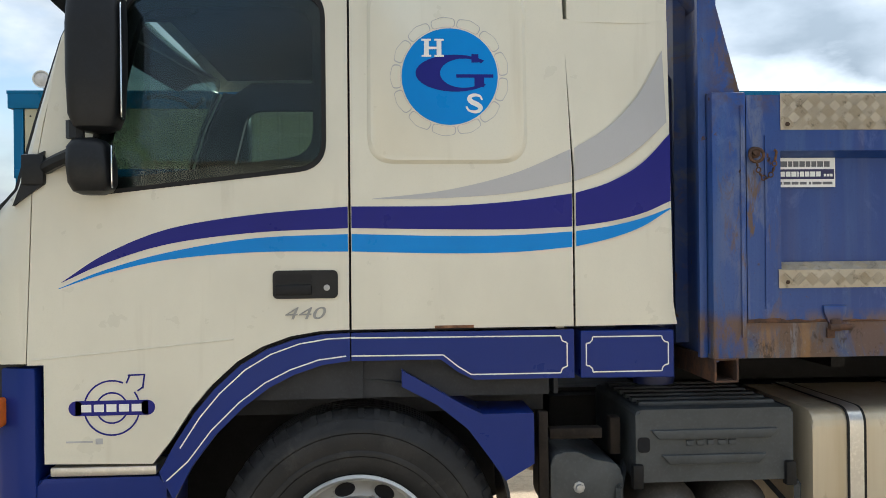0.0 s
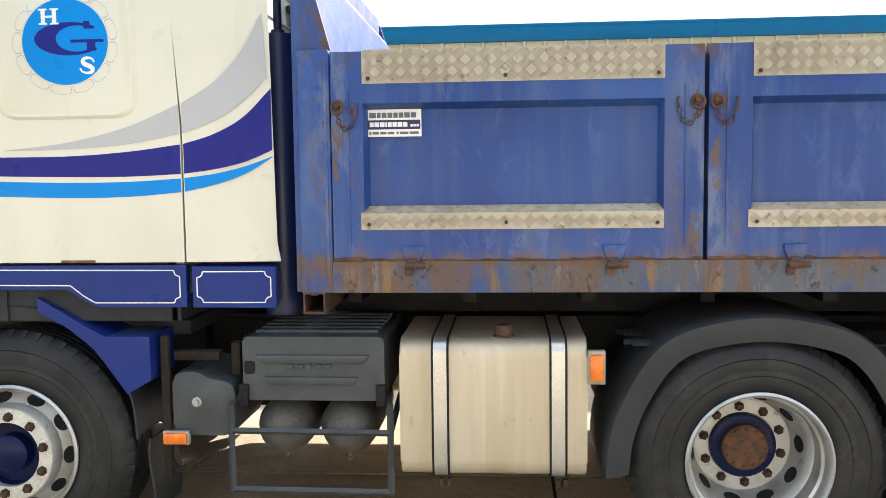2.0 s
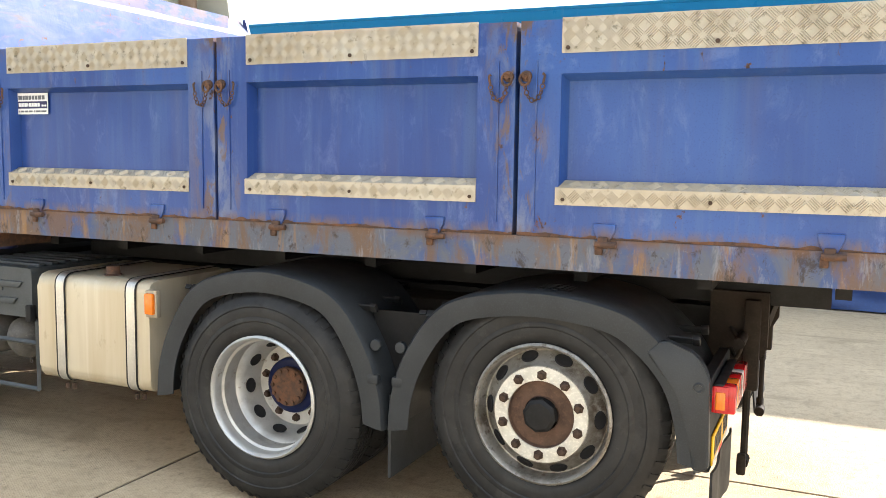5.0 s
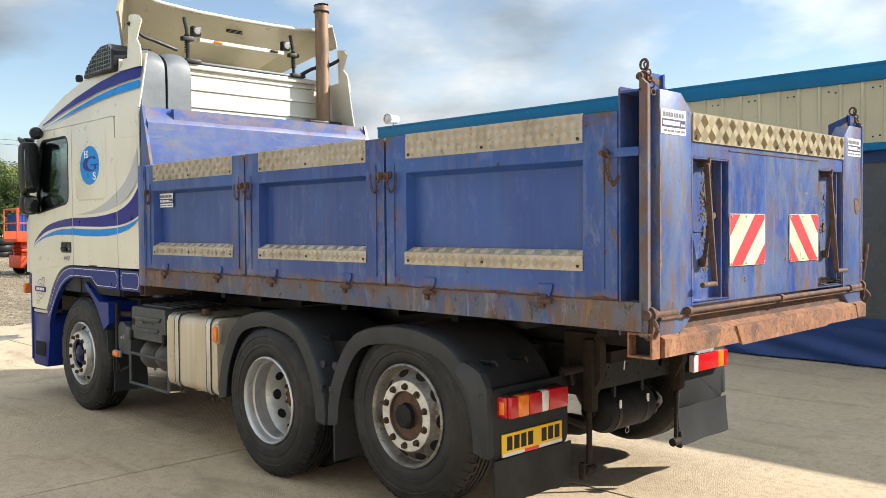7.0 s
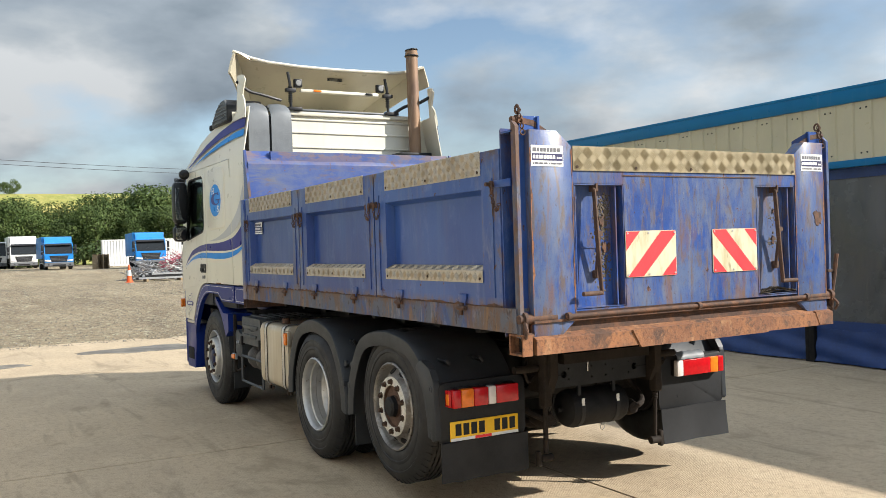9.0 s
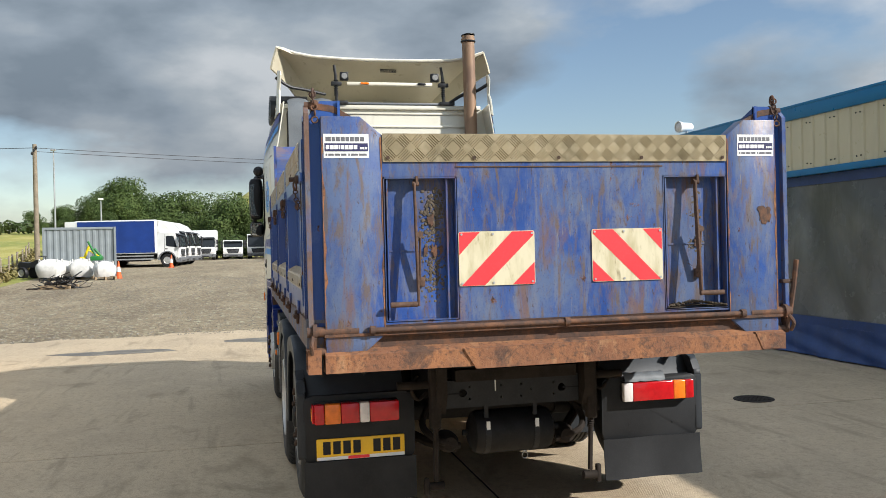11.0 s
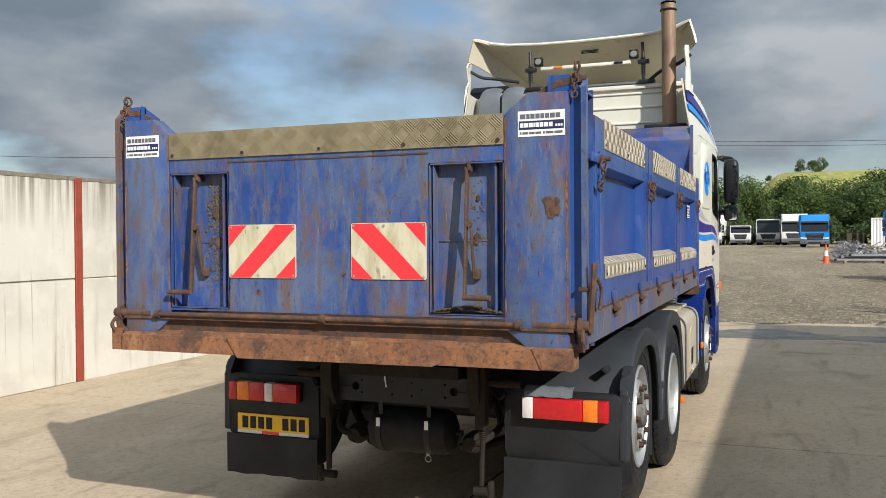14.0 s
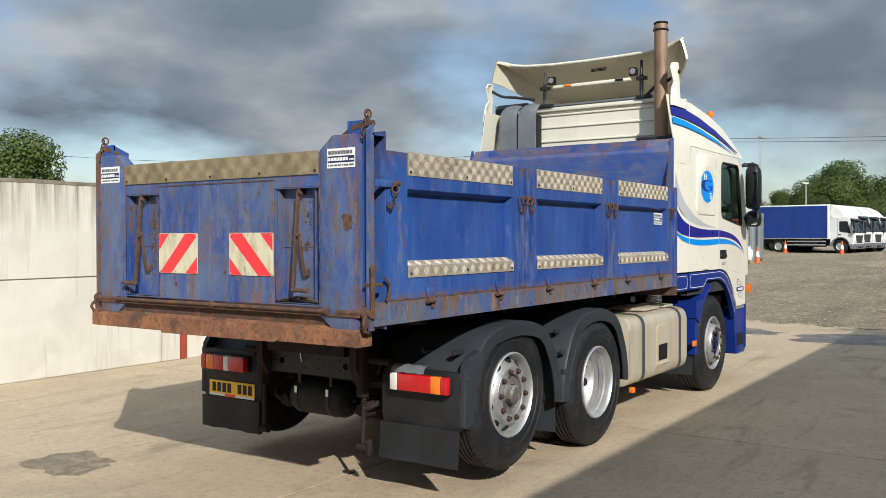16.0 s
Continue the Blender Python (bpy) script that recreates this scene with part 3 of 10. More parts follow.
M_GREEN = simple("green_mower_paint", (0.02, 0.17, 0.035), 0.35, vary=0.2)
M_MOWER_YELLOW = simple("mower_yellow", (0.78, 0.60, 0.01), 0.4, vary=0.15)
M_RED = simple("red_machine_paint", (0.55, 0.012, 0.02), 0.4, vary=0.2)
M_MAST = simple("black_mast_steel", (0.02, 0.021, 0.023), 0.45, vary=0.35, scale=9)
M_CONE = simple("orange_cone_rubber", (0.75, 0.11, 0.02), 0.6, vary=0.15)
M_BAG = simple("white_woven_bag", (0.62, 0.61, 0.58), 0.8, vary=0.25, scale=4, grain=40, relief=0.3)
M_WOOD_GREY = simple("weathered_timber", (0.26, 0.21, 0.15), 0.85, vary=0.4, scale=5, grain=50, relief=0.4)
M_WOOD = simple("pallet_timber", (0.36, 0.26, 0.15), 0.85, vary=0.35, scale=6)
M_SCRAP = simple("tangled_scrap_metal", (0.28, 0.26, 0.25), 0.6, 0.4, vary=0.5, scale=9)
M_SCRAP_PINK = simple("bundled_red_scrap", (0.42, 0.10, 0.14), 0.6, vary=0.5, scale=9)
M_BLISTER = simple("pitted_rust_blister", (0.115, 0.092, 0.068), 0.95, vary=0.55, scale=30, grain=160, relief=0.6)
M_SOIL = simple("dark_soil", (0.07, 0.05, 0.03), 0.95, vary=0.5, scale=20, grain=120, relief=0.7)


# ---- building blocks ----
def finish(bm, mats, name, smooth):
    bmesh.ops.recalc_face_normals(bm, faces=bm.faces[:])
    if smooth:
        for f in bm.faces:
            f.smooth = True
        for e in bm.edges:
            if len(e.link_faces) == 2 and e.calc_face_angle(0) > 0.62:
                e.smooth = False
    me = bpy.data.meshes.new(name)
    bm.to_mesh(me)
    bm.free()
    for m in mats if isinstance(mats, (list, tuple)) else [mats]:
        me.materials.append(m)
    return me


def thing(name, label, category, at=(0, 0, 0), group="", kind=""):
    """An Empty at the base of a thing, for its parts."""
    ob = tagged(new(name), label, category, group, kind)
    ob.location = at
    ob.empty_display_size = 0.1
    return ob


def solid(name, bm, mat, label, category, group="", kind="", smooth=True):
    """A top-level thing of one mesh."""
    return tagged(new(name, finish(bm, mat, name, smooth)), label, category, group, kind)


def part(name, bm, mat, parent, label="", smooth=True, at=None, kind=""):
    if parent.parent and parent.parent.parent:
        parent = parent.parent
    me = bm if isinstance(bm, bpy.types.Mesh) else finish(bm, mat, name, smooth)
    ob = new(name, me)
    ob.parent = parent
    if parent.type == "EMPTY":
        ob.matrix_parent_inverse = Matrix.Translation(-parent.location)
    if at is not None:
        ob.matrix_basis = at
    return tagged(ob, label, kind=kind)


def part_each(name, bm, mat, parent, label="", smooth=True):
    """Each loose piece of the mesh as a part of its own."""
    seen = set()
    for v0 in bm.verts[:]:
        if v0 in seen:
            continue
        seen.add(v0)
        stack, island = [v0], [v0]
        while stack:
            for e in stack.pop().link_edges:
                for v in e.verts:
                    if v not in seen:
                        seen.add(v)
                        stack.append(v)
                        island.append(v)
        out = bmesh.new()
        twin = {v: out.verts.new(v.co) for v in island}
        for f in {f for v in island for f in v.link_faces}:
            out.faces.new([twin[v] for v in f.verts])
        part(name, out, mat, parent, label, smooth)
    bm.free()


def B():
    return bmesh.new()


def box(bm, a, b, bev=0.0, seg=2, mi=0):
    (x0, y0, z0), (x1, y1, z1) = a, b
    v = [bm.verts.new(p) for p in ((x0, y0, z0), (x1, y0, z0), (x1, y1, z0), (x0, y1, z0),
                                   (x0, y0, z1), (x1, y0, z1), (x1, y1, z1), (x0, y1, z1))]
    fs = [bm.faces.new([v[i] for i in q]) for q in
          ((3, 2, 1, 0), (4, 5, 6, 7), (0, 1, 5, 4), (1, 2, 6, 5), (2, 3, 7, 6), (3, 0, 4, 7))]
    for f in fs:
        f.material_index = mi
    if bev:
        es = {e for f in fs for e in f.edges}
        r = bmesh.ops.bevel(bm, geom=list(es), offset=bev, segments=seg, affect="EDGES", profile=0.5)
        for f in r["faces"]:
            f.material_index = mi
    return bm


def lay(axis, u, v, w):
    """A point from two coordinates in a plane and the one along the axis."""
    return {"x": (w, u, v), "y": (u, w, v), "z": (u, v, w)}[axis]


def prism(bm, pts, axis, lo, hi, mi=0, bev=0.0):
    a = [bm.verts.new(lay(axis, u, v, lo)) for u, v in pts]
    b = [bm.verts.new(lay(axis, u, v, hi)) for u, v in pts]
    fs = [bm.faces.new(a), bm.faces.new(b[::-1])]
    n = len(pts)
    for i in range(n):
        fs.append(bm.faces.new((a[i], a[(i + 1) % n], b[(i + 1) % n], b[i])))
    for f in fs:
        f.material_index = mi
    if bev:
        es = {e for f in fs for e in f.edges}
        r = bmesh.ops.bevel(bm, geom=list(es), offset=bev, segments=2, affect="EDGES", profile=0.5)
        for f in r["faces"]:
            f.material_index = mi
    return bm


def holed(bm, outer, holes, axis, lo, hi, mi=0):
    """A plate with openings through it."""
    for w in (lo, hi):
        es = []
        for loop in (outer, *holes):
            vs = [bm.verts.new(lay(axis, u, v, w)) for u, v in loop]
            es += [bm.edges.new((vs[i], vs[(i + 1) % len(vs)])) for i in range(len(vs))]
        r = bmesh.ops.triangle_fill(bm, edges=es, use_beauty=True)
        for g in r["geom"]:
            if isinstance(g, bmesh.types.BMFace):
                g.material_index = mi
    for loop in (outer, *holes):
        n = len(loop)
        for i in range(n):
            q = [(loop[i], lo), (loop[(i + 1) % n], lo), (loop[(i + 1) % n], hi), (loop[i], hi)]
            f = bm.faces.new([bm.verts.new(lay(axis, p[0], p[1], w)) for p, w in q])
            f.material_index = mi
    bmesh.ops.remove_doubles(bm, verts=bm.verts[:], dist=1e-5)
    return bm


def rounded(pts, r, n=5):
    """A polygon with its corners rounded."""
    out = []
    k = len(pts)
    for i in range(k):
        p, a, b = Vector(pts[i]), Vector(pts[i - 1]), Vector(pts[(i + 1) % k])
        u, v = (a - p), (b - p)
        d = min(r, u.length * 0.45, v.length * 0.45)
        s, e = p + u.normalized() * d, p + v.normalized() * d
        for j in range(n + 1):
            t = j / n
            out.append(tuple(s * (1 - t) ** 2 + p * 2 * t * (1 - t) + e * t * t))
    return out


def lathe(bm, prof, n=32, m=None, mi=0):
    """Turns (radius, height) about the z axis, then moves it by m."""
    m = m or Matrix()
    rings = []
    for r, h in prof:
        if r < 1e-6:
            rings.append([bm.verts.new(m @ Vector((0, 0, h)))])
        else:
            rings.append([bm.verts.new(m @ Vector((r * math.cos(2 * math.pi * i / n), r * math.sin(2 * math.pi * i / n), h)))
                          for i in range(n)])
    for a, b in zip(rings, rings[1:]):
        for i in range(n):
            j = (i + 1) % n
            if len(a) == 1 and len(b) == 1:
                continue
            if len(a) == 1:
                f = bm.faces.new((a[0], b[j], b[i]))
            elif len(b) == 1:
                f = bm.faces.new((a[i], a[j], b[0]))
            else:
                f = bm.faces.new((a[i], a[j], b[j], b[i]))
            f.material_index = mi
    return bm


def along(a, b):
    """The matrix that takes the z axis onto the way from a to b."""
    a, b = Vector(a), Vector(b)
    return Matrix.Translation(a) @ (b - a).to_track_quat("Z", "Y").to_matrix().to_4x4()


def rod(bm, a, b, r, n=12, r2=None, mi=0):
    h = (Vector(b) - Vector(a)).length
    return lathe(bm, [(0, 0), (r, 0), (r2 or r, h), (0, h)], n, along(a, b), mi)


def tube(bm, pts, r, n=8, mi=0):
    """A pipe through points."""
    pts = [Vector(p) for p in pts]
    rings = []
    up = Vector((0.13, 0.31, 0.94))
    for i, p in enumerate(pts):
        d = (pts[min(i + 1, len(pts) - 1)] - pts[max(i - 1, 0)]).normalized()
        s = d.cross(up)
        s = (s if s.length > 1e-3 else d.cross(Vector((1, 0, 0)))).normalized()
        t = s.cross(d)
        rings.append([bm.verts.new(p + (s * math.cos(2 * math.pi * k / n) + t * math.sin(2 * math.pi * k / n)) * r) for k in range(n)])
    for a, b in zip(rings, rings[1:]):
        for k in range(n):
            bm.faces.new((a[k], a[(k + 1) % n], b[(k + 1) % n], b[k])).material_index = mi
    bm.faces.new(rings[0]).material_index = mi
    bm.faces.new(rings[-1][::-1]).material_index = mi
    return bm


def curved(pts, n=8):
    """A smooth line through points (Catmull-Rom)."""
    ps = [Vector(p) for p in pts]
    ps = [ps[0] * 2 - ps[1]] + ps + [ps[-1] * 2 - ps[-2]]
    out = []
    for i in range(1, len(ps) - 2):
        a, b, c, d = ps[i - 1:i + 3]
        for k in range(n):
            t = k / n
            out.append(0.5 * (2 * b + (c - a) * t + (2 * a - 5 * b + 4 * c - d) * t * t + (3 * b - a - 3 * c + d) * t ** 3))
    return out + [ps[-2]]


def sheet(bm, rows, thick=0.0, mi=0):
    """A surface through a grid of points, with a thickness."""
    grid = [[bm.verts.new(p) for p in row] for row in rows]
    fs = []
    for a, b in zip(grid, grid[1:]):
        for i in range(len(a) - 1):
            f = bm.faces.new((a[i], a[i + 1], b[i + 1], b[i]))
            f.material_index = mi
            fs.append(f)
    if thick:
        bmesh.ops.recalc_face_normals(bm, faces=fs)
        bmesh.ops.solidify(bm, geom=fs, thickness=thick)
    return bm


def ring(bm, c, axis, r, w, n=20, k=6):
    """A torus: a chain link, an eye or a rim."""
    m = along(c, Vector(c) + Vector(axis))
    rows = []
    for i in range(n + 1):
        a = 2 * math.pi * (i % n) / n
        rows.append([m @ Vector(((r + w * math.cos(2 * math.pi * j / k)) * math.cos(a),
                                 (r + w * math.cos(2 * math.pi * j / k)) * math.sin(a), w * math.sin(2 * math.pi * j / k)))
                     for j in range(k)])
    vs = [[bm.verts.new(p) for p in row] for row in rows[:-1]]
    for i in range(n):
        for j in range(k):
            bm.faces.new((vs[i][j], vs[(i + 1) % n][j], vs[(i + 1) % n][(j + 1) % k], vs[i][(j + 1) % k]))
    return bm


def bolts(bm, pts, axis, r=0.008, h=0.006):
    for p in pts:
        a = Vector(p)
        rod(bm, a, a + Vector(axis) * h, r, 6)
    return bm


# ---- the setting ----
def smooth_step(a, b, x):
    t = min(1, max(0, (x - a) / (b - a)))
    return t * t * (3 - 2 * t)


def land(x, y):
    """The lie of the land: yard, stone park, field and hill."""
    d = max(0.0, -x - 14.5)
    z = 0.68 * min(d / 45, 1) ** 0.9 if d else -0.07 * smooth_step(-14.5, -13.4, x)
    field = smooth_step(9.5, 17, -y)
    z += field * (0.042 * max(0.0, -x - 34) + 0.01 * max(0, -y - 10))
    z = min(z, 5.2)
    return z + 0.185 * min(85.0, max(0.0, -x - 128)) * smooth_step(-16, 2, y)


def make_ground():
    bm = B()
    xs = sorted({*[round(-14 - i * 1.0, 2) for i in range(0, 60)], *range(-76, -160, -6), *range(-160, -240, -8), *range(-240, -420, -20),
                 -600, -1000, -2500, 40, 20, 8, 0, -6, -12, -13.4, 100, 400, 2500})
    ys = sorted({*range(-22, 30, 2), *range(-80, -22, 5), *range(30, 110, 6), -120, -180, -300, -700, -2500, 160, 260, 500, 2500, -9.5, -10.5, -11.5})
    vs = {(x, y): bm.verts.new((x, y, land(x, y) - (0.0 if x < -14 else 0.02))) for x in xs for y in ys}
    for a, b in zip(xs, xs[1:]):
        for c, d in zip(ys, ys[1:]):
            f = bm.faces.new((vs[a, c], vs[b, c], vs[b, d], vs[a, d]))
            mx, my = (a + b) / 2, (c + d) / 2
            f.material_index = 1 if (my < -11.6 or mx < -112 or mx > 60 or my > 70) else 0
    solid("ground", bm, [M_GRAVEL, M_CROP], "crushed stone yard running up to a ripening barley field", "ground", kind="structure")


make_ground()


def make_yard():
    base = B()
    box(base, (-14.3, -5.9, -0.12), (26, 20, -0.007))
    yard = solid("pavement", base, M_JOINT, "brushed concrete yard in large slabs with dark joints", "pavement", kind="structure")
    xs = [-9.85, -3.74, 2.3, 8.4, 14.5, 20.5]
    ys = [-5.82, 0.1, 5.9]
    g = 0.009
    slabs = [(a + g, c + g, b - g, d - g) for a, b in zip(xs, xs[1:]) for c, d in zip(ys, ys[1:])]
    # the last row has a broken edge where the stone begins
    for x0, y0, x1, y1 in slabs:
        bm = B()
        box(bm, (x0, y0, -0.10), (x1, y1, 0.0), 0.003, 1)
        part("slab", bm, M_CONCRETE, yard)
    rng = random.Random(4)
    for c, d in ((-11.0, -5.82), (-5.82, 0.1), (0.1, 5.9), (5.9, 13.0)):
        edge = []
        n = 16
        for i in range(n + 1):
            y = c + g + (d - c - 2 * g) * i / n
            edge.append((-14.6 + 0.35 * rng.uniform(-1, 1) + 0.3 * math.sin(y * 0.9), y))
        bm = B()
        prism(bm, [(-9.85 - g, c + g), (-9.85 - g, d - g)] + edge[::-1], "z", -0.10, 0.0)
        part("slab", bm, M_CONCRETE, yard)
    bm = B()
    box(bm, (-9.85 + g, 5.9 + g, -0.1), (26, 20, 0.0), 0.006, 1)
    part("slab", bm, M_CONCRETE, yard)
    bm = B()
    box(bm, (-9.85 + g, -12, -0.1), (26, -5.82 - g, -0.004), 0.006, 1)
    part("slab", bm, M_CONCRETE, yard)


make_yard()


def make_stones():
    rng = random.Random(11)
    bm = B()
    for i in range(9000):
        x = -14.3 - 26 * rng.random() ** 1.6
        y = rng.uniform(-9, 12)
        s = rng.uniform(0.012, 0.032) * (1 + (-x - 14) * 0.02)
        z = land(x, y) + (0.0 if x < -14.9 else 0.002)
        a = rng.uniform(0, 6.28)
        pts = [Vector((x + s * math.cos(a + k * 2.09) * rng.uniform(0.7, 1.3), y + s * math.sin(a + k * 2.09) * rng.uniform(0.7, 1.3), z - 0.004)) for k in range(3)]
        top = bm.verts.new((x + rng.uniform(-.3, .3) * s, y + rng.uniform(-.3, .3) * s, z + s * rng.uniform(0.5, 1.0)))
        vs = [bm.verts.new(p) for p in pts]
        for k in range(3):
            bm.faces.new((vs[k], vs[(k + 1) % 3], top))
    solid("loose_stones", bm, M_STONE, "loose grey stones scattered over the yard", "stones", kind="stuff", smooth=False)


make_stones()


def make_manhole():
    bm = B()
    lathe(bm, [(0, 0.004), (0.17, 0.004), (0.17, 0.007), (0.205, 0.007), (0.205, -0.02)], 32, pose(-4.15, 3.62, 0))
    for i in range(-3, 4):
        box(bm, (-4.26, 3.62 + i * 0.038 - 0.008, 0.004), (-4.04, 3.62 + i * 0.038 + 0.008, 0.008))
    solid("manhole_cover", bm, M_CHASSIS_DIRT, "round dark iron manhole cover set in the concrete", "manhole cover")


make_manhole()


def wet_patch(x, y, rx, ry, seed, label):
    """An uneven damp stain on the concrete."""
    bm = B()
    n = 40
    vs = []
    for i in range(n):
        a = 2 * math.pi * i / n
        k = 1 + 0.45 * noise.noise(Vector((math.cos(a) * 1.6, math.sin(a) * 1.6, seed))) + 0.15 * noise.noise(Vector((math.cos(a) * 6, math.sin(a) * 6, seed)))
        vs.append((x + rx * k * math.cos(a), y + ry * k * math.sin(a)))
    prism(bm, vs, "z", 0.0005, 0.003)
    solid("wet_patch", bm, M_DAMP if "oil" in label else M_WET, label, "stain", "damp stains", smooth=False)


for k, q in enumerate(((-12.1, 1.7, 0.9, 0.9), (-11.9, 3.6, 0.5, 0.8), (-12.6, -0.6, 0.5, 1.1), (-11.6, -3.6, 0.35, 0.9), (-0.2, -1.85, 0.30, 0.34))):
    wet_patch(*q, k * 3.3, "dark damp stain on the concrete" if k < 4 else "dark oil stain on the concrete")


def make_wall():
    rng = random.Random(8)
    y0, y1, top = -6.02, -5.80, 2.41
    bm = B()
    box(bm, (-10.9, y0 + 0.03, 0), (9.0, y1 - 0.03, top - 0.06))
    wall = solid("wall_yard", bm, M_WALL, "tall whitewashed concrete panel wall streaked with dirt", "wall", kind="structure")
    for a, b in ((-10.88, -4.53), (-4.41, 2.2), (2.32, 8.9)):
        for c, d in ((0.0, 1.212), (1.222, top)):
            bm = B()
            box(bm, (a, y0, c), (b, y1, d), 0.008, 1)
            part("panel", bm, M_WALL, wall)
    bm = B()
    n = 120
    rows = []
    for i in range(n + 1):
        x = -10.88 + 19.8 * i / n
        j = [0.012 * rng.random() for _ in range(4)]
        rows.append([(x, y1 + 0.004 + j[0] * 0.3, top - 0.028 - j[1]), (x, y1 + 0.006, top + 0.004 + j[2]),
                     (x, y0 - 0.006, top + 0.004 + j[3]), (x, y0 - 0.004, top - 0.03)])
    sheet(bm, rows, 0.004)
    part("coping", bm, M_COPING, wall, "dark weathered top edge")
    for x in (-10.94, -4.47, 2.26):
        bm = B()
        box(bm, (x - 0.055, y1 - 0.02, 0), (x + 0.055, y1 + 0.012, top - 0.005), 0.004, 1)
        box(bm, (x - 0.008, y0 - 0.0, 0), (x + 0.008, y1 - 0.02, top - 0.005))
        box(bm, (x - 0.055, y0 - 0.014, 0), (x + 0.055, y0, top - 0.005), 0.004, 1)
        part("post", bm, M_RED_OXIDE, wall, "red oxide steel upright")


make_wall()


def make_building():
    """The low unit with cream cladding over a row of tarpaulin doors."""
    x0, x1, y0, y1 = -10.35, 17.0, 6.12, 15.0
    b = thing("workshop_building", "low cream and teal clad workshop with blue tarpaulin doors", "building", ((x0 + x1) / 2, (y0 + y1) / 2, 0))
    bm = B()
    pitch = 0.25
    n = int((x1 - x0) / pitch)
    pts = []
    for i in range(n):
        a = x0 + 0.1 + i * pitch
        if a + pitch > x1:
            break
        pts += [(a, y0), (a + 0.19, y0), (a + 0.205, y0 - 0.022), (a + 0.235, y0 - 0.022)]
    pts += [(x1, y0), (x1, y0 + 0.06), (x0 + 0.1, y0 + 0.06)]
    prism(bm, pts, "z", 2.61, 3.33)
    wall = part("wall", bm, M_CLAD, b, "ribbed cream cladding", smooth=False)
    bm = B()
    rng = random.Random(3)
    for z in (2.68, 3.24):
        for i in range(int((x1 - x0) / 0.5)):
            for dx in (0.06, 0.14):
                p = Vector((x0 + 0.12 + i * 0.5 + dx, y0, z + rng.uniform(-0.01, 0.01)))
                rod(bm, p, p + Vector((0, -0.008, 0)), 0.011, 6)
    part("screw_heads", bm, M_INK, wall, kind="stuff")
    bm = B()
    box(bm, (x0 - 0.07, y0 - 0.04, 3.32), (x1, y0 + 0.1, 3.515), 0.015)
    box(bm, (x0 - 0.075, y0 - 0.045, 3.49), (x1, y0 - 0.02, 3.53), 0.005)
    part("fascia", bm, M_TEAL, b, "teal eaves fascia")
    bm = B()
    box(bm, (x0 + 0.0, y0 - 0.03, 2.52), (x1, y0 + 0.06, 2.61), 0.006)
    part("drip_trim", bm, M_TEAL, b, "teal trim over the doors")
    bm = B()
    prism(bm, [(x0 - 0.02, 3.36), (x1, 3.36), (x1, 3.40), (x0 - 0.02, 3.40)], "y", y0 + 0.1, y1)
    part("roof", bm, M_TEAL, b)
    bm = B()
    box(bm, (x0, y0, 0), (x0 + 0.12, y0 + 0.14, 3.33), 0.006)
    box(bm, (x0 - 0.01, y0 - 0.012, 2.51), (x0 + 0.10, y0 + 0.02, 3.33))
    part("corner_post", bm, M_TEAL, b, "teal corner flashing")
    bm = B()
    box(bm, (x0 + 0.03, y0 + 0.15, 0), (x0 + 0.1, y1, 3.3))
    box(bm, (x0 + 0.1, y1 - 0.1, 0), (x1, y1, 3.3))
    box(bm, (x1 - 0.1, y0 + 0.1, 0), (x1, y1 - 0.1, 3.3))
    part("side_wall", bm, M_CLAD, b)
    # curtain doors, one bay after the other
    bays = [(-10.0, -4.12), (-3.96, 2.2), (2.36, 8.3), (8.46, 16.9)]
    for a, c in bays:
        bm = B()
        box(bm, (a - 0.09, y0 + 0.05, 0), (a - 0.01, y0 + 0.2, 2.52), 0.004)
        box(bm, (c + 0.01, y0 + 0.05, 0), (c + 0.07, y0 + 0.2, 2.52), 0.004)
        part_each("door_post", bm, M_CHASSIS, b)
        bm = B()
        rows = []
        m = int((c - a) / 0.12)
        for k in range(12):
            z = 0.02 + 0.43 * k / 11
            rows.append([(a + (c - a) * i / m, y0 + 0.10 + 0.025 * math.sin(i * 0.55 + k * 0.9) * (1 - k / 14) - 0.05 * (1 - k / 11) ** 2 + 0.012 * math.sin(i * 1.7), z)
                         for i in range(m + 1)])
        sheet(bm, rows, 0.006)
        low = part("tarpaulin_skirt", bm, M_TARP, b, "creased blue tarpaulin skirt")
        bm = B()
        holed(bm, [(a, 0.44), (c, 0.44), (c, 2.52), (a, 2.52)], [[(a + 0.2, 0.56), (c - 0.16, 0.56), (c - 0.16, 2.39), (a + 0.2, 2.39)]], "y", y0 + 0.095, y0 + 0.105)
        part("tarpaulin_frame", bm, M_TARP, b)
        bm = B()
        rows = []
        for k in range(9):
            z = 0.54 + 1.87 * k / 8
            rows.append([(a + 0.18 + (c - a - 0.32) * i / m, y0 + 0.125 + 0.02 * math.sin(i * 0.37 + k * 0.5) * math.sin(k * 0.39), z) for i in range(m + 1)])
        sheet(bm, rows, 0.003)
        pane = part("window_sheet", bm, M_PVC, b, "smoky clear plastic window")
    # lamp on the corner of the roof
    lamp = thing("floodlight", "white round floodlight on the workshop roof corner", "floodlight", (-10.0, 6.1, 3.53))
    bm = B()
    rod(bm, (-10.0, 6.12, 3.51), (-10.0, 6.12, 3.61), 0.02)
    part("bracket", bm, M_STEEL, lamp)
    bm = B()
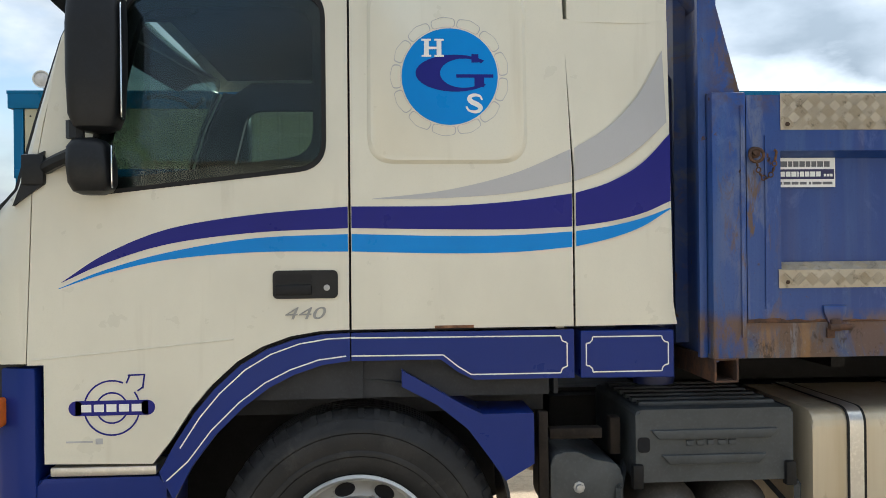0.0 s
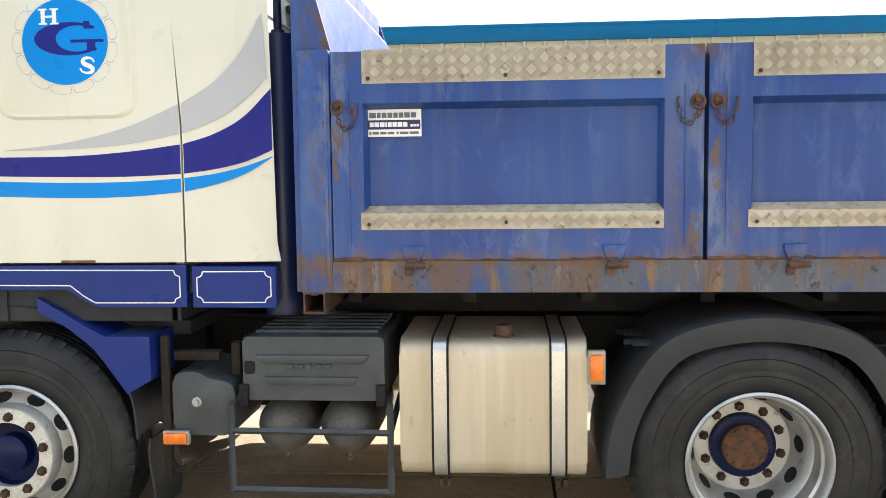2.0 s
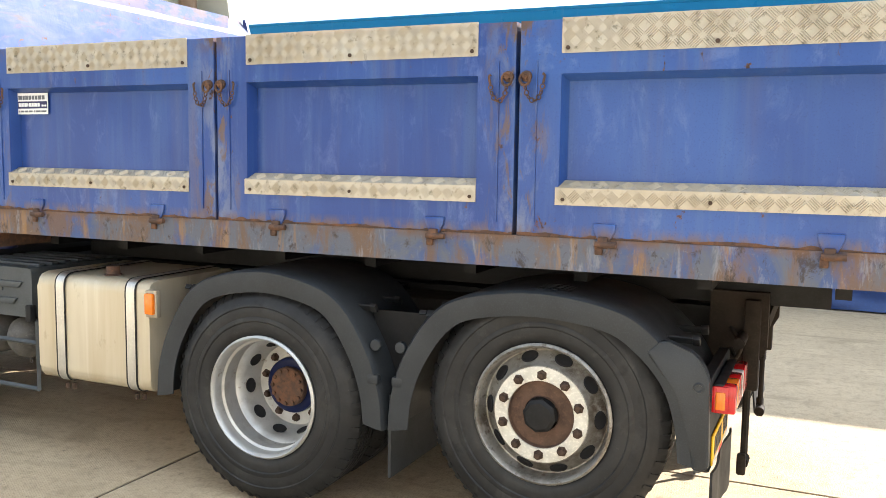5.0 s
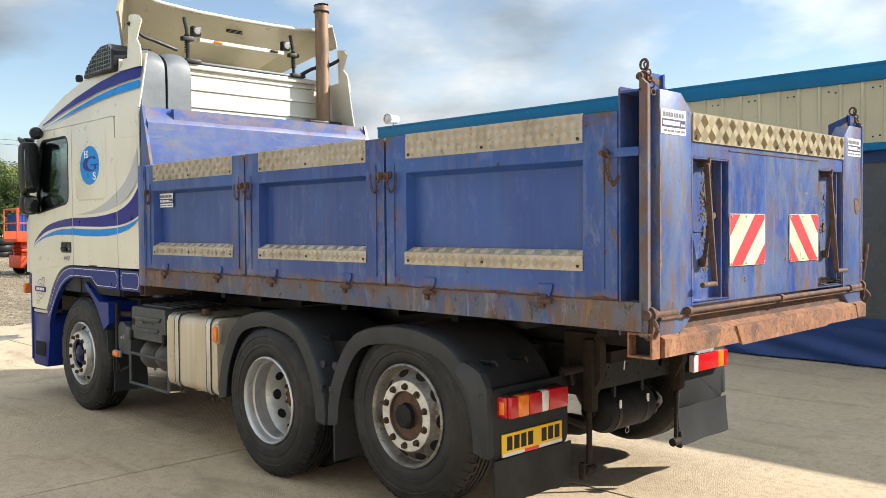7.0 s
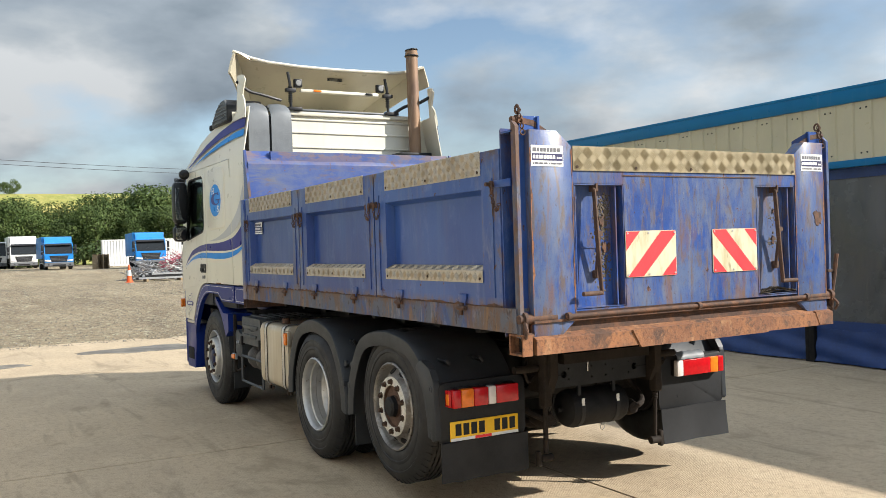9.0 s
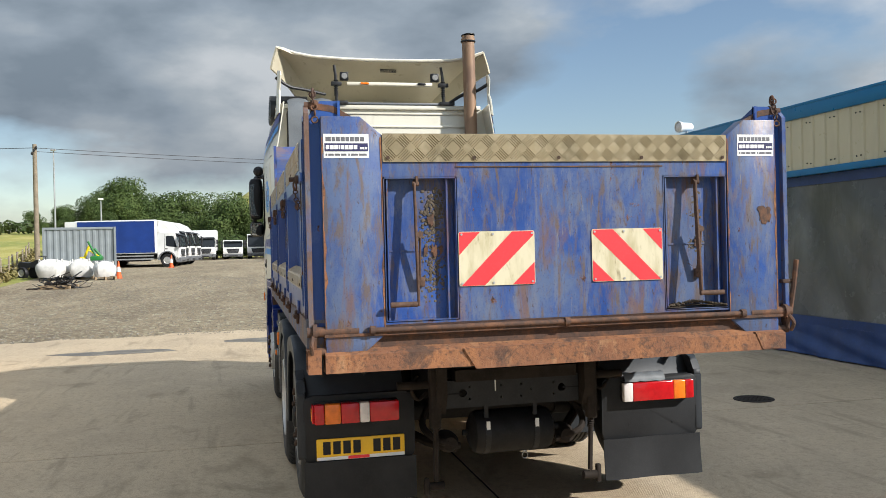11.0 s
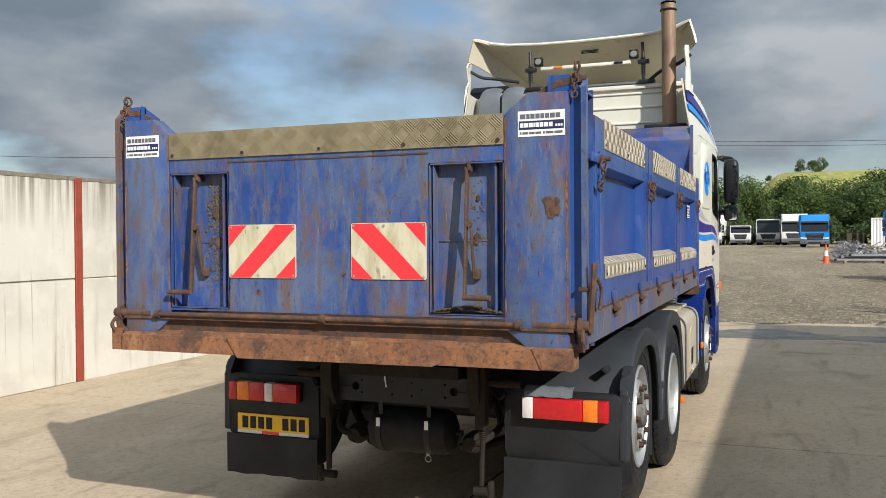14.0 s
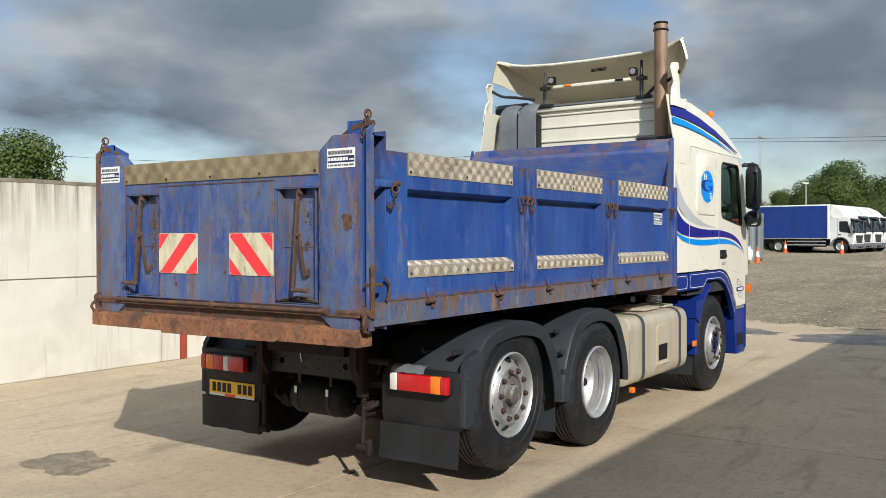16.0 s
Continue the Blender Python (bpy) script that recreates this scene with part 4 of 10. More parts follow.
    lathe(bm, [(0, 0), (0.06, 0), (0.075, 0.03), (0.08, 0.2), (0.10, 0.27), (0.10, 0.29), (0.085, 0.285)], 24, along((-10.03, 6.23, 3.645), (-9.96, 5.87, 3.635)))
    h = part("housing", bm, M_WHITE, lamp)
    bm = B()
    lathe(bm, [(0.09, 0.27), (0.06, 0.285), (0, 0.29)], 24, along((-10.03, 6.23, 3.645), (-9.96, 5.87, 3.635)))
    part("lens", bm, M_LENS_CLEAR, h)


make_building()


# ---- the tipper lorry ----
truck = thing("tipper_lorry", "cream and blue six-wheel tipper lorry with a rusty blue dropside body", "lorry", (-3.7, 0, 0))


def wheel_tyre(r, w, rim):
    """Tyre turned about z, outer face at z = 0, going back to z = w."""
    bm = B()
    prof = [(rim, 0.03), (rim + 0.02, 0.012), (rim + 0.05, 0.004), (rim + 0.075, 0.006), (rim + 0.08, 0.001), (rim + 0.095, 0.001), (rim + 0.10, 0.004), (r - 0.10, 0.0), (r - 0.085, 0.004), (r - 0.08, 0.0), (r - 0.065, 0.003), (r - 0.06, 0.007), (r - 0.045, 0.012), (r - 0.02, 0.03), (r - 0.004, 0.05)]
    k = 5
    tread = []
    for i in range(k):
        a = 0.05 + (w - 0.1) * i / k
        b = 0.05 + (w - 0.1) * (i + 1) / k
        tread += [(r, a + 0.006), (r, b - 0.006), (r - 0.012, b - 0.005), (r - 0.012, b + 0.005)]
    tread = tread[:-2]
    prof += tread
    prof += [(r - 0.004, w - 0.05), (r - 0.02, w - 0.03), (r - 0.06, w - 0.006), (rim + 0.05, w - 0.004), (rim, w - 0.03)]
    lathe(bm, prof, 72)
    # shoulder grooves and raised rings on the wall
    for i in range(56):
        a = 2 * math.pi * i / 56
        c, s = math.cos(a), math.sin(a)
        m = Matrix(((c, -s, 0, 0), (s, c, 0, 0), (0, 0, 1, 0), (0, 0, 0, 1)))
        vs = [bm.verts.new(m @ Vector(p)) for p in ((r - 0.03, -0.011, 0.018), (r + 0.002, -0.011, 0.046), (r + 0.002, 0.011, 0.046), (r - 0.03, 0.011, 0.018),
                                                    (r - 0.03, -0.011, 0.05), (r + 0.002, -0.011, 0.085), (r + 0.002, 0.011, 0.085), (r - 0.03, 0.011, 0.05))]
        for q in ((0, 1, 2, 3), (4, 5, 1, 0), (5, 6, 2, 1), (6, 7, 3, 2), (7, 4, 0, 3)):
            bm.faces.new([vs[j] for j in q])
    return finish(bm, M_RUBBER, "tyre", True)


def rim_mesh(deep, mat):
    """Steel disc wheel. deep: how far the bolting face lies behind the outer lip."""
    bm = B()
    R = 0.292
    lip = [(R, 0.03), (R + 0.004, -0.004), (R - 0.006, -0.012), (R - 0.014, -0.004), (R - 0.018, 0.02)]
    if deep > 0.1:
        prof = lip + [(R - 0.021, 0.05), (R - 0.032, 0.058), (R - 0.034, 0.10), (R - 0.024, 0.108), (R - 0.028, 0.150), (R - 0.040, 0.160), (0.236, 0.19), (0.212, 0.262), (0.205, deep), (0.14, deep), (0.138, deep + 0.03)]
    else:
        prof = lip + [(R - 0.022, 0.04), (R - 0.028, 0.060), (R - 0.034, 0.062), (0.214, 0.022), (0.208, deep + 0.012), (0.203, deep), (0.14, deep), (0.138, deep + 0.06)]
    lathe(bm, prof, 60)
    return finish(bm, mat, "wheel", True)


def disc_parts(wheel, deep, hub, reach=0.1, clean=False):
    """Bolt ring, nuts, dark caps for the hand holes, and hub of a wheel, as its sub-parts."""
    n = 10
    zf = deep
    bm = B()
    lathe(bm, [(0.200, zf - 0.001), (0.198, zf - 0.005), (0.143, zf - 0.005), (0.141, zf)], 48)
    part("bolt_ring", bm, M_RIM if hub == "drive" or clean else M_RIM_FACE, wheel)
    nut = B()
    lathe(nut, [(0.022, 0.0), (0.022, -0.005), (0.0165, -0.006), (0.0165, -0.020), (0.012, -0.025), (0.0, -0.026)], 6)
    nut_me = finish(nut, M_NUT, "wheel_nut", False)
    # closed dark cap laid on the disc, painting the shade of a hand hole
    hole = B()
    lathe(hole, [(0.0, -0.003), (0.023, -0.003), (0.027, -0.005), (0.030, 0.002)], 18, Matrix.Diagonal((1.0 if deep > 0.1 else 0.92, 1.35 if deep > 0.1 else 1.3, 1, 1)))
    hole_me = finish(hole, M_HOLE_SHADE, "hand_hole", True)
    for i in range(n):
        a = 2 * math.pi * i / n + 0.16
        part("wheel_nut", nut_me, None, wheel, at=pose(0.1675 * math.cos(a), 0.1675 * math.sin(a), zf - 0.005, 0, 0, math.degrees(a)))
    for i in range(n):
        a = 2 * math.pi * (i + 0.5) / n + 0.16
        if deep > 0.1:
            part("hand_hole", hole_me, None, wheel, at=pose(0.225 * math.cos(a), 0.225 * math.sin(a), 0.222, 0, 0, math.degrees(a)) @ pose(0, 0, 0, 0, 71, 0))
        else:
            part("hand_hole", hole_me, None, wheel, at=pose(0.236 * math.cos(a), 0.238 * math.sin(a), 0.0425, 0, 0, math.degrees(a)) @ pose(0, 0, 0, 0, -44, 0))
    if hub == "drive":
        bm = B()
        lathe(bm, [(0.14, zf + 0.01), (0.138, zf - 0.03), (0.128, zf - 0.036), (0.118, zf - reach), (0.0, zf - reach)], 40)
        part("hub", bm, M_HUB_BLUE, wheel, "blue painted hub")
        bm = B()
        lathe(bm, [(0.098, zf - reach), (0.098, zf - reach - 0.025), (0.092, zf - reach - 0.032), (0.045, zf - reach - 0.034), (0, zf - reach - 0.036)], 40)
        cap = part("axle_cap", bm, M_RUST_PART, wheel, "rusty bolted axle cap")
        for i in range(12):
            a = 2 * math.pi * i / 12
            bm = B()
            rod(bm, (0.082 * math.cos(a), 0.082 * math.sin(a), zf - reach - 0.03), (0.082 * math.cos(a), 0.082 * math.sin(a), zf - reach - 0.043), 0.010, 6)
            part("cap_bolt", bm, M_RUST_PART, wheel)
    elif hub == "tag":
        bm = B()
        lathe(bm, [(0.14, zf + 0.004), (0.136, zf + 0.022), (0.075, zf + 0.02), (0.073, zf + 0.004)], 40)
        part("hub", bm, M_RIM_GRIMY if clean else M_CRANK, wheel, "grimy steel hub face" if clean else "rusty hub face")
        bm = B()
        lathe(bm, [(0.073, zf + 0.02), (0.071, zf - 0.022), (0.056, zf - 0.034), (0.0, zf - 0.036)], 8)
        part("hub_cap", bm, M_RIM_GRIMY if clean else M_CHASSIS, wheel, "grimy steel hub cap" if clean else "black eight-sided hub cap")
    else:
        bm = B()
        lathe(bm, [(0.14, zf + 0.02), (0.134, zf + 0.06), (0.085, zf + 0.06), (0.08, zf + 0.01), (0.06, zf - 0.005), (0, zf - 0.007)], 40)
        part("hub", bm, M_HUB_BLUE, wheel, "blue painted hub")


TYRE = wheel_tyre(0.515, 0.27, 0.285)
TYRE_FRONT = wheel_tyre(0.53, 0.31, 0.285)
RIM_CLEAN = rim_mesh(-0.004, M_RIM)
RIM_DEEP, RIM_FLAT, RIM_PROUD = rim_mesh(0.28, M_RIM), rim_mesh(-0.004, M_RIM_GRIMY), rim_mesh(-0.035, M_RIM)


def make_wheel(x, y, z, side, kind, spin):
    """side -1 faces -y, +1 faces +y."""
    m = pose(x, y, z, -90 * side if side < 0 else 90, 0, 0)
    m = Matrix.Translation((x, y, z)) @ Matrix.Rotation(radians(-90 if side < 0 else 90), 4, "X") @ pose(0, 0, 0, 0, 0, spin)
    me, deep = {"drive": (RIM_DEEP, 0.28), "tag": (RIM_FLAT if side < 0 else RIM_CLEAN, -0.004), "front": (RIM_PROUD, -0.035)}[kind]
    w = part("wheel", me, None, truck, at=m)
    part("tyre", TYRE_FRONT if kind == "front" else TYRE, None, w, at=pose(0, 0, -0.012))
    if kind == "drive":
        part("tyre", TYRE, None, w, at=pose(0, 0, 0.31))
    disc_parts(w, deep, kind, 0.036, side > 0)
    bm = B()
    lathe(bm, [(0.285, 0.03), (0.285, 0.30), (0.2, 0.31), (0.0, 0.31)], 40)
    lathe(bm, [(0.09, 0.31), (0.09, 0.7), (0, 0.7)], 20)
    part("brake_drum", bm, M_CHASSIS, w)


for s in (-1, 1):
    make_wheel(-6.12, s * 1.19, 0.525, s, "front", 14 if s < 0 else 40)
    make_wheel(-2.975, s * 1.215, 0.52, s, "drive", 4 if s < 0 else 22)
    make_wheel(-1.61, s * 1.19, 0.617, s, "tag", 10 if s < 0 else 31)


# -- chassis --
def make_chassis():
    bm = B()
    for s in (-1, 1):
        prism(bm, [(s * 0.36, 0.72), (s * 0.44, 0.72), (s * 0.44, 0.735), (s * 0.375, 0.735), (s * 0.375, 0.985), (s * 0.44, 0.985), (s * 0.44, 1.0), (s * 0.36, 1.0)], "x", -7.2, -0.98)
    for x in (-6.9, -5.2, -4.2, -3.6, -2.3, -1.2):
        box(bm, (x - 0.05, -0.36, 0.76), (x + 0.05, 0.36, 0.96))
    part("chassis_frame", bm, M_CHASSIS, truck, "black steel chassis frame", smooth=False)
    bm = B()
    box(bm, (-4.85, -0.42, 1.02), (-0.55, -0.30, 1.16))
    box(bm, (-4.85, 0.30, 1.02), (-0.55, 0.42, 1.16))
    sub = part("subframe", bm, M_CHASSIS, truck, "dirty brown body subframe", smooth=False)
    for i in range(9):
        x = -4.7 + i * 0.52
        bm = B()
        box(bm, (x, -0.86, 1.13), (x + 0.06, 0.86, 1.22))
        part("cross_bearer", bm, M_CHASSIS, sub, smooth=False)
    for x, z in ((-6.12, 0.5), (-2.975, 0.52), (-1.61, 0.617)):
        bm = B()
        rod(bm, (x, -0.95, z), (x, 0.95, z), 0.075)
        if x == -2.975:
            lathe(bm, [(0, -0.16), (0.13, -0.14), (0.2, 0), (0.13, 0.14), (0, 0.16)], 24, pose(x, 0, z))
        for s in (-1, 1):
            box(bm, (x - 0.32, s * 0.4 - 0.04, z + 0.06), (x + 0.32, s * 0.4 + 0.04, z + 0.12), 0.01)
            rod(bm, (x + 0.25, s * 0.4, z + 0.12), (x + 0.25, s * 0.4, 0.98), 0.11, 16)
        part("axle", bm, M_CHASSIS, truck)
    # clutter on and between the rails
    bm = B()
    box(bm, (-5.3, -0.5, 0.55), (-4.8, 0.4, 0.98), 0.03)
    rod(bm, (-4.8, 0, 0.72), (-3.1, 0, 0.62), 0.06)
    box(bm, (-7.1, -0.45, 0.5), (-5.5, 0.45, 1.15), 0.05)
    part("drive_train", bm, M_CHASSIS, truck)
    bm = B()
    prism(bm, [(-2.62, 0.78), (-2.45, 0.48), (-2.15, 0.48), (-1.98, 0.78), (-1.98, 0.96), (-2.62, 0.96)], "y", -0.62, 0.62, bev=0.02)
    part("suspension_beam", bm, M_CHASSIS_DIRT, truck, "dirty black bogie suspension beam")


make_chassis()


def arch(x, z, r, t0, t1, n=26, flat=0.0):
    return [(x + r * math.cos(t0 + (t1 - t0) * i / n), z + (r - flat) * math.sin(t0 + (t1 - t0) * i / n)) for i in range(n + 1)]


def mudguard_line(x0, x1, top, low0, low1, r=0.42):
    """Outer edge of a rear mudguard from its front foot over the top to its rear foot."""
    mid = (x0 + x1) / 2
    pts = [(x0, low0), (x0 + 0.015, low0 + 0.16), (x0 + 0.075, low0 + 0.34), (x0 + 0.20, top - 0.14), (x0 + 0.36, top - 0.045), (mid, top),
           (x1 - 0.36, top - 0.045), (x1 - 0.20, top - 0.14), (x1 - 0.075, low1 + 0.34), (x1 - 0.015, low1 + 0.16), (x1, low1)]
    return [tuple(p) for p in curved([(a, b, 0) for a, b in pts], 5)]


def make_mudguard(s, x0, x1, top, low0, low1, clips):
    line = [(p[0], p[1]) for p in mudguard_line(x0, x1, top, low0, low1)]
    mid = (x0 + x1) / 2
    inner = []
    for x, z in line:
        d = Vector((mid - x, (low0 + 0.12) - z))
        k = 0.105
        d = d.normalized() * k
        inner.append((x + d.x, max(z + d.y, low0 if x < mid else low1)))
    bm = B()
    ya, yb, yc = s * 1.235, s * 1.215, s * 0.62
    rows = []
    for (x, z), (xi, zi) in zip(line, inner):
        mx, mz = x + (mid - x) * 0.02, z - 0.012
        rows.append([(xi, s * 1.228, zi), (xi * 0.5 + x * 0.5, ya, zi * 0.5 + z * 0.5), (x * 0.9 + xi * 0.1, s * 1.232, z * 0.9 + zi * 0.1), (x, yb, z), (x, yc, z)])
    sheet(bm, rows, 0.012)
    g = part("mudguard", bm, M_PLASTIC, truck, "scuffed grey-black plastic mudguard")
    for x, z, tilt in clips:
        for y in (s * 1.10, s * 0.86):
            bm = B()
            box(bm, (-0.018, -0.05, 0.0), (0.018, 0.05, 0.012), 0.004)
            box(bm, (-0.02, -0.075, -0.004), (0.02, -0.045, 0.018), 0.003)
            box(bm, (-0.012, 0.05, 0.006), (0.012, 0.085, 0.016), 0.003)
            part("clip", bm, M_MAST, g, at=Matrix.Translation((x, y, z)) @ pose(0, 0, 0, 0, tilt, 90))
    return g


for s in (-1, 1):
    make_mudguard(s, -3.6, -2.318, 1.128, 0.455, 0.455, [(-3.42, 0.99, -48), (-2.5, 0.97, 52)])
    make_mudguard(s, -2.304, -0.95, 1.13, 0.46, 0.50, [(-2.12, 0.97, -48), (-1.08, 0.96, 50)])
    # moulded bosses and dents near the feet
    bm = B()
    for x in (-2.372, -2.25):
        lathe(bm, [(0, 0.004), (0.022, 0.004), (0.026, 0), (0.026, -0.02)], 16, along((x, s * 1.205, 0.83), (x, s * 1.3, 0.83)))
        box(bm, (x - 0.028, s * 1.20, 0.66), (x + 0.028, s * 1.236, 0.705), 0.008)
    part_each("mudguard_boss", bm, M_PLASTIC, truck)
    # black wedge set back here paints the shade in the gap between the arches
    bm = B()
    prism(bm, [(-2.47, 0.96), (-2.15, 0.96), (-2.27, 0.6), (-2.35, 0.6)], "y", s * 1.04, s * 1.055)
    part("splash_sheet", bm, M_CHASSIS, truck, "black sheet standing for the shade between the mudguards", smooth=False)
    # flap between drive and tag wheel
    bm = B()
    box(bm, (-2.33, s * 0.66, 0.22), (-2.315, s * 1.16, 0.60))
    part("inner_flap", bm, M_PLASTIC, truck, "frayed rubber flap", smooth=False)


def make_rear_guard(s):
    """Back plate, flap and lamps behind the tag wheel."""
    y0, y1 = sorted((s * 0.575, s * 1.205))
    bm = B()
    pts = rounded([(y0, 0.47), (y1, 0.47), (y1, 0.85), (y0, 0.85)], 0.05)
    prism(bm, pts, "x", -0.985, -0.945, bev=0.008)
    g = part("rear_guard", bm, M_FLAP, truck, "black plastic guard behind the rear wheel")
    bm = B()
    rows = []
    for k in range(7):
        z = 0.245 + 0.24 * k / 6
        rows.append([(-0.935 + (0.022 if s > 0 else 0.0) * (1 - k / 6) ** 1.5 + 0.008 * math.sin(i * 0.9), y0 + (y1 - y0) * i / 10, z + (0.004 * math.sin(i * 2.1) if k == 0 and s < 0 else 0)) for i in range(11)])
    sheet(bm, rows, 0.01)
    part("mud_flap", bm, M_FLAP, g, "rubber mud flap")
    bm = B()
    prism(bm, rounded([(-1.19, 0.93), (-1.12, 0.985), (-1.0, 0.94), (-0.95, 0.86), (-0.938, 0.50), (-1.0, 0.49), (-1.015, 0.62), (-1.07, 0.79)], 0.02, 3), "y", s * 1.19, s * 1.238, bev=0.01)
    edge = part("guard_edge", bm, M_PLASTIC, g)
    bm = B()
    ring(bm, (-0.985, s * 1.238, 0.815), (0, 1, 0), 0.016, 0.005, 16, 6)
    part("guard_boss", bm, M_PLASTIC, g)
    bolts_bm = B()
    bolts(bolts_bm, [(-0.945, y0 + (y1 - y0) * f, z) for f, z in ((0.38, 0.67), (0.62, 0.67), (0.28, 0.56), (0.73, 0.56))], (1, 0, 0), 0.006, 0.003)
    part_each("bolt", bolts_bm, M_INK, g)
    # tail lamp cluster
    a, b = (-1.149, -0.675) if s < 0 else (0.69, 1.148)
    z0, z1, x0 = (0.698, 0.818, -0.945) if s < 0 else (0.708, 0.828, -0.945)
    bm = B()
    box(bm, (x0, a, z0), (x0 + 0.045, b, z1), 0.012)
    lamp = part("tail_lamp", bm, M_MAST, g, "red, amber and clear tail lamp")
    # colour segments, read from the chassis outwards or inwards
    segs = [(0.0, 0.12, M_LENS_RED), (0.12, 0.31, M_LENS_AMBER), (0.31, 0.53, M_LENS_RED), (0.53, 0.65, M_LENS_CLEAR), (0.65, 1.0, M_LENS_RED)] if s < 0 else \
           [(0.0, 0.13, M_LENS_CLEAR), (0.13, 0.71, M_LENS_RED), (0.71, 0.88, M_LENS_AMBER), (0.88, 1.0, M_LENS_RED)]
    for f0, f1, mt in segs:
        bm = B()
        box(bm, (x0 + 0.03, a + (b - a) * f0 + 0.0005, z0 + 0.004), (x0 + (0.085 if s < 0 else 0.07), a + (b - a) * f1 - 0.0005, z1 - 0.004), 0.006 if s > 0 else 0.009)
        part("lens", bm, mt, lamp)
    if s < 0:
        bm = B()
        box(bm, (x0 - 0.03, a - 0.012, z0 + 0.008), (x0 + 0.06, a + 0.0, z1 - 0.008), 0.005)
        part("lens", bm, M_LENS_RED, lamp)
        bm = B()
        box(bm, (x0 + 0.012, a - 0.016, z0 + 0.022), (x0 + 0.048, a - 0.006, z1 - 0.03), 0.003)
        part("lens", bm, M_LENS_AMBER, lamp)
        bm = B()
        box(bm, (-0.944, -1.136, 0.488), (-0.935, -0.637, 0.609), 0.004)
        plate = part("number_plate", bm, M_PLATE_YELLOW, g, "yellow rear number plate")
        bm = B()
        for i, w in enumerate((0.05, 0.05, 0.05, 0.05, 0, 0.05, 0.05, 0.05)):
            if w:
                y = -1.10 + i * 0.0565
                box(bm, (-0.9348, y, 0.521), (-0.9335, y + 0.042, 0.593))
        part_each("character_bar", bm, M_INK, plate, smooth=False)
        bm = B()
        box(bm, (-0.9348, -1.134, 0.4895), (-0.9338, -0.639, 0.508))
        part("plate_strip", bm, M_WHITE, plate, smooth=False)
        bm = B()
        box(bm, (-0.9336, -0.96, 0.4905), (-0.9332, -0.84, 0.5075))
        part("strip_mark", bm, M_SIGN_RED, plate, smooth=False)


for s in (-1, 1):
    make_rear_guard(s)


def make_rear_chassis():
    bm = B()
    holes = [[(c + r * math.cos(a * 0.6283), z + r * math.sin(a * 0.6283)) for a in range(10)] for c, z, r in
             ((-0.30, 0.825, 0.024), (0.30, 0.825, 0.024), (-0.26, 0.86, 0.007), (-0.26, 0.79, 0.007), (-0.07, 0.86, 0.007), (-0.07, 0.79, 0.007),
              (0.05, 0.86, 0.007), (0.05, 0.79, 0.007), (0.25, 0.86, 0.007), (0.25, 0.79, 0.007), (0.11, 0.825, 0.006))]
    holed(bm, [(-0.405, 0.742), (0.405, 0.742), (0.405, 0.9), (-0.405, 0.9)], holes, "x", -0.90, -0.888)
    box(bm, (-0.97, -0.405, 0.74), (-0.9, 0.405, 0.748))
    box(bm, (-0.97, -0.405, 0.893), (-0.9, 0.405, 0.9))
    beam = part("cross_member", bm, M_MAST, truck, "black rear cross member with punched holes", smooth=False)
    # dark bars laid through the plate paint the shade in its slots
    bm = B()
    for s in (-1, 1):
        box(bm, (-0.902, s * 0.355 - 0.05, 0.8215), (-0.886, s * 0.355 + 0.05, 0.8285))
    part_each("slot", bm, M_HOLE_SHADE, beam, smooth=False)
    bm = B()
    tube(bm, curved([(-0.86, -0.115, 0.92), (-0.875, -0.11, 0.89), (-0.88, -0.108, 0.86), (-0.885, -0.106, 0.83)], 4), 0.004, 6)
    part("cable_end", bm, M_WHITE, beam)
    bm = B()
    box(bm, (-0.90, -0.36, 0.905), (-0.80, 0.36, 0.97))
    for s in (-1, 1):
        prism(bm, [(-1.05, 0.72), (-0.86, 0.72), (-0.80, 0.83), (-0.80, 1.08), (-1.05, 1.08)], "y", s * 0.41, s * 0.47)
        box(bm, (-0.9, s * 0.47 - 0.03, 0.64), (-0.83, s * 0.47 + 0.03, 1.05), 0.01)
        rod(bm, (-0.9, s * 0.47, 0.885), (-0.9, s * 0.66, 0.885), 0.022)
    part_each("tipping_hinge", bm, M_CHASSIS_DIRT, truck, "rust-brown tipping hinge brackets")
    bm = B()
    for s in (-1, 1):
        rod(bm, (-0.9, s * 0.53, 0.885), (-0.9, s * 0.68, 0.885), 0.024)
    part_each("hinge_pin", bm, M_CHASSIS_DIRT, truck)
    # air tank
    bm = B()
    lathe(bm, [(0, -0.262), (0.07, -0.255), (0.115, -0.23), (0.127, -0.20), (0.127, 0.20), (0.115, 0.23), (0.07, 0.255), (0, 0.262)], 36, along((-1.0, 0.012, 0.575), (-1.0, 1, 0.575)))
    rod(bm, (-1.0, -0.28, 0.575), (-1.0, -0.24, 0.575), 0.018)
    rod(bm, (-1.0, 0.27, 0.575), (-1.0, 0.31, 0.575), 0.018)
    tank = part("air_tank", bm, M_CHASSIS, truck, "black air tank slung behind the axle")
    for y in (-0.155, 0.14):
        bm = B()
        rows = [[(-1.0 + 0.1305 * math.cos(a), yy, 0.575 + 0.1305 * math.sin(a)) for yy in (y - 0.016, y + 0.016)] for a in [radians(-200 + 10 * i) for i in range(24)]]
        sheet(bm, rows, 0.003)
        box(bm, (-0.935, y - 0.012, 0.6), (-0.915, y + 0.012, 0.76))
        part("strap", bm, M_MAST, tank)
        bm = B()
        box(bm, (-0.880, y - 0.011, 0.605), (-0.874, y + 0.011, 0.655))
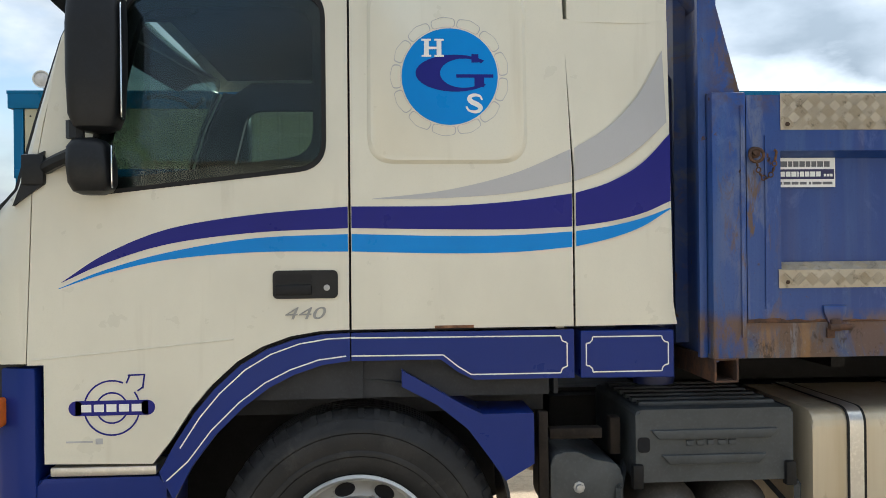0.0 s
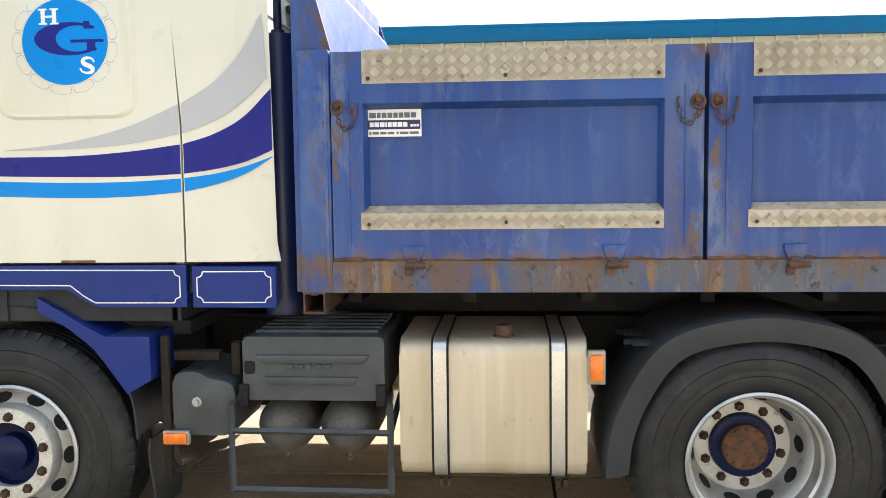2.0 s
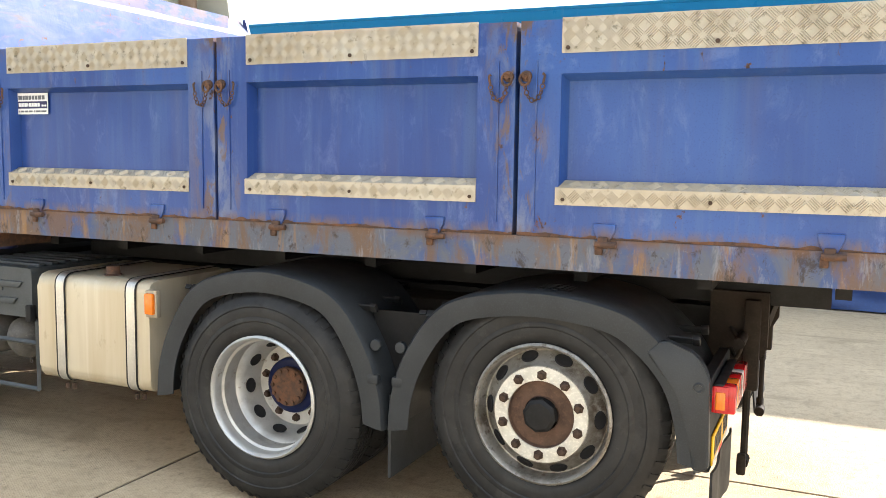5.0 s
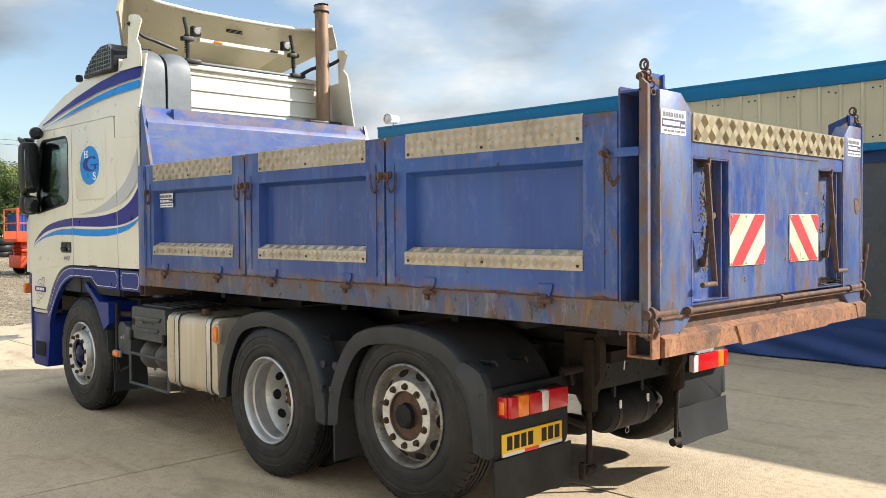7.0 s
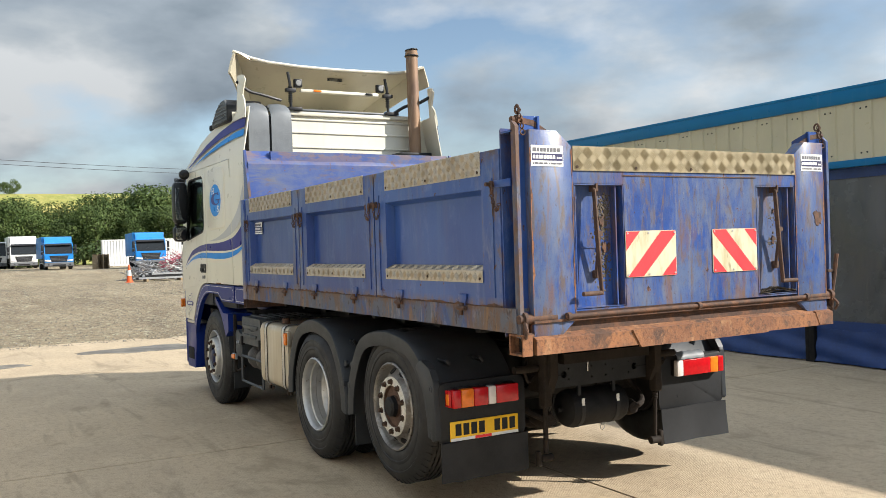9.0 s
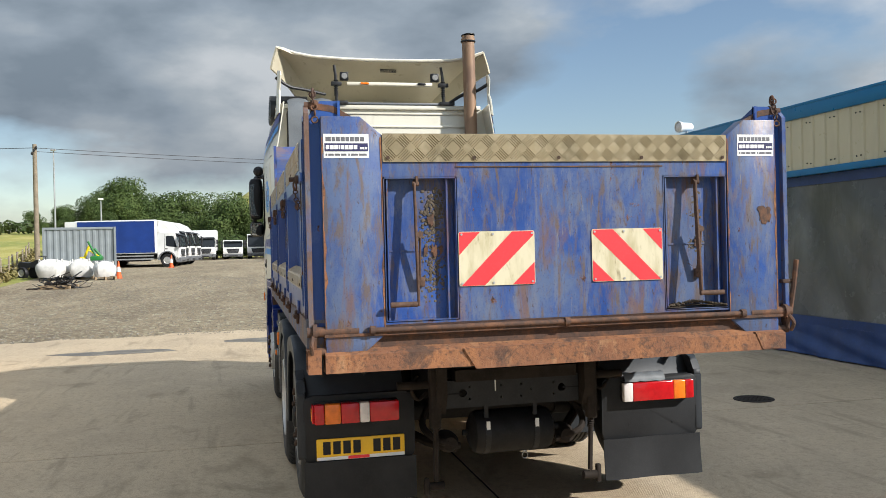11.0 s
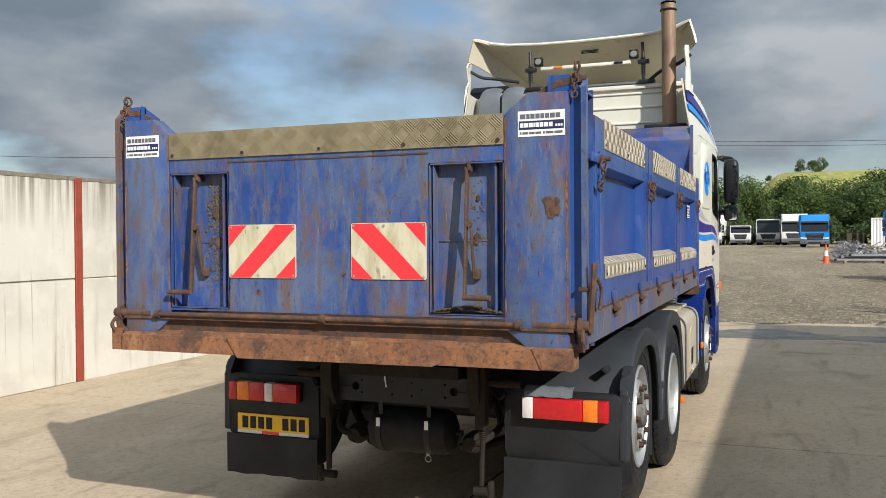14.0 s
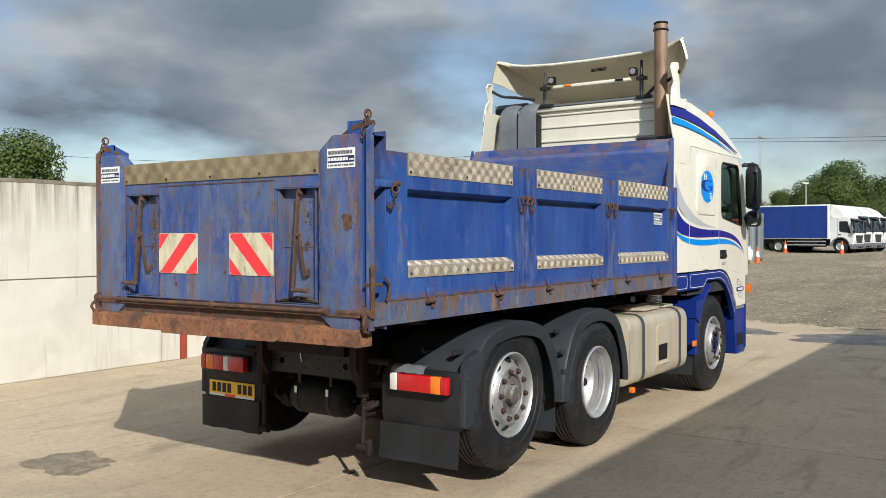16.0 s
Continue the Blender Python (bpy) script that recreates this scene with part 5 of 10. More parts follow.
        part("strap_label", bm, M_WHITE, tank, smooth=False)
    bm = B()
    rod(bm, (-1.0, 0.10, 0.46), (-1.0, 0.10, 0.435), 0.012)
    ring(bm, (-1.0, 0.10, 0.415), (1, 0, 0), 0.018, 0.0025, 14, 5)
    part("drain_ring", bm, M_STEEL, tank)
    # hanging stay rods
    bm = B()
    tube(bm, [(-0.88, -0.466, 0.78), (-0.875, -0.466, 0.7), (-0.875, -0.468, 0.34)], 0.017)
    rod(bm, (-0.875, -0.51, 0.31), (-0.875, -0.425, 0.31), 0.024)
    box(bm, (-0.90, -0.54, 0.26), (-0.86, -0.51, 0.36), 0.01)
    part("stay_rod", bm, M_CHASSIS_DIRT, truck)
    bm = B()
    tube(bm, [(-0.88, 0.478, 0.8), (-0.875, 0.476, 0.7), (-0.875, 0.462, 0.33)], 0.014)
    for i in range(14):
        ring(bm, (-0.876, 0.476 - 0.0004 * i, 0.73 - i * 0.011), (0, 0, 1), 0.018, 0.0035, 12, 5)
    rod(bm, (-0.875, 0.42, 0.30), (-0.875, 0.50, 0.30), 0.026)
    box(bm, (-0.90, 0.5, 0.25), (-0.86, 0.53, 0.36), 0.01)
    part("stay_rod", bm, M_CHASSIS_DIRT, truck, "grimy sprung stay rod")
    # bent suspension arms and pipes in the shade
    bm = B()
    rng = random.Random(2)
    for s in (-1, 1):
        tube(bm, curved([(-1.2, s * 0.42, 0.75), (-1.1, s * 0.5, 0.62), (-0.98, s * 0.44, 0.55), (-1.0, s * 0.3, 0.5)], 4), 0.02)
        lathe(bm, [(0, 0), (0.05, 0.0), (0.06, 0.05), (0.06, 0.13), (0.04, 0.18), (0, 0.18)], 16, along((-1.15, s * 0.36, 0.52), (-0.9, s * 0.36, 0.52)))
        tube(bm, curved([(-1.6, s * 0.7, 0.6), (-1.3, s * 0.45, 0.48), (-1.1, s * 0.3, 0.47)], 4), 0.03)
        tube(bm, curved([(-0.95, s * 0.55, 0.93), (-0.9, s * 0.6, 0.87), (-0.92, s * 0.56, 0.8), (-0.95, s * 0.5, 0.83)], 4), 0.01)
    part_each("brake_gear", bm, M_CHASSIS_DIRT, truck)
    # bits over the lamp
    bm = B()
    rows = [[(-0.93 + 0.05 * math.cos(a), 0.70 + 0.26 * i / 8, 0.83 + 0.05 * math.sin(a) + 0.003 * math.sin(i * 2.5)) for a in [0.3 * k for k in range(8)]] for i in range(9)]
    sheet(bm, rows, 0.004)
    part("lamp_shroud", bm, M_DUCT, truck, "crumpled grey lamp shroud")


make_rear_chassis()


# -- tipping body --
def tread_strip(bm, u0, u1, v0, v1, place, pitch=0.066):
    """Plate with raised bars in small groups turned this way and that; place(u, v, h) gives the point."""
    t = 0.003
    a = [bm.verts.new(place(u, v, h)) for h in (-t, 0.0) for u, v in ((u0, v0), (u1, v0), (u1, v1), (u0, v1))]
    for q in ((0, 1, 2, 3), (4, 5, 6, 7), (0, 1, 5, 4), (1, 2, 6, 5), (2, 3, 7, 6), (3, 0, 4, 7)):
        bm.faces.new([a[i] for i in q])
    nu, nv = max(1, int(round((u1 - u0) / pitch))), max(1, int(round((v1 - v0) / pitch)))
    pu, pv = (u1 - u0) / nu, (v1 - v0) / nv
    spots = [(u0 + (i + 0.5) * pu, v0 + (j + 0.5) * pv, 1 if (i + j) % 2 else -1) for i in range(nu) for j in range(nv)]
    half = pitch * 0.44
    for cu, cv, s in spots:
        d, e = Vector((0.7071, 0.7071 * s)), Vector((-0.7071 * s, 0.7071))
        for k in range(-2, 3):
            c = Vector((cu, cv)) + e * (k * pitch * 0.15)
            W = pitch * 0.034
            lo, hi = -half, half
            for w, g, a, b in ((c.x, d.x, u0, u1), (c.y, d.y, v0, v1)):
                t0, t1 = sorted(((a + 0.003 - w) / g, (b - 0.003 - w) / g))
                lo, hi = max(lo, t0), min(hi, t1)
            if hi - lo < 0.008:
                continue
            base = [c + d * lo - e * W, c + d * hi - e * W, c + d * hi + e * W, c + d * lo + e * W]
            top = [c + d * (lo + 0.003), c + d * (hi - 0.003)]
            vb = [bm.verts.new(place(p.x, p.y, 0.0)) for p in base]
            vt = [bm.verts.new(place(p.x, p.y, 0.003)) for p in top]
            bm.faces.new((vb[0], vb[1], vt[1], vt[0]))
            bm.faces.new((vb[2], vb[3], vt[0], vt[1]))
            bm.faces.new((vb[1], vb[2], vt[1]))
            bm.faces.new((vb[3], vb[0], vt[0]))


def dented_sheet(s, x0, x1, z0, z1, y, seed, n=22, m=10, depth=0.004):
    """The pressed plate in a pocket, gently buckled."""
    rng = Vector((seed * 3.1, seed * 1.7, 0.0))
    return [[(x0 + (x1 - x0) * i / n, y + s * depth * noise.noise(Vector((x0 + (x1 - x0) * i / n * 1.0, z0 + (z1 - z0) * j / m, 0)) * 3 + rng), z0 + (z1 - z0) * j / m)
             for i in range(n + 1)] for j in range(m + 1)]


def chain(bm, pts, r=0.011):
    """Links along a line."""
    pts = [Vector(p) for p in pts]
    total = [(a, b) for a, b in zip(pts, pts[1:])]
    k = 0
    for a, b in total:
        L = (b - a).length
        n = max(1, int(L / (r * 1.9)))
        for i in range(n):
            p = a + (b - a) * (i + 0.5) / n
            ax = (b - a).normalized().cross(Vector((1, 0, 0)) if k % 2 else Vector((0.2, 1, 0.1)))
            ring(bm, p, ax.normalized(), r, r * 0.3, 10, 5)
            k += 1


def eye_and_chain(owner, x, y, z, s, lean):
    """Rusty eye bolt with a hook chain hanging from it on a post."""
    bm = B()
    lathe(bm, [(0, -0.004), (0.022, -0.004), (0.022, 0.004), (0.012, 0.008), (0.012, 0.02), (0, 0.022)], 14, along((x, y, z), (x, y + s, z)))
    ring(bm, (x, y + s * 0.02, z - 0.012), (0.3, 1, 0), 0.024, 0.006, 18, 6)
    part("eye_bolt", bm, M_RUST_PART, owner, "rusty eye bolt")
    bm = B()
    pts = curved([(x, y + s * 0.02, z - 0.035), (x + lean * 0.01, y + s * 0.018, z - 0.075), (x + lean * 0.035, y + s * 0.014, z - 0.098),
                  (x + lean * 0.062, y + s * 0.014, z - 0.075), (x + lean * 0.072, y + s * 0.012, z - 0.03)], 4)
    chain(bm, pts[::2], 0.009)
    tube(bm, curved([(x + lean * 0.072, y + s * 0.012, z - 0.03), (x + lean * 0.078, y + s * 0.012, z + 0.0), (x + lean * 0.070, y + s * 0.012, z + 0.008)], 3), 0.005, 6)
    part("hook_chain", bm, M_RUST_PART, owner, "rusty hook chain")


SEAMS = [(-4.685, -3.214), (-3.196, -1.737), (-1.718, -0.165)]


def sticker(owner, place, w, h, label="white maker's sticker with dark lettering bars"):
    """A white label with bars for its lines; place(u, v, d) with u to the right, v up, d outwards."""
    def quad(bm, u0, v0, u1, v1, d):
        bm.faces.new([bm.verts.new(place(u, v, d)) for u, v in ((u0, v0), (u1, v0), (u1, v1), (u0, v1))])
        vs = [bm.verts.new(place(u, v, d - 0.0012)) for u, v in ((u0, v0), (u1, v0), (u1, v1), (u0, v1))]
        bm.faces.new(vs[::-1])
    bm = B()
    quad(bm, 0, 0, w, h, 0.002)
    st = part("sticker", bm, M_WHITE, owner, label, smooth=False)
    bm = B()
    x = 0.045 * w
    for k in (0.135, 0.085, 0.105, 0.105, 0.095, 0.10, 0.115, 0.11):
        quad(bm, x, h * 0.69, x + k * w - 0.013 * w, h * 0.88, 0.0026)
        x += k * w + 0.003 * w
    part("lettering_bar", bm, M_LETTER, st, smooth=False)
    bm = B()
    quad(bm, 0.02 * w, h * 0.27, 0.98 * w, h * 0.61, 0.0026)
    part("lettering_band", bm, M_INK_NAVY, st, smooth=False)
    bm = B()
    x = 0.05 * w
    for k in (0.085, 0.095, 0.10, 0.04, 0.085, 0.09, 0.10, 0.09):
        quad(bm, x, h * 0.36, x + k * w - 0.012 * w, h * 0.53, 0.0032)
        x += k * w + 0.003 * w
    for k in range(3):
        quad(bm, 0.80 * w + k * 0.055 * w, h * 0.36, 0.843 * w + k * 0.055 * w, h * 0.45, 0.0032)
    part("lettering_bar", bm, M_WHITE, st, smooth=False)
    bm = B()
    for a, b in ((0.04, 0.08), (0.10, 0.22), (0.24, 0.36), (0.38, 0.50), (0.54, 0.58), (0.60, 0.76), (0.78, 0.95)):
        quad(bm, a * w, h * 0.09, b * w, h * 0.18, 0.0026)
    part("lettering_bar", bm, M_LETTER, st, smooth=False)


def make_dropside(s, x0, x1, seed):
    """A hinged side panel: frame of folded sheet, a pocket, two tread strips."""
    yo = s * 1.232
    px0, px1 = (x0 + 0.128, x1 - 0.152) if x0 < -4 else ((x0 + 0.166, x1 - 0.16) if x0 < -3 else (x0 + 0.168, x1 - 0.185))
    pz0, pz1 = 1.54, 1.985
    z0, z1 = 1.352, 2.19
    bm = B()
    holed(bm, [(x0, z0), (x1, z0), (x1, z1), (x0, z1)], [[(px0, pz0), (px1, pz0), (px1, pz1), (px0, pz1)]], "y", yo, yo - s * 0.068)
    # the folded flanges of the posts
    for a in (x0 + 0.07, x1 - 0.07):
        box(bm, (a - 0.003, min(yo, yo + s * 0.006), z0 + 0.05), (a + 0.003, max(yo, yo + s * 0.006), z1 - 0.15))
    side = part("dropside", bm, M_BLUE_FRAME, truck, "faded blue dropside panel with rust at its edges", smooth=False)
    # the pocket: sloped sides and a recessed sheet
    d = 0.058
    yi = yo - s * d
    ix0, ix1, iz0, iz1 = px0 + 0.018, px1 - 0.018, pz0 + 0.03, pz1 - 0.024
    bm = B()
    o = [(px0, pz0), (px1, pz0), (px1, pz1), (px0, pz1)]
    i = [(ix0, iz0), (ix1, iz0), (ix1, iz1), (ix0, iz1)]
    vo = [bm.verts.new((u, yo - s * 0.002, v)) for u, v in o]
    vi = [bm.verts.new((u, yi, v)) for u, v in i]
    for k in range(4):
        bm.faces.new((vo[k], vo[(k + 1) % 4], vi[(k + 1) % 4], vi[k]))
    sheet(bm, dented_sheet(s, ix0, ix1, iz0, iz1, yi, seed))
    bmesh.ops.remove_doubles(bm, verts=bm.verts[:], dist=0.0008)
    part("pocket_sheet", bm, M_BLUE, side, "recessed pressed blue sheet")
    # upper strip
    bm = B()
    tread_strip(bm, px0 - 0.0, px1, 2.062, 2.196, lambda u, v, h: (u, yo + s * (0.004 + h), v), 0.052)
    up = part("tread_strip", bm, M_TREAD, side, "dirty cream tread-plate strip", smooth=False)
    bm = B()
    L = px1 - px0
    rng = random.Random(seed)
    bolts(bm, [(px0 + 0.025, yo + s * 0.004, 2.082), (px0 + L * 0.48, yo + s * 0.004, 2.085), (px1 - 0.025, yo + s * 0.004, 2.082)], (0, s, 0), 0.009, 0.005)
    part_each("rivet", bm, M_NUT, up)
    # lower strip: a face and a top that slopes back into the pocket
    bm = B()
    tread_strip(bm, px0 - 0.012, px1 - 0.0, 1.478, 1.545, lambda u, v, h: (u, yo + s * (0.006 + h), v), 0.05)
    tread_strip(bm, px0 - 0.012, px1 - 0.0, 0.0, 0.058, lambda u, v, h: (u, yo + s * (0.006 - v * 0.86 + h * 0.5), 1.545 + v * 0.5 + h * 0.86), 0.05)
    low = part("tread_strip", bm, M_TREAD, side, "dirty cream tread-plate step", smooth=False)
    bm = B()
    bolts(bm, [(px0 + 0.02, yo + s * 0.007, 1.50), (px0 + L * 0.48, yo + s * 0.007, 1.505), (px1 - 0.025, yo + s * 0.007, 1.50)], (0, s, 0), 0.008, 0.005)
    part_each("rivet", bm, M_NUT, low)
    # inner skin
    bm = B()
    box(bm, (x0, min(yo - s * 0.068, yo - s * 0.076), z0), (x1, max(yo - s * 0.068, yo - s * 0.076), z1))
    part("inner_skin", bm, M_RUST_RAIL, side, smooth=False)
    # eaten, rusty lower edge of the sheet
    bm = B()
    n = int((x1 - x0) / 0.02)
    rows = []
    for i in range(n + 1):
        x = x0 + (x1 - x0) * i / n
        k = 0.35 + 0.8 * noise.noise(Vector((x * 6, seed, 0.3))) + 0.7 * noise.noise(Vector((x * 23, seed, 2.1)))
        rows.append([(x, yo + s * 0.0008, z0 - 0.001), (x, yo + s * 0.0022, z0 + 0.003 + 0.016 * max(0.0, k))])
    sheet(bm, rows)
    part("rust_seam", bm, M_RUST_PART, side, "rust-eaten lower edge", smooth=False)
    # hinges at the foot
    for hx in (x0 + 0.325, x1 - 0.345) if x0 < -4 else ((x0 + 0.335, x1 - 0.34) if x0 < -3 else (x0 + 0.357, x1 - 0.4)):
        bm = B()
        prism(bm, [(hx - 0.044, 1.412), (hx + 0.044, 1.412), (hx + 0.042, 1.385), (hx + 0.022, 1.345), (hx - 0.022, 1.345), (hx - 0.042, 1.385)], "y", yo, yo + s * 0.013, bev=0.003)
        h = part("hinge", bm, M_BLUE_FRAME, side, "worn blue hinge blotched with rust")
        bm = B()
        rod(bm, (hx - 0.03, yo + s * 0.024, 1.333), (hx + 0.052, yo + s * 0.024, 1.333), 0.012)
        box(bm, (hx - 0.022, min(yo, yo + s * 0.026), 1.318), (hx + 0.018, max(yo, yo + s * 0.026), 1.362), 0.005)
        box(bm, (hx - 0.034, min(yo + s * 0.004, yo + s * 0.018), 1.292), (hx - 0.004, max(yo + s * 0.004, yo + s * 0.018), 1.33), 0.004)
        part("hinge_pin", bm, M_RUST_PART, h, "rusty hinge pin")
    return side


for s in (-1, 1):
    for k, (a, b) in enumerate(SEAMS):
        side = make_dropside(s, a, b, k + 1 + (7 if s > 0 else 0))
        eye_and_chain(side, a + 0.028, s * 1.236, 1.978, s, 1.0)
        if k < 2:
            eye_and_chain(side, b - 0.028, s * 1.236, 1.978, s, -1.0)
        if k == 0:
            if s < 0:
                sticker(side, lambda u, v, d: (-4.547 + u, -1.1835 - d, 1.853 + v), 0.222, 0.11)
            else:
                sticker(side, lambda u, v, d: (-4.32 - u, 1.1835 + d, 1.83 + v), 0.222, 0.11)


def make_body():
    # stakes behind the seams between the sides
    for s in (-1, 1):
        for x in (-3.205, -1.7275):
            bm = B()
            box(bm, (x - 0.045, min(s * 1.155, s * 1.09), 1.25), (x + 0.045, max(s * 1.155, s * 1.09), 2.17), 0.006)
            part("stake", bm, M_BLUE_FRAME, truck, "blue stake between two dropsides")
    # bottom rail of each side
    for s in (-1, 1):
        bm = B()
        prism(bm, [(s * 1.236, 1.222), (s * 1.236, 1.350), (s * 1.12, 1.350), (s * 1.12, 1.335), (s * 1.22, 1.335), (s * 1.22, 1.237), (s * 1.12, 1.237), (s * 1.12, 1.222)], "x", -4.82, -0.04)
        part("side_rail", bm, M_RUST_RAIL, truck, "rusty bottom rail with scraps of blue paint", smooth=False)
        # front post with its square tube below
        bm = B()
        prism(bm, [(-4.818, 1.222), (-4.69, 1.222), (-4.69, 2.2), (-4.818, 2.2)], "y", s * 1.241, s * 1.13, bev=0.006)
        box(bm, (-4.712, min(s * 1.241, s * 1.247), 1.3), (-4.70, max(s * 1.241, s * 1.247), 2.15))
        post = part("front_post", bm, M_BLUE_FRAME, truck, "blue front corner post")
        bm = B()
        o = [(-4.815, 1.135), (-4.725, 1.135), (-4.725, 1.223), (-4.815, 1.223)]
        holed(bm, o, [[(-4.808, 1.142), (-4.732, 1.142), (-4.732, 1.216), (-4.808, 1.216)]], "y", s * 1.238, s * 0.2)
        part("cross_tube", bm, M_RUST_PART, truck, "rusty open square tube", smooth=False)
        # wing plate of the headboard
        bm = B()
        prism(bm, [(-4.85, 1.222), (-4.822, 1.222), (-4.822, 2.202), (-4.69, 2.202), (-4.815, 2.66), (-4.83, 2.70), (-4.85, 2.70)], "y", s * 1.165, s * 1.19)
        part("headboard_wing", bm, M_BLUE_FRAME, truck, "blue headboard wing plate", smooth=False)
    bm = B()
    box(bm, (-4.80, -1.165, 1.2), (-4.77, 1.165, 2.56))
    box(bm, (-4.852, -0.92, 1.25), (-4.80, 0.92, 2.69))
    rows = []
    for i in range(41):
        y = -1.165 + 2.33 * i / 40
        w = 0.006 * noise.noise(Vector((y * 3, 1.3, 0)))
        rows.append([(-4.775, y, 2.55), (-4.785 + w, y, 2.58), (-4.87 + w, y, 2.685 + w), (-4.885 + w, y, 2.70 + w), (-4.94, y, 2.70 + w)])
    sheet(bm, rows, 0.006)
    part("headboard", bm, M_BLUE_HEAD, truck, "scraped pale blue steel headboard with rust along its lip")
    bm = B()
    box(bm, (-4.78, -1.13, 1.225), (-0.04, 1.13, 1.25))
    part("body_floor", bm, M_RUST, truck, "rusty steel body floor", smooth=False)


make_body()


def scab(bm, x, y, z, r, seed):
    """A ragged thin flake standing on a plate that faces along x."""
    n = 40
    pts = []
    for i in range(n):
        a = 2 * math.pi * i / n
        k = 1 + 0.7 * noise.noise(Vector((math.cos(a) * 1.5, math.sin(a) * 1.5, seed))) + 0.45 * noise.noise(Vector((math.cos(a) * 5, math.sin(a) * 5, seed)))
        pts.append((y + r * k * 0.75 * math.cos(a), z + r * k * 1.25 * math.sin(a)))
    prism(bm, pts, "x", x - 0.002, x + 0.003)


def make_tail():
    """Rear frame, posts, tailgate with two pockets, rusty beam below."""
    for s in (-1, 1):
        a, b = s * 0.878, s * 1.152
        bm = B()
        prism(bm, [(a, 1.275), (a + s * 0.09, 1.2), (b, 1.19), (b, 2.275), (s * 0.975, 2.275), (a, 2.195)], "x", -0.085, 0.0, bev=0.004)
        gp = part("tail_post", bm, M_BLUE_TAIL, truck, "chipped blue rear corner post")
        bm = B()
        box(bm, (-0.001, min(a + s * 0.09, b), 1.277), (0.004, max(a + s * 0.09, b), 1.283))
        part("weld_line", bm, M_RUST_PART, gp, smooth=False)
        bm = B()
        for ye, w in ((a, 0.010), (b - s * 0.014, 0.014)):
            n = 44
            rows = []
            for i in range(n + 1):
                z = 1.30 + 0.88 * i / n
                k = 0.5 + 0.9 * noise.noise(Vector((ye * 7, z * 9, 1.7))) + 0.5 * noise.noise(Vector((ye * 3, z * 31, 4.1)))
                k = max(0.08, min(1.3, k))
                u0, u1 = (ye, ye + s * w * k) if ye == a else (ye + s * w * (1 - k), ye + s * w)
                rows.append([(0.0012, u0, z), (0.0018, u1, z)])
            sheet(bm, rows)
        part("edge_rust", bm, M_RUST, gp, "rust eaten into the edge", smooth=False)
        # outer channel that carries the hinge ears
        bm = B()
        prism(bm, [(-0.162, 1.2), (-0.03, 1.2), (-0.03, 2.35), (-0.162, 2.30)], "y", s * 1.060, s * 1.072)
        prism(bm, [(s * 1.060, 1.2), (s * 1.204, 1.2), (s * 1.204, 2.28), (s * 1.15, 2.35), (s * 1.060, 2.35)], "x", -0.052, -0.044)
        prism(bm, [(-0.162, 1.2), (-0.152, 1.2), (-0.152, 2.295), (-0.162, 2.285)], "y", s * 1.072, s * 1.226)
        prism(bm, [(s * 1.072, 2.265), (s * 1.226, 2.265), (s * 1.226, 2.275), (s * 1.072, 2.285)], "x", -0.152, -0.045)
        pil = part("rear_pillar", bm, M_BLUE_FRAME, truck, "blue channel pillar at the tail", smooth=False)
        # short catch from the dropside across the channel
        bm = B()
        box(bm, (-0.215, min(s * 1.234, s * 1.246), 1.985), (-0.05, max(s * 1.234, s * 1.246), 2.025), 0.003)
        part("side_catch", bm, M_BLUE_FRAME, pil, "blue catch plate")
        bm = B()
        lathe(bm, [(0, 0), (0.02, 0), (0.02, 0.014), (0.011, 0.02), (0.011, 0.045), (0, 0.045)], 12, along((-0.215, s * 1.244, 2.005), (-0.215, s * 2, 2.005)))
        ring(bm, (-0.20, s * 1.262, 1.975), (0.4, 1, 0), 0.022, 0.005, 16, 6)
        chain(bm, curved([(-0.20, s * 1.262, 1.955), (-0.19, s * 1.258, 1.90), (-0.165, s * 1.255, 1.865), (-0.14, s * 1.255, 1.90)], 3), 0.010)
        part("catch_chain", bm, M_RUST_PART, pil, "rusty catch pin and chain")
        bm = B()
        prism(bm, [(-0.056, 1.2), (-0.014, 1.2), (-0.014, 2.29), (-0.056, 2.33)], "y", s * 1.2045, s * 1.226)
        part("flange", bm, M_RUST_RAIL if s < 0 else M_BLUE_TAIL, pil, "rust-brown flange", smooth=False)
        bm = B()
        prism(bm, [(s * 0.965, 2.258), (s * 0.985, 2.252), (s * 1.10, 2.30), (s * 1.20, 2.315), (s * 1.20, 2.345), (s * 1.09, 2.328)], "x", -0.062, -0.042)
        rod(bm, (-0.06, s * 1.11, 2.33), (-0.06, s * 1.22, 2.33), 0.017)
        lathe(bm, [(0, 0), (0.026, 0), (0.026, 0.03), (0, 0.03)], 16, along((-0.06, s * 1.16, 2.33), (-0.06, s * 1.3, 2.33)))
        ring(bm, (-0.06, s * 1.18, 2.385), (0.2, 1, 0), 0.022, 0.006, 16, 6)
        part("hinge_ear", bm, M_RUST_PART, truck, "rusty tailgate hinge")
        bm = B()
        chain(bm, [(-0.05, s * 1.185, 2.40), (-0.045, s * 1.18, 2.36), (-0.02, s * 1.175, 2.28), (-0.015, s * 1.178, 2.24)], 0.014)
        part("tail_chain", bm, M_RUST_PART, truck, "rusty chain")
        # latch gear at the foot
        bm = B()
        rod(bm, (-0.02, s * 1.0, 1.296), (-0.02, s * 1.235, 1.296), 0.024)
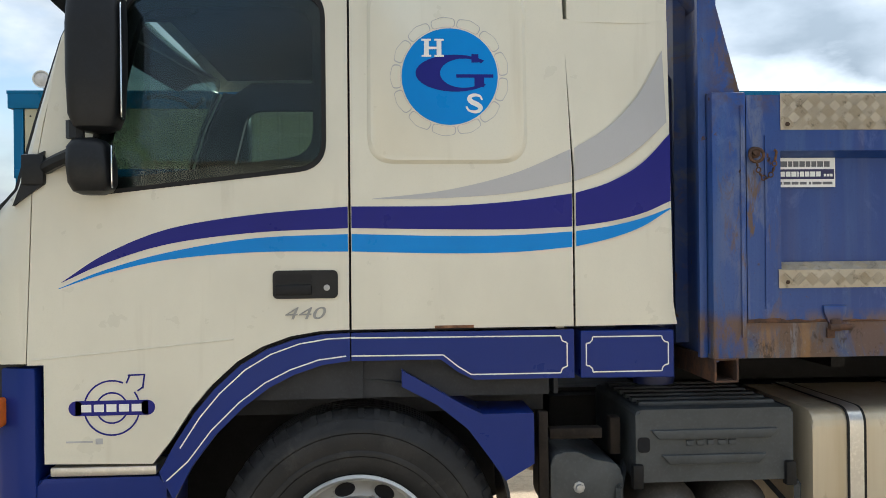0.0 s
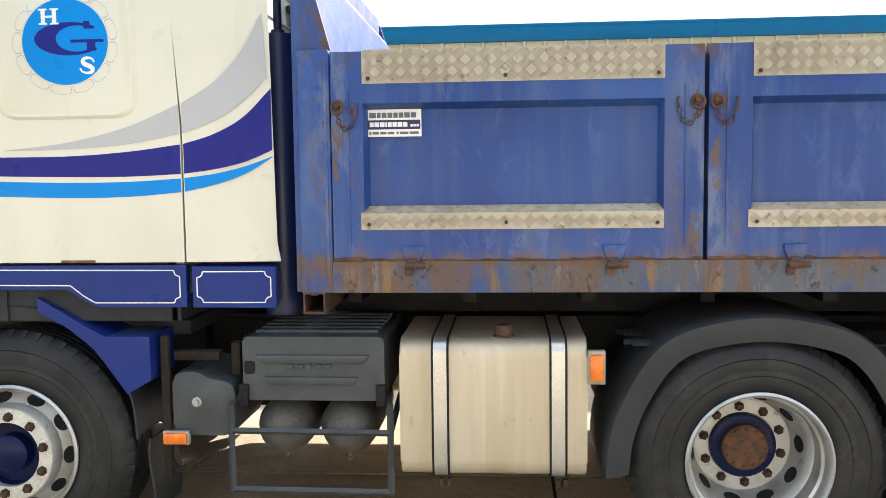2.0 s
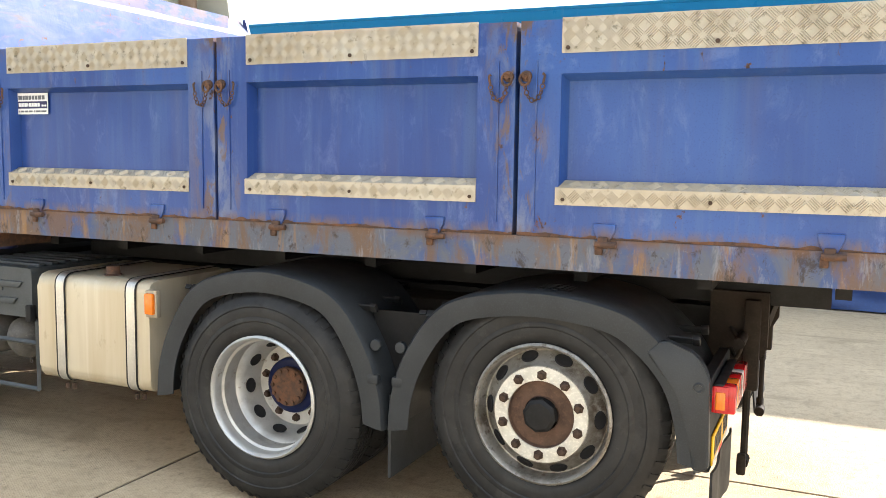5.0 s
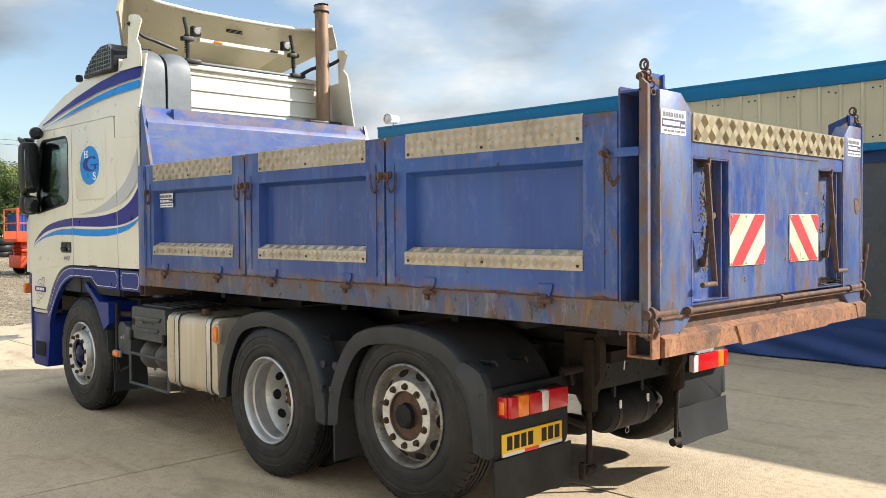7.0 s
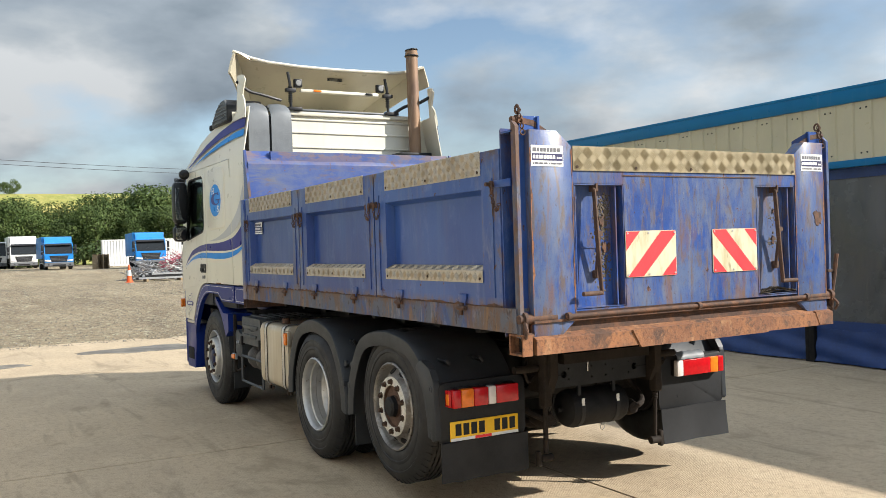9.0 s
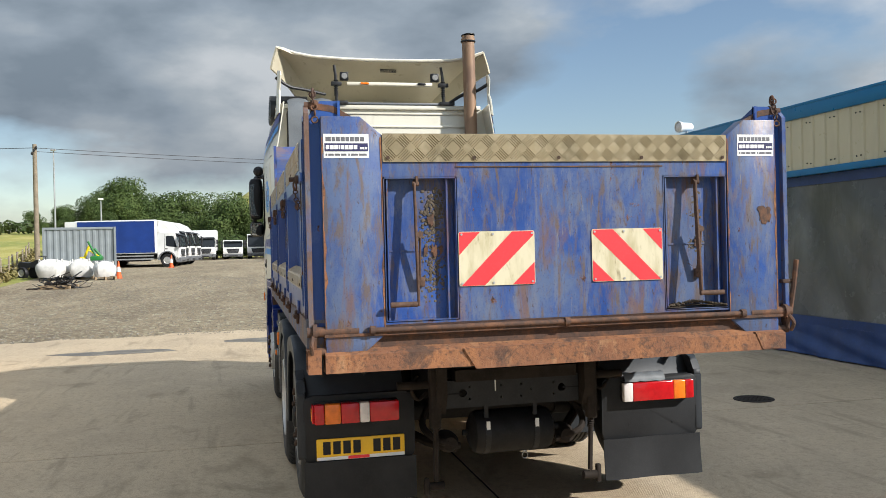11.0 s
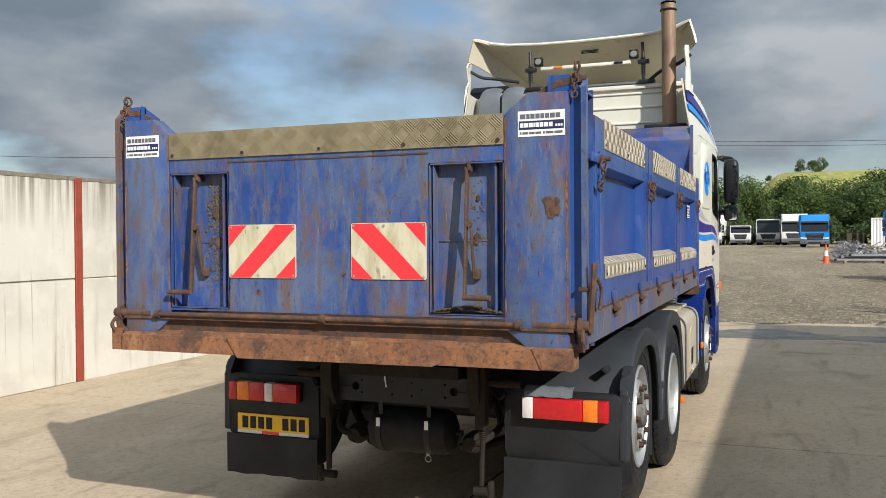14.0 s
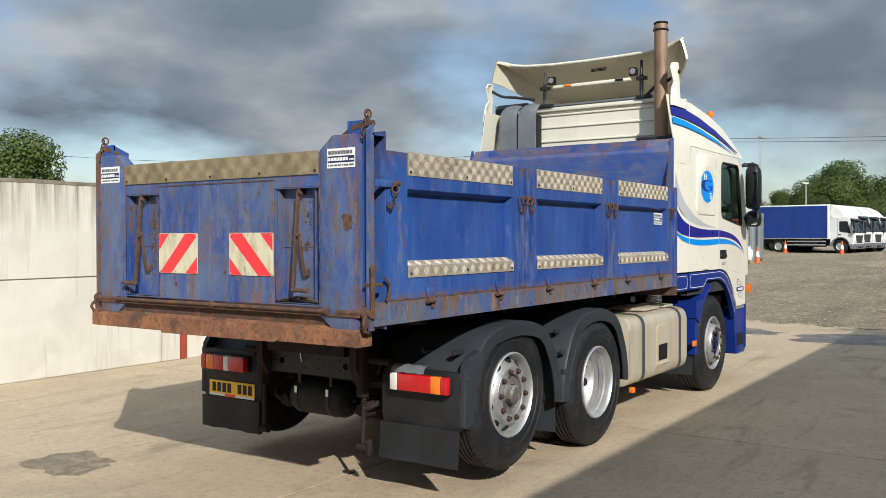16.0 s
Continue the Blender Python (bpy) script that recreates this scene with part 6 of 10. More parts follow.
        lathe(bm, [(0, 0), (0.036, 0), (0.036, 0.02), (0, 0.02)], 16, along((-0.02, s * 1.19, 1.296), (-0.02, s * 1.3, 1.296)))
        prism(bm, [(-0.10, 1.33), (-0.05, 1.34), (0.01, 1.27), (0.0, 1.2), (-0.06, 1.21)], "y", s * 1.195, s * 1.215)
        tube(bm, curved([(-0.0, s * 1.21, 1.28), (0.03, s * 1.22, 1.24), (0.01, s * 1.215, 1.20)], 4), 0.01, 6)
        rod(bm, (-0.02, s * 1.15, 1.205), (-0.02, s * 1.215, 1.205), 0.02)
        part("tail_latch", bm, M_RUST_PART, truck, "rusty tailgate latch")
        if s > 0:
            bm = B()
            tube(bm, [(-0.03, 1.235, 1.27), (-0.012, 1.25, 1.42), (0.0, 1.262, 1.56)], 0.014)
            box(bm, (-0.09, 1.19, 1.44), (-0.01, 1.26, 1.46), 0.004)
            tube(bm, curved([(-0.12, 1.25, 1.49), (-0.15, 1.26, 1.44), (-0.13, 1.255, 1.36)], 4), 0.008, 6)
            part("release_lever", bm, M_RUST_PART, truck, "rusty release lever")
    # tailgate skin with two openings
    bm = B()
    holed(bm, [(-0.876, 1.318), (0.876, 1.318), (0.876, 2.19), (-0.876, 2.19)], [[(-0.872, 1.33), (-0.528, 1.33), (-0.528, 1.996), (-0.872, 1.996)], [(0.528, 1.33), (0.872, 1.33), (0.872, 1.996), (0.528, 1.996)]], "x", -0.03, -0.004)
    gate = part("tailgate", bm, M_BLUE_TAIL, truck, "scratched blue tailgate streaked with rust", smooth=False)
    bm = B()
    box(bm, (-0.006, -0.525, 2.04), (0.0, 0.525, 2.046))
    part("weld_line", bm, M_RUST_PART, gate, smooth=False)
    for s in (-1, 1):
        y0, y1 = sorted((s * 0.528, s * 0.872))
        bm = B()
        rows = [[(-0.066 + 0.004 * noise.noise(Vector((y * 5, z * 5, s))), y, z) for y in np.linspace(y0, y1, 9)] for z in np.linspace(1.33, 1.996, 14)]
        sheet(bm, rows, 0.004)
        pk = part("tail_pocket", bm, M_BLUE_TAIL, gate, "rust-eaten pocket of the tailgate", smooth=False)
        bm = B()
        for ya in (y0, y1):
            box(bm, (-0.068, ya - 0.004, 1.33), (-0.004, ya + 0.004, 1.996))
        box(bm, (-0.068, y0, 1.99), (-0.004, y1, 1.998))
        box(bm, (-0.068, y0, 1.326), (-0.004, y1, 1.334))
        part_each("pocket_side", bm, M_BLUE_TAIL, gate, smooth=False)
        bm = B()
        box(bm, (-0.062, y0 + 0.022, 1.652), (-0.057, y1 - 0.022, 1.659))
        box(bm, (-0.062, y0 + 0.014, 1.336), (-0.012, y0 + 0.021, 1.988))
        box(bm, (-0.062, y1 - 0.046, 1.336), (-0.020, y1 - 0.038, 1.988))
        part_each("stiffener", bm, M_BLUE_TAIL, pk, smooth=False)
        # blisters and a torn crack where rust has lifted the sheet
        rng = random.Random(17 + s)
        bm = B()
        for i in range(520 if s < 0 else 90):
            if s < 0:
                z = rng.choice((rng.gauss(1.80, 0.085), rng.gauss(1.79, 0.07), rng.gauss(1.55, 0.09)))
                y = (-0.632 + 0.10 * (z - 1.6) * 0.4) + rng.gauss(0, 0.030)
            else:
                z, y = rng.choice((rng.gauss(1.66, 0.014), rng.gauss(1.84, 0.05))), 0.735 + rng.gauss(0, 0.022)
            if not (1.40 < z < 1.95 and y0 + 0.03 < y < y1 - 0.03):
                continue
            r = rng.uniform(0.003, 0.010)
            lathe(bm, [(r, 0), (r * 0.7, r * 0.45), (0, r * 0.6)], 6, Matrix.Translation((-0.0635, y, z)) @ Matrix.Rotation(rng.uniform(0, 6), 4, "X") @ Matrix.Rotation(radians(90), 4, "Y"))
        part("rust_blister", bm, M_BLISTER, pk, "pitted grey-brown rust blisters", kind="stuff")
        for k, (dy, z, r) in enumerate(((0.0, 1.795, 0.020), (0.012, 1.655, 0.022), (-0.03, 1.655, 0.016), (0.045, 1.657, 0.014)) if s < 0 else ((0.04, 1.84, 0.010), (0.03, 1.664, 0.018))):
            bm = B()
            scab(bm, -0.057, (-0.64 if s < 0 else 0.70) + dy, z, r, k * 2.3 + s)
            part("rust_scab", bm, M_RUST_PART, pk, "flaking rust scab")
        # lever: a crank with two bars and a handle
        bm = B()
        yl = -0.715 if s < 0 else 0.715
        prism(bm, [(-0.024, 1.975), (0.002, 1.97), (0.020, 1.72), (0.045, 1.40), (0.020, 1.40), (-0.008, 1.72)], "y", yl - 0.016, yl - 0.006, bev=0.002)
        prism(bm, [(-0.004, 1.75), (0.012, 1.73), (-0.028, 1.49), (-0.048, 1.50)], "y", yl + 0.004, yl + 0.013, bev=0.002)
        rod(bm, (0.034, yl - 0.018, 1.41), (0.040, yl - 0.018 + s * 0.125, 1.41), 0.0125)
        prism(bm, [(-0.06, 1.955), (0.0, 1.96), (0.004, 2.0), (-0.06, 2.0)], "y", yl - 0.006, yl + 0.006)
        lathe(bm, [(0, 0), (0.012, 0), (0.012, 0.03), (0, 0.03)], 10, along((-0.012, yl - 0.02, 1.965), (-0.012, yl + 1, 1.965)))
        box(bm, (-0.060, yl - 0.002, 1.485), (-0.030, yl + 0.036, 1.53), 0.006)
        lathe(bm, [(0, 0), (0.015, 0), (0.015, 0.016), (0, 0.016)], 12, along((0.004, yl + 0.004, 1.728), (1, yl, 1.728)))
        part("lock_crank", bm, M_CRANK, gate, "dark rusty locking crank")
    # grit lying in one pocket
    bm = B()
    rng = random.Random(9)
    rows = [[(x, y, 1.334 + 0.03 * max(0, 1 - abs(y - 0.70) / 0.2) * (0.6 + 0.8 * noise.noise(Vector((x * 20, y * 14, 0)))) ) for y in np.linspace(0.535, 0.865, 22)] for x in np.linspace(-0.062, 0.004, 7)]
    sheet(bm, rows, 0.0)
    for i in range(220):
        y = rng.uniform(0.54, 0.86)
        p = Vector((rng.uniform(-0.058, 0.002), y, 1.338 + 0.03 * max(0, 1 - abs(y - 0.70) / 0.2)))
        r = rng.uniform(0.003, 0.009)
        lathe(bm, [(0, -r), (r, 0), (0, r)], 5, Matrix.Translation(p))
    solid("soil_heap", bm, M_SOIL, "small heap of dark soil lying in the tailgate pocket", "soil", kind="stuff", smooth=False)
    # tread strip along the top
    bm = B()
    tread_strip(bm, -0.874, 0.874, 2.066, 2.197, lambda u, v, h: (0.004 + h, u, v))
    strip = part("tread_strip", bm, M_TREAD_TAIL, gate, "grimy tread-plate strip", smooth=False)
    bm = B()
    bolts(bm, [(0.006, y, 2.085) for y in (-0.85, -0.44, -0.02, 0.41, 0.85)], (1, 0, 0), 0.009, 0.005)
    part_each("rivet", bm, M_NUT, strip)
    # hazard boards
    for y0, y1, s in ((-0.524, -0.15, 1), (0.142, 0.514, -1)):
        bm = B()
        prism(bm, rounded([(y0, 1.482), (y1, 1.482), (y1, 1.738), (y0, 1.738)], 0.012, 3), "x", -0.003, 0.002)
        board = part("hazard_board", bm, M_SIGN_CREAM, gate, "grimy red and cream diagonal hazard board", smooth=False)
        w, h = y1 - y0, 0.256
        def band(pts):
            b2 = B()
            prism(b2, [(y0 + (u if s > 0 else w - u), 1.482 + v) for u, v in pts], "x", 0.002, 0.0032)
            part("red_band", b2, M_SIGN_RED, board, smooth=False)
        band([(0.012, 0.002), (0.124, 0.002), (w - 0.006, h - 0.022), (w - 0.006, h - 0.003), (0.262, h - 0.003)])
        band([(0.003, 0.148), (0.003, h - 0.003), (0.104, h - 0.003)])
        band([(0.262, 0.002), (w - 0.003, 0.002), (w - 0.003, 0.106)])
        bm = B()
        bolts(bm, [(0.003, y, z) for y in (y0 + 0.014, (y0 + y1) / 2 - 0.02, y1 - 0.014) for z in (1.495, 1.725)], (1, 0, 0), 0.006, 0.003)
        part_each("screw", bm, M_STEEL, board)
    sticker(gp, lambda u, v, d: (0.0 + d, 0.938 + u, 2.092 + v), 0.203, 0.108)
    sticker(gp, lambda u, v, d: (0.0 + d, -1.142 + u, 2.085 + v), 0.206, 0.109)
    # paint flaked off the post
    bm = B()
    scab(bm, 0.0, 1.085, 1.80, 0.042, 7.1)
    part("rust_scab", bm, M_RUST_PART, gp, "rust scab where the paint has flaked")
    # rusty beam with its raised centre plate
    bm = B()
    prism(bm, [(-0.10, 1.11), (0.028, 1.11), (0.028, 1.19), (-0.022, 1.214), (-0.10, 1.214)], "y", -1.158, 1.172)
    beam = part("tail_beam", bm, M_RUST, truck, "heavily rusted steel tail beam", smooth=False)
    bm = B()
    prism(bm, [(-0.10, 1.2142), (-0.024, 1.2142), (-0.024, 1.262), (0.012, 1.272), (0.012, 1.284), (-0.10, 1.284)], "y", -1.158, 1.172)
    part("beam_ledge", bm, M_RUST_PART, beam, "dark rusty ledge", smooth=False)
    bm = B()
    prism(bm, [(-0.52, 1.195), (-0.46, 1.098), (0.55, 1.104), (0.60, 1.125), (0.60, 1.195), (0.54, 1.205)], "x", 0.02, 0.036)
    part("patch_plate", bm, M_RUST, beam, smooth=False)
    bm = B()
    prism(bm, [(-1.13, 1.114), (-0.99, 1.114), (-0.9, 1.2), (-1.0, 1.205)], "x", 0.0, 0.012)
    prism(bm, [(1.0, 1.2), (1.04, 1.114), (1.15, 1.114), (1.10, 1.2)], "x", 0.0, 0.032)
    part_each("gusset", bm, M_RUST, beam, smooth=False)
    bm = B()
    rod(bm, (0.016, -0.955, 1.297), (0.016, 0.955, 1.297), 0.0125)
    for y in (-0.94, 0.0, 0.94):
        lathe(bm, [(0, -0.012), (0.021, -0.012), (0.021, 0.012), (0, 0.012)], 12, along((0.016, y, 1.297), (0.016, y + 1, 1.297)) )
    part("pivot_bar", bm, M_RUST_PART, truck, "rusty pivot bar")
    bm = B()
    for s in (-1,):
        bm = B()
        holed(bm, [(-0.112, 1.108), (0.014, 1.108), (0.014, 1.218), (-0.112, 1.218)], [[(-0.102, 1.118), (0.004, 1.118), (0.004, 1.208), (-0.102, 1.208)]], "y", s * 1.174, s * 1.235)
        part("beam_end", bm, M_RUST, truck, "rusty open box end of the tail beam", smooth=False)
        # dark plate across the box end, painting the shade inside
        bm = B()
        box(bm, (-0.102, min(s * 1.176, s * 1.18), 1.118), (0.004, max(s * 1.176, s * 1.18), 1.208))
        part("beam_bore", bm, M_HOLE_SHADE, truck, smooth=False)


make_tail()


# -- under-body kit --
def make_tank(s, x0, x1, z0, z1, mat, label):
    yo, yi = s * 1.20, s * 0.50
    bm = B()
    pts = rounded([(yo, z0), (yo, z1), (yi, z1), (yi, z0)], 0.07 if s < 0 else 0.12, 6)
    prism(bm, pts, "x", x0, x1, bev=0.012)
    return part("fuel_tank", bm, mat, truck, label)


def make_kit_near():
    # fuel tank
    t = make_tank(-1, -4.43, -3.66, 0.445, 1.018, M_TANK, "dull aluminium fuel tank with brown grime")
    for x in (-4.262, -3.778):
        bm = B()
        pts = rounded([(-1.206, 0.437), (-1.206, 1.026), (-0.5, 1.026), (-0.5, 0.437)], 0.074, 6)
        rows = [[(x - 0.027, y, z), (x + 0.027, y, z)] for y, z in pts]
        sheet(bm, rows, 0.004)
        part("strap", bm, M_STRAP, t, "bright steel strap")
        bm = B()
        for e in (-0.036, 0.028):
            sheet(bm, [[(x + e, y, z), (x + e + 0.009, y, z)] for y, z in pts], 0.003)
        part("strap_rubber", bm, M_BLACK_SEAL, t)
        bm = B()
        bolts(bm, [(x - 0.0, -1.17, 0.43), (x + 0.03, -1.15, 0.425)], (0, 0, -1), 0.012, 0.03)
        part_each("strap_bolt", bm, M_NUT, t)
    bm = B()
    lathe(bm, [(0, 0), (0.045, 0), (0.045, 0.012), (0.036, 0.014), (0.036, 0.05), (0.033, 0.055), (0, 0.055)], 14, pose(-4.0, -1.09, 1.012))
    part("filler_cap", bm, M_RUST_PART, t, "rusty filler cap")
    bm = B()
    box(bm, (-3.66, -1.225, 0.845), (-3.59, -1.19, 0.982), 0.004)
    m = part("side_marker", bm, M_TREAD, t)
    bm = B()
    box(bm, (-3.653, -1.245, 0.862), (-3.60, -1.22, 0.968), 0.008)
    part("lens", bm, M_LENS_AMBER, m, "amber side marker lamp")
    # battery box
    bm = B()
    prism(bm, rounded([(-5.095, 0.76), (-4.495, 0.76), (-4.495, 1.03), (-5.095, 1.03)], 0.02), "y", -1.18, -0.55, bev=0.012)
    bb = part("battery_box", bm, M_BATTERY, truck, "slate grey ribbed battery box cover")
    bm = B()
    for z, a, b in ((0.955, -5.04, -4.555), (0.862, -5.0, -4.6)):
        prism(bm, [(a, z), (a + 0.03, z - 0.035), (b - 0.03, z - 0.035), (b, z)], "y", -1.196, -1.175, bev=0.006)
    for i in range(6):
        y = -1.1 + i * 0.09
        box(bm, (-5.06, y, 1.026), (-4.53, y + 0.045, 1.046), 0.006)
    part_each("rib", bm, M_BATTERY, bb)
    bm = B()
    for k, w in enumerate((0.036, 0.036, 0.03, 0.036, 0.036)):
        box(bm, (-4.905 + k * 0.04, -1.188, 0.895), (-4.905 + k * 0.04 + w * 0.82, -1.178, 0.915), 0.003)
    part_each("raised_mark", bm, M_BATTERY, bb)
    # dark inlay paints the shade in the key slot
    bm = B()
    prism(bm, rounded([(-5.088, 0.872), (-5.042, 0.872), (-5.042, 0.928), (-5.088, 0.928)], 0.015), "y", -1.183, -1.176)
    part("key_slot", bm, M_HOLE_SHADE, bb)
    bm = B()
    for x in (-5.09, -4.51):
        box(bm, (x - 0.02, -1.2, 0.74), (x + 0.02, -1.16, 0.83), 0.006)
    part_each("latch", bm, M_CHASSIS, bb)
    # two air tanks lying across
    for x in (-4.945, -4.67):
        bm = B()
        lathe(bm, [(0, -0.13), (0.06, -0.118), (0.105, -0.075), (0.123, -0.02), (0.125, 0.02), (0.125, 0.5), (0, 0.5)], 36, along((x, -1.04, 0.622), (x, 1, 0.622)))
        rod(bm, (x, -1.05, 0.5), (x, -1.05, 0.485), 0.01)
        ring(bm, (x, -1.05, 0.478), (0, 1, 0), 0.011, 0.002, 12, 5)
        part("air_tank", bm, M_AIR_TANK, truck, "grimy grey-brown air tank")
    # step frame in front of them
    bm = B()
    for a, b in (((-5.155, -1.17, 0.36), (-5.155, -1.17, 0.74)), ((-4.475, -1.17, 0.36), (-4.475, -1.17, 0.74)),
                 ((-5.155, -1.17, 0.37), (-4.475, -1.17, 0.365)), ((-5.155, -1.17, 0.625), (-4.475, -1.17, 0.62)),
                 ((-5.155, -1.17, 0.74), (-5.09, -1.0, 0.8)), ((-4.475, -1.17, 0.74), (-4.53, -1.0, 0.8)),
                 ((-5.155, -1.17, 0.625), (-5.155, -0.8, 0.7)), ((-4.475, -1.17, 0.62), (-4.475, -0.8, 0.7))):
        d = Vector(b) - Vector(a)
        rod(bm, a, b, 0.014, 4)
    part("step_frame", bm, M_BATTERY, truck, "thin grey steel step frame", smooth=False)
    # rounded equipment cover behind the front wheel
    bm = B()
    prism(bm, rounded([(-5.41, 0.60), (-5.14, 0.60), (-5.14, 0.83), (-5.25, 0.845), (-5.30, 0.875), (-5.41, 0.875)], 0.05), "y", -1.16, -0.75, bev=0.012)
    eb = part("equipment_cover", bm, M_BATTERY, truck, "grey plastic cover with one bolt")
    bm = B()
    lathe(bm, [(0.022, 0), (0.022, 0.006), (0.014, 0.008), (0.014, 0.022), (0, 0.024)], 8, along((-5.305, -1.16, 0.745), (-5.305, -2, 0.745)))
    part("bolt", bm, M_STEEL, eb)
    bm = B()
    box(bm, (-5.455, -1.17, 0.42), (-5.42, -1.14, 1.03), 0.004)
    box(bm, (-5.41, -1.14, 0.92), (-5.21, -1.08, 0.96), 0.005)
    box(bm, (-5.17, -1.1, 0.85), (-5.13, -1.04, 0.99), 0.005)
    tube(bm, curved([(-5.45, -1.15, 0.60), (-5.41, -1.15, 0.45), (-5.33, -1.12, 0.47), (-5.28, -1.1, 0.5)], 5), 0.014)
    part_each("hanger_bracket", bm, M_CHASSIS_DIRT, truck, "brown bent hanger bracket")
    bm = B()
    box(bm, (-5.45, -1.19, 0.565), (-5.335, -1.165, 0.625), 0.006)
    mk = part("side_marker", bm, M_STEEL, truck)
    bm = B()
    box(bm, (-5.444, -1.205, 0.57), (-5.341, -1.185, 0.62), 0.008)
    part("lens", bm, M_LENS_AMBER, mk, "amber side marker lamp")


make_kit_near()


def make_kit_far():
    t = make_tank(1, -5.22, -3.70, 0.36, 0.99, M_TANK, "cream-grey fuel tank with a moulded step recess")
    for x in (-5.0, -4.02):
        bm = B()
        pts = rounded([(1.206, 0.352), (1.206, 0.998), (0.5, 0.998), (0.5, 0.352)], 0.124, 6)
        sheet(bm, [[(x - 0.03, y, z), (x + 0.03, y, z)] for y, z in pts], 0.004)
        part("strap", bm, M_BATTERY, t, "grey strap")
    bm = B()
    holed(bm, rounded([(-4.66, 0.46), (-4.36, 0.46), (-4.36, 0.86), (-4.66, 0.86)], 0.03), [rounded([(-4.64, 0.52), (-4.38, 0.52), (-4.38, 0.68), (-4.64, 0.68)], 0.02)], "y", 1.2, 1.212)
    box(bm, (-4.64, 1.206, 0.49), (-4.38, 1.232, 0.508), 0.004)
    step = part("step_recess", bm, M_TANK, t)
    bm = B()
    box(bm, (-4.64, 1.202, 0.525), (-4.38, 1.204, 0.68))
    part("recess_shadow", bm, M_CHASSIS, step, smooth=False)
    bm = B()
    box(bm, (-4.7, 0.75, 1.0), (-4.3, 1.1, 1.03), 0.01)
    box(bm, (-5.1, 0.8, 1.0), (-4.85, 1.1, 1.025), 0.01)
    part_each("tank_plate", bm, M_TANK, t)
    bm = B()
    box(bm, (-3.80, 1.17, 0.31), (-3.75, 1.215, 0.36), 0.008)
    mk = part("side_marker", bm, M_LENS_AMBER, truck, "amber side marker lamp")
    bm = B()
    box(bm, (-5.47, 1.20, 0.56), (-5.37, 1.225, 0.62), 0.008)
    part("side_marker", bm, M_LENS_AMBER, truck, "amber side marker lamp")
    # coil of ribbed hose beneath the body front
    bm = B()
    for i in range(7):
        ring(bm, (-4.95, 0.95, 1.02 + i * 0.025), (0, 0, 1), 0.07, 0.011, 20, 6)
    part("bellows", bm, M_STRAP, truck, "ribbed metal exhaust bellows")


make_kit_far()


# -- cab --
CAB_Y = 1.25
ARCH_OUT = [(-6.815, 0.86), (-6.76, 0.96), (-6.69, 1.067), (-6.62, 1.15), (-6.53, 1.232), (-6.44, 1.285), (-6.34, 1.32), (-6.24, 1.336), (-6.143, 1.34)]
ARCH_IN = [(-6.765, 0.76), (-6.70, 0.88), (-6.62, 0.985), (-6.52, 1.083), (-6.43, 1.15), (-6.34, 1.195), (-6.24, 1.228), (-6.143, 1.24)]


def cab_window():
    return rounded([(-7.06, 1.845), (-6.235, 1.94), (-6.235, 2.545), (-6.90, 2.545)], 0.09, 6)


def shell(bm, s, sections, y):
    """A soft-cornered mirror case, lofted from its foot to its top."""
    rows = []
    for z, x, a, b in sections:
        row = []
        for i in range(25):
            t = 2 * math.pi * (i % 24) / 24
            c, n = math.cos(t), math.sin(t)
            row.append((x + a * math.copysign(abs(c) ** 0.55, c), s * y + b * math.copysign(abs(n) ** 0.55, n), z))
        rows.append(row)
    sheet(bm, rows)
    for row in (rows[0], rows[-1]):
        bm.faces.new([bm.verts.new(p) for p in row[:-1]])
    bmesh.ops.remove_doubles(bm, verts=bm.verts[:], dist=0.0005)


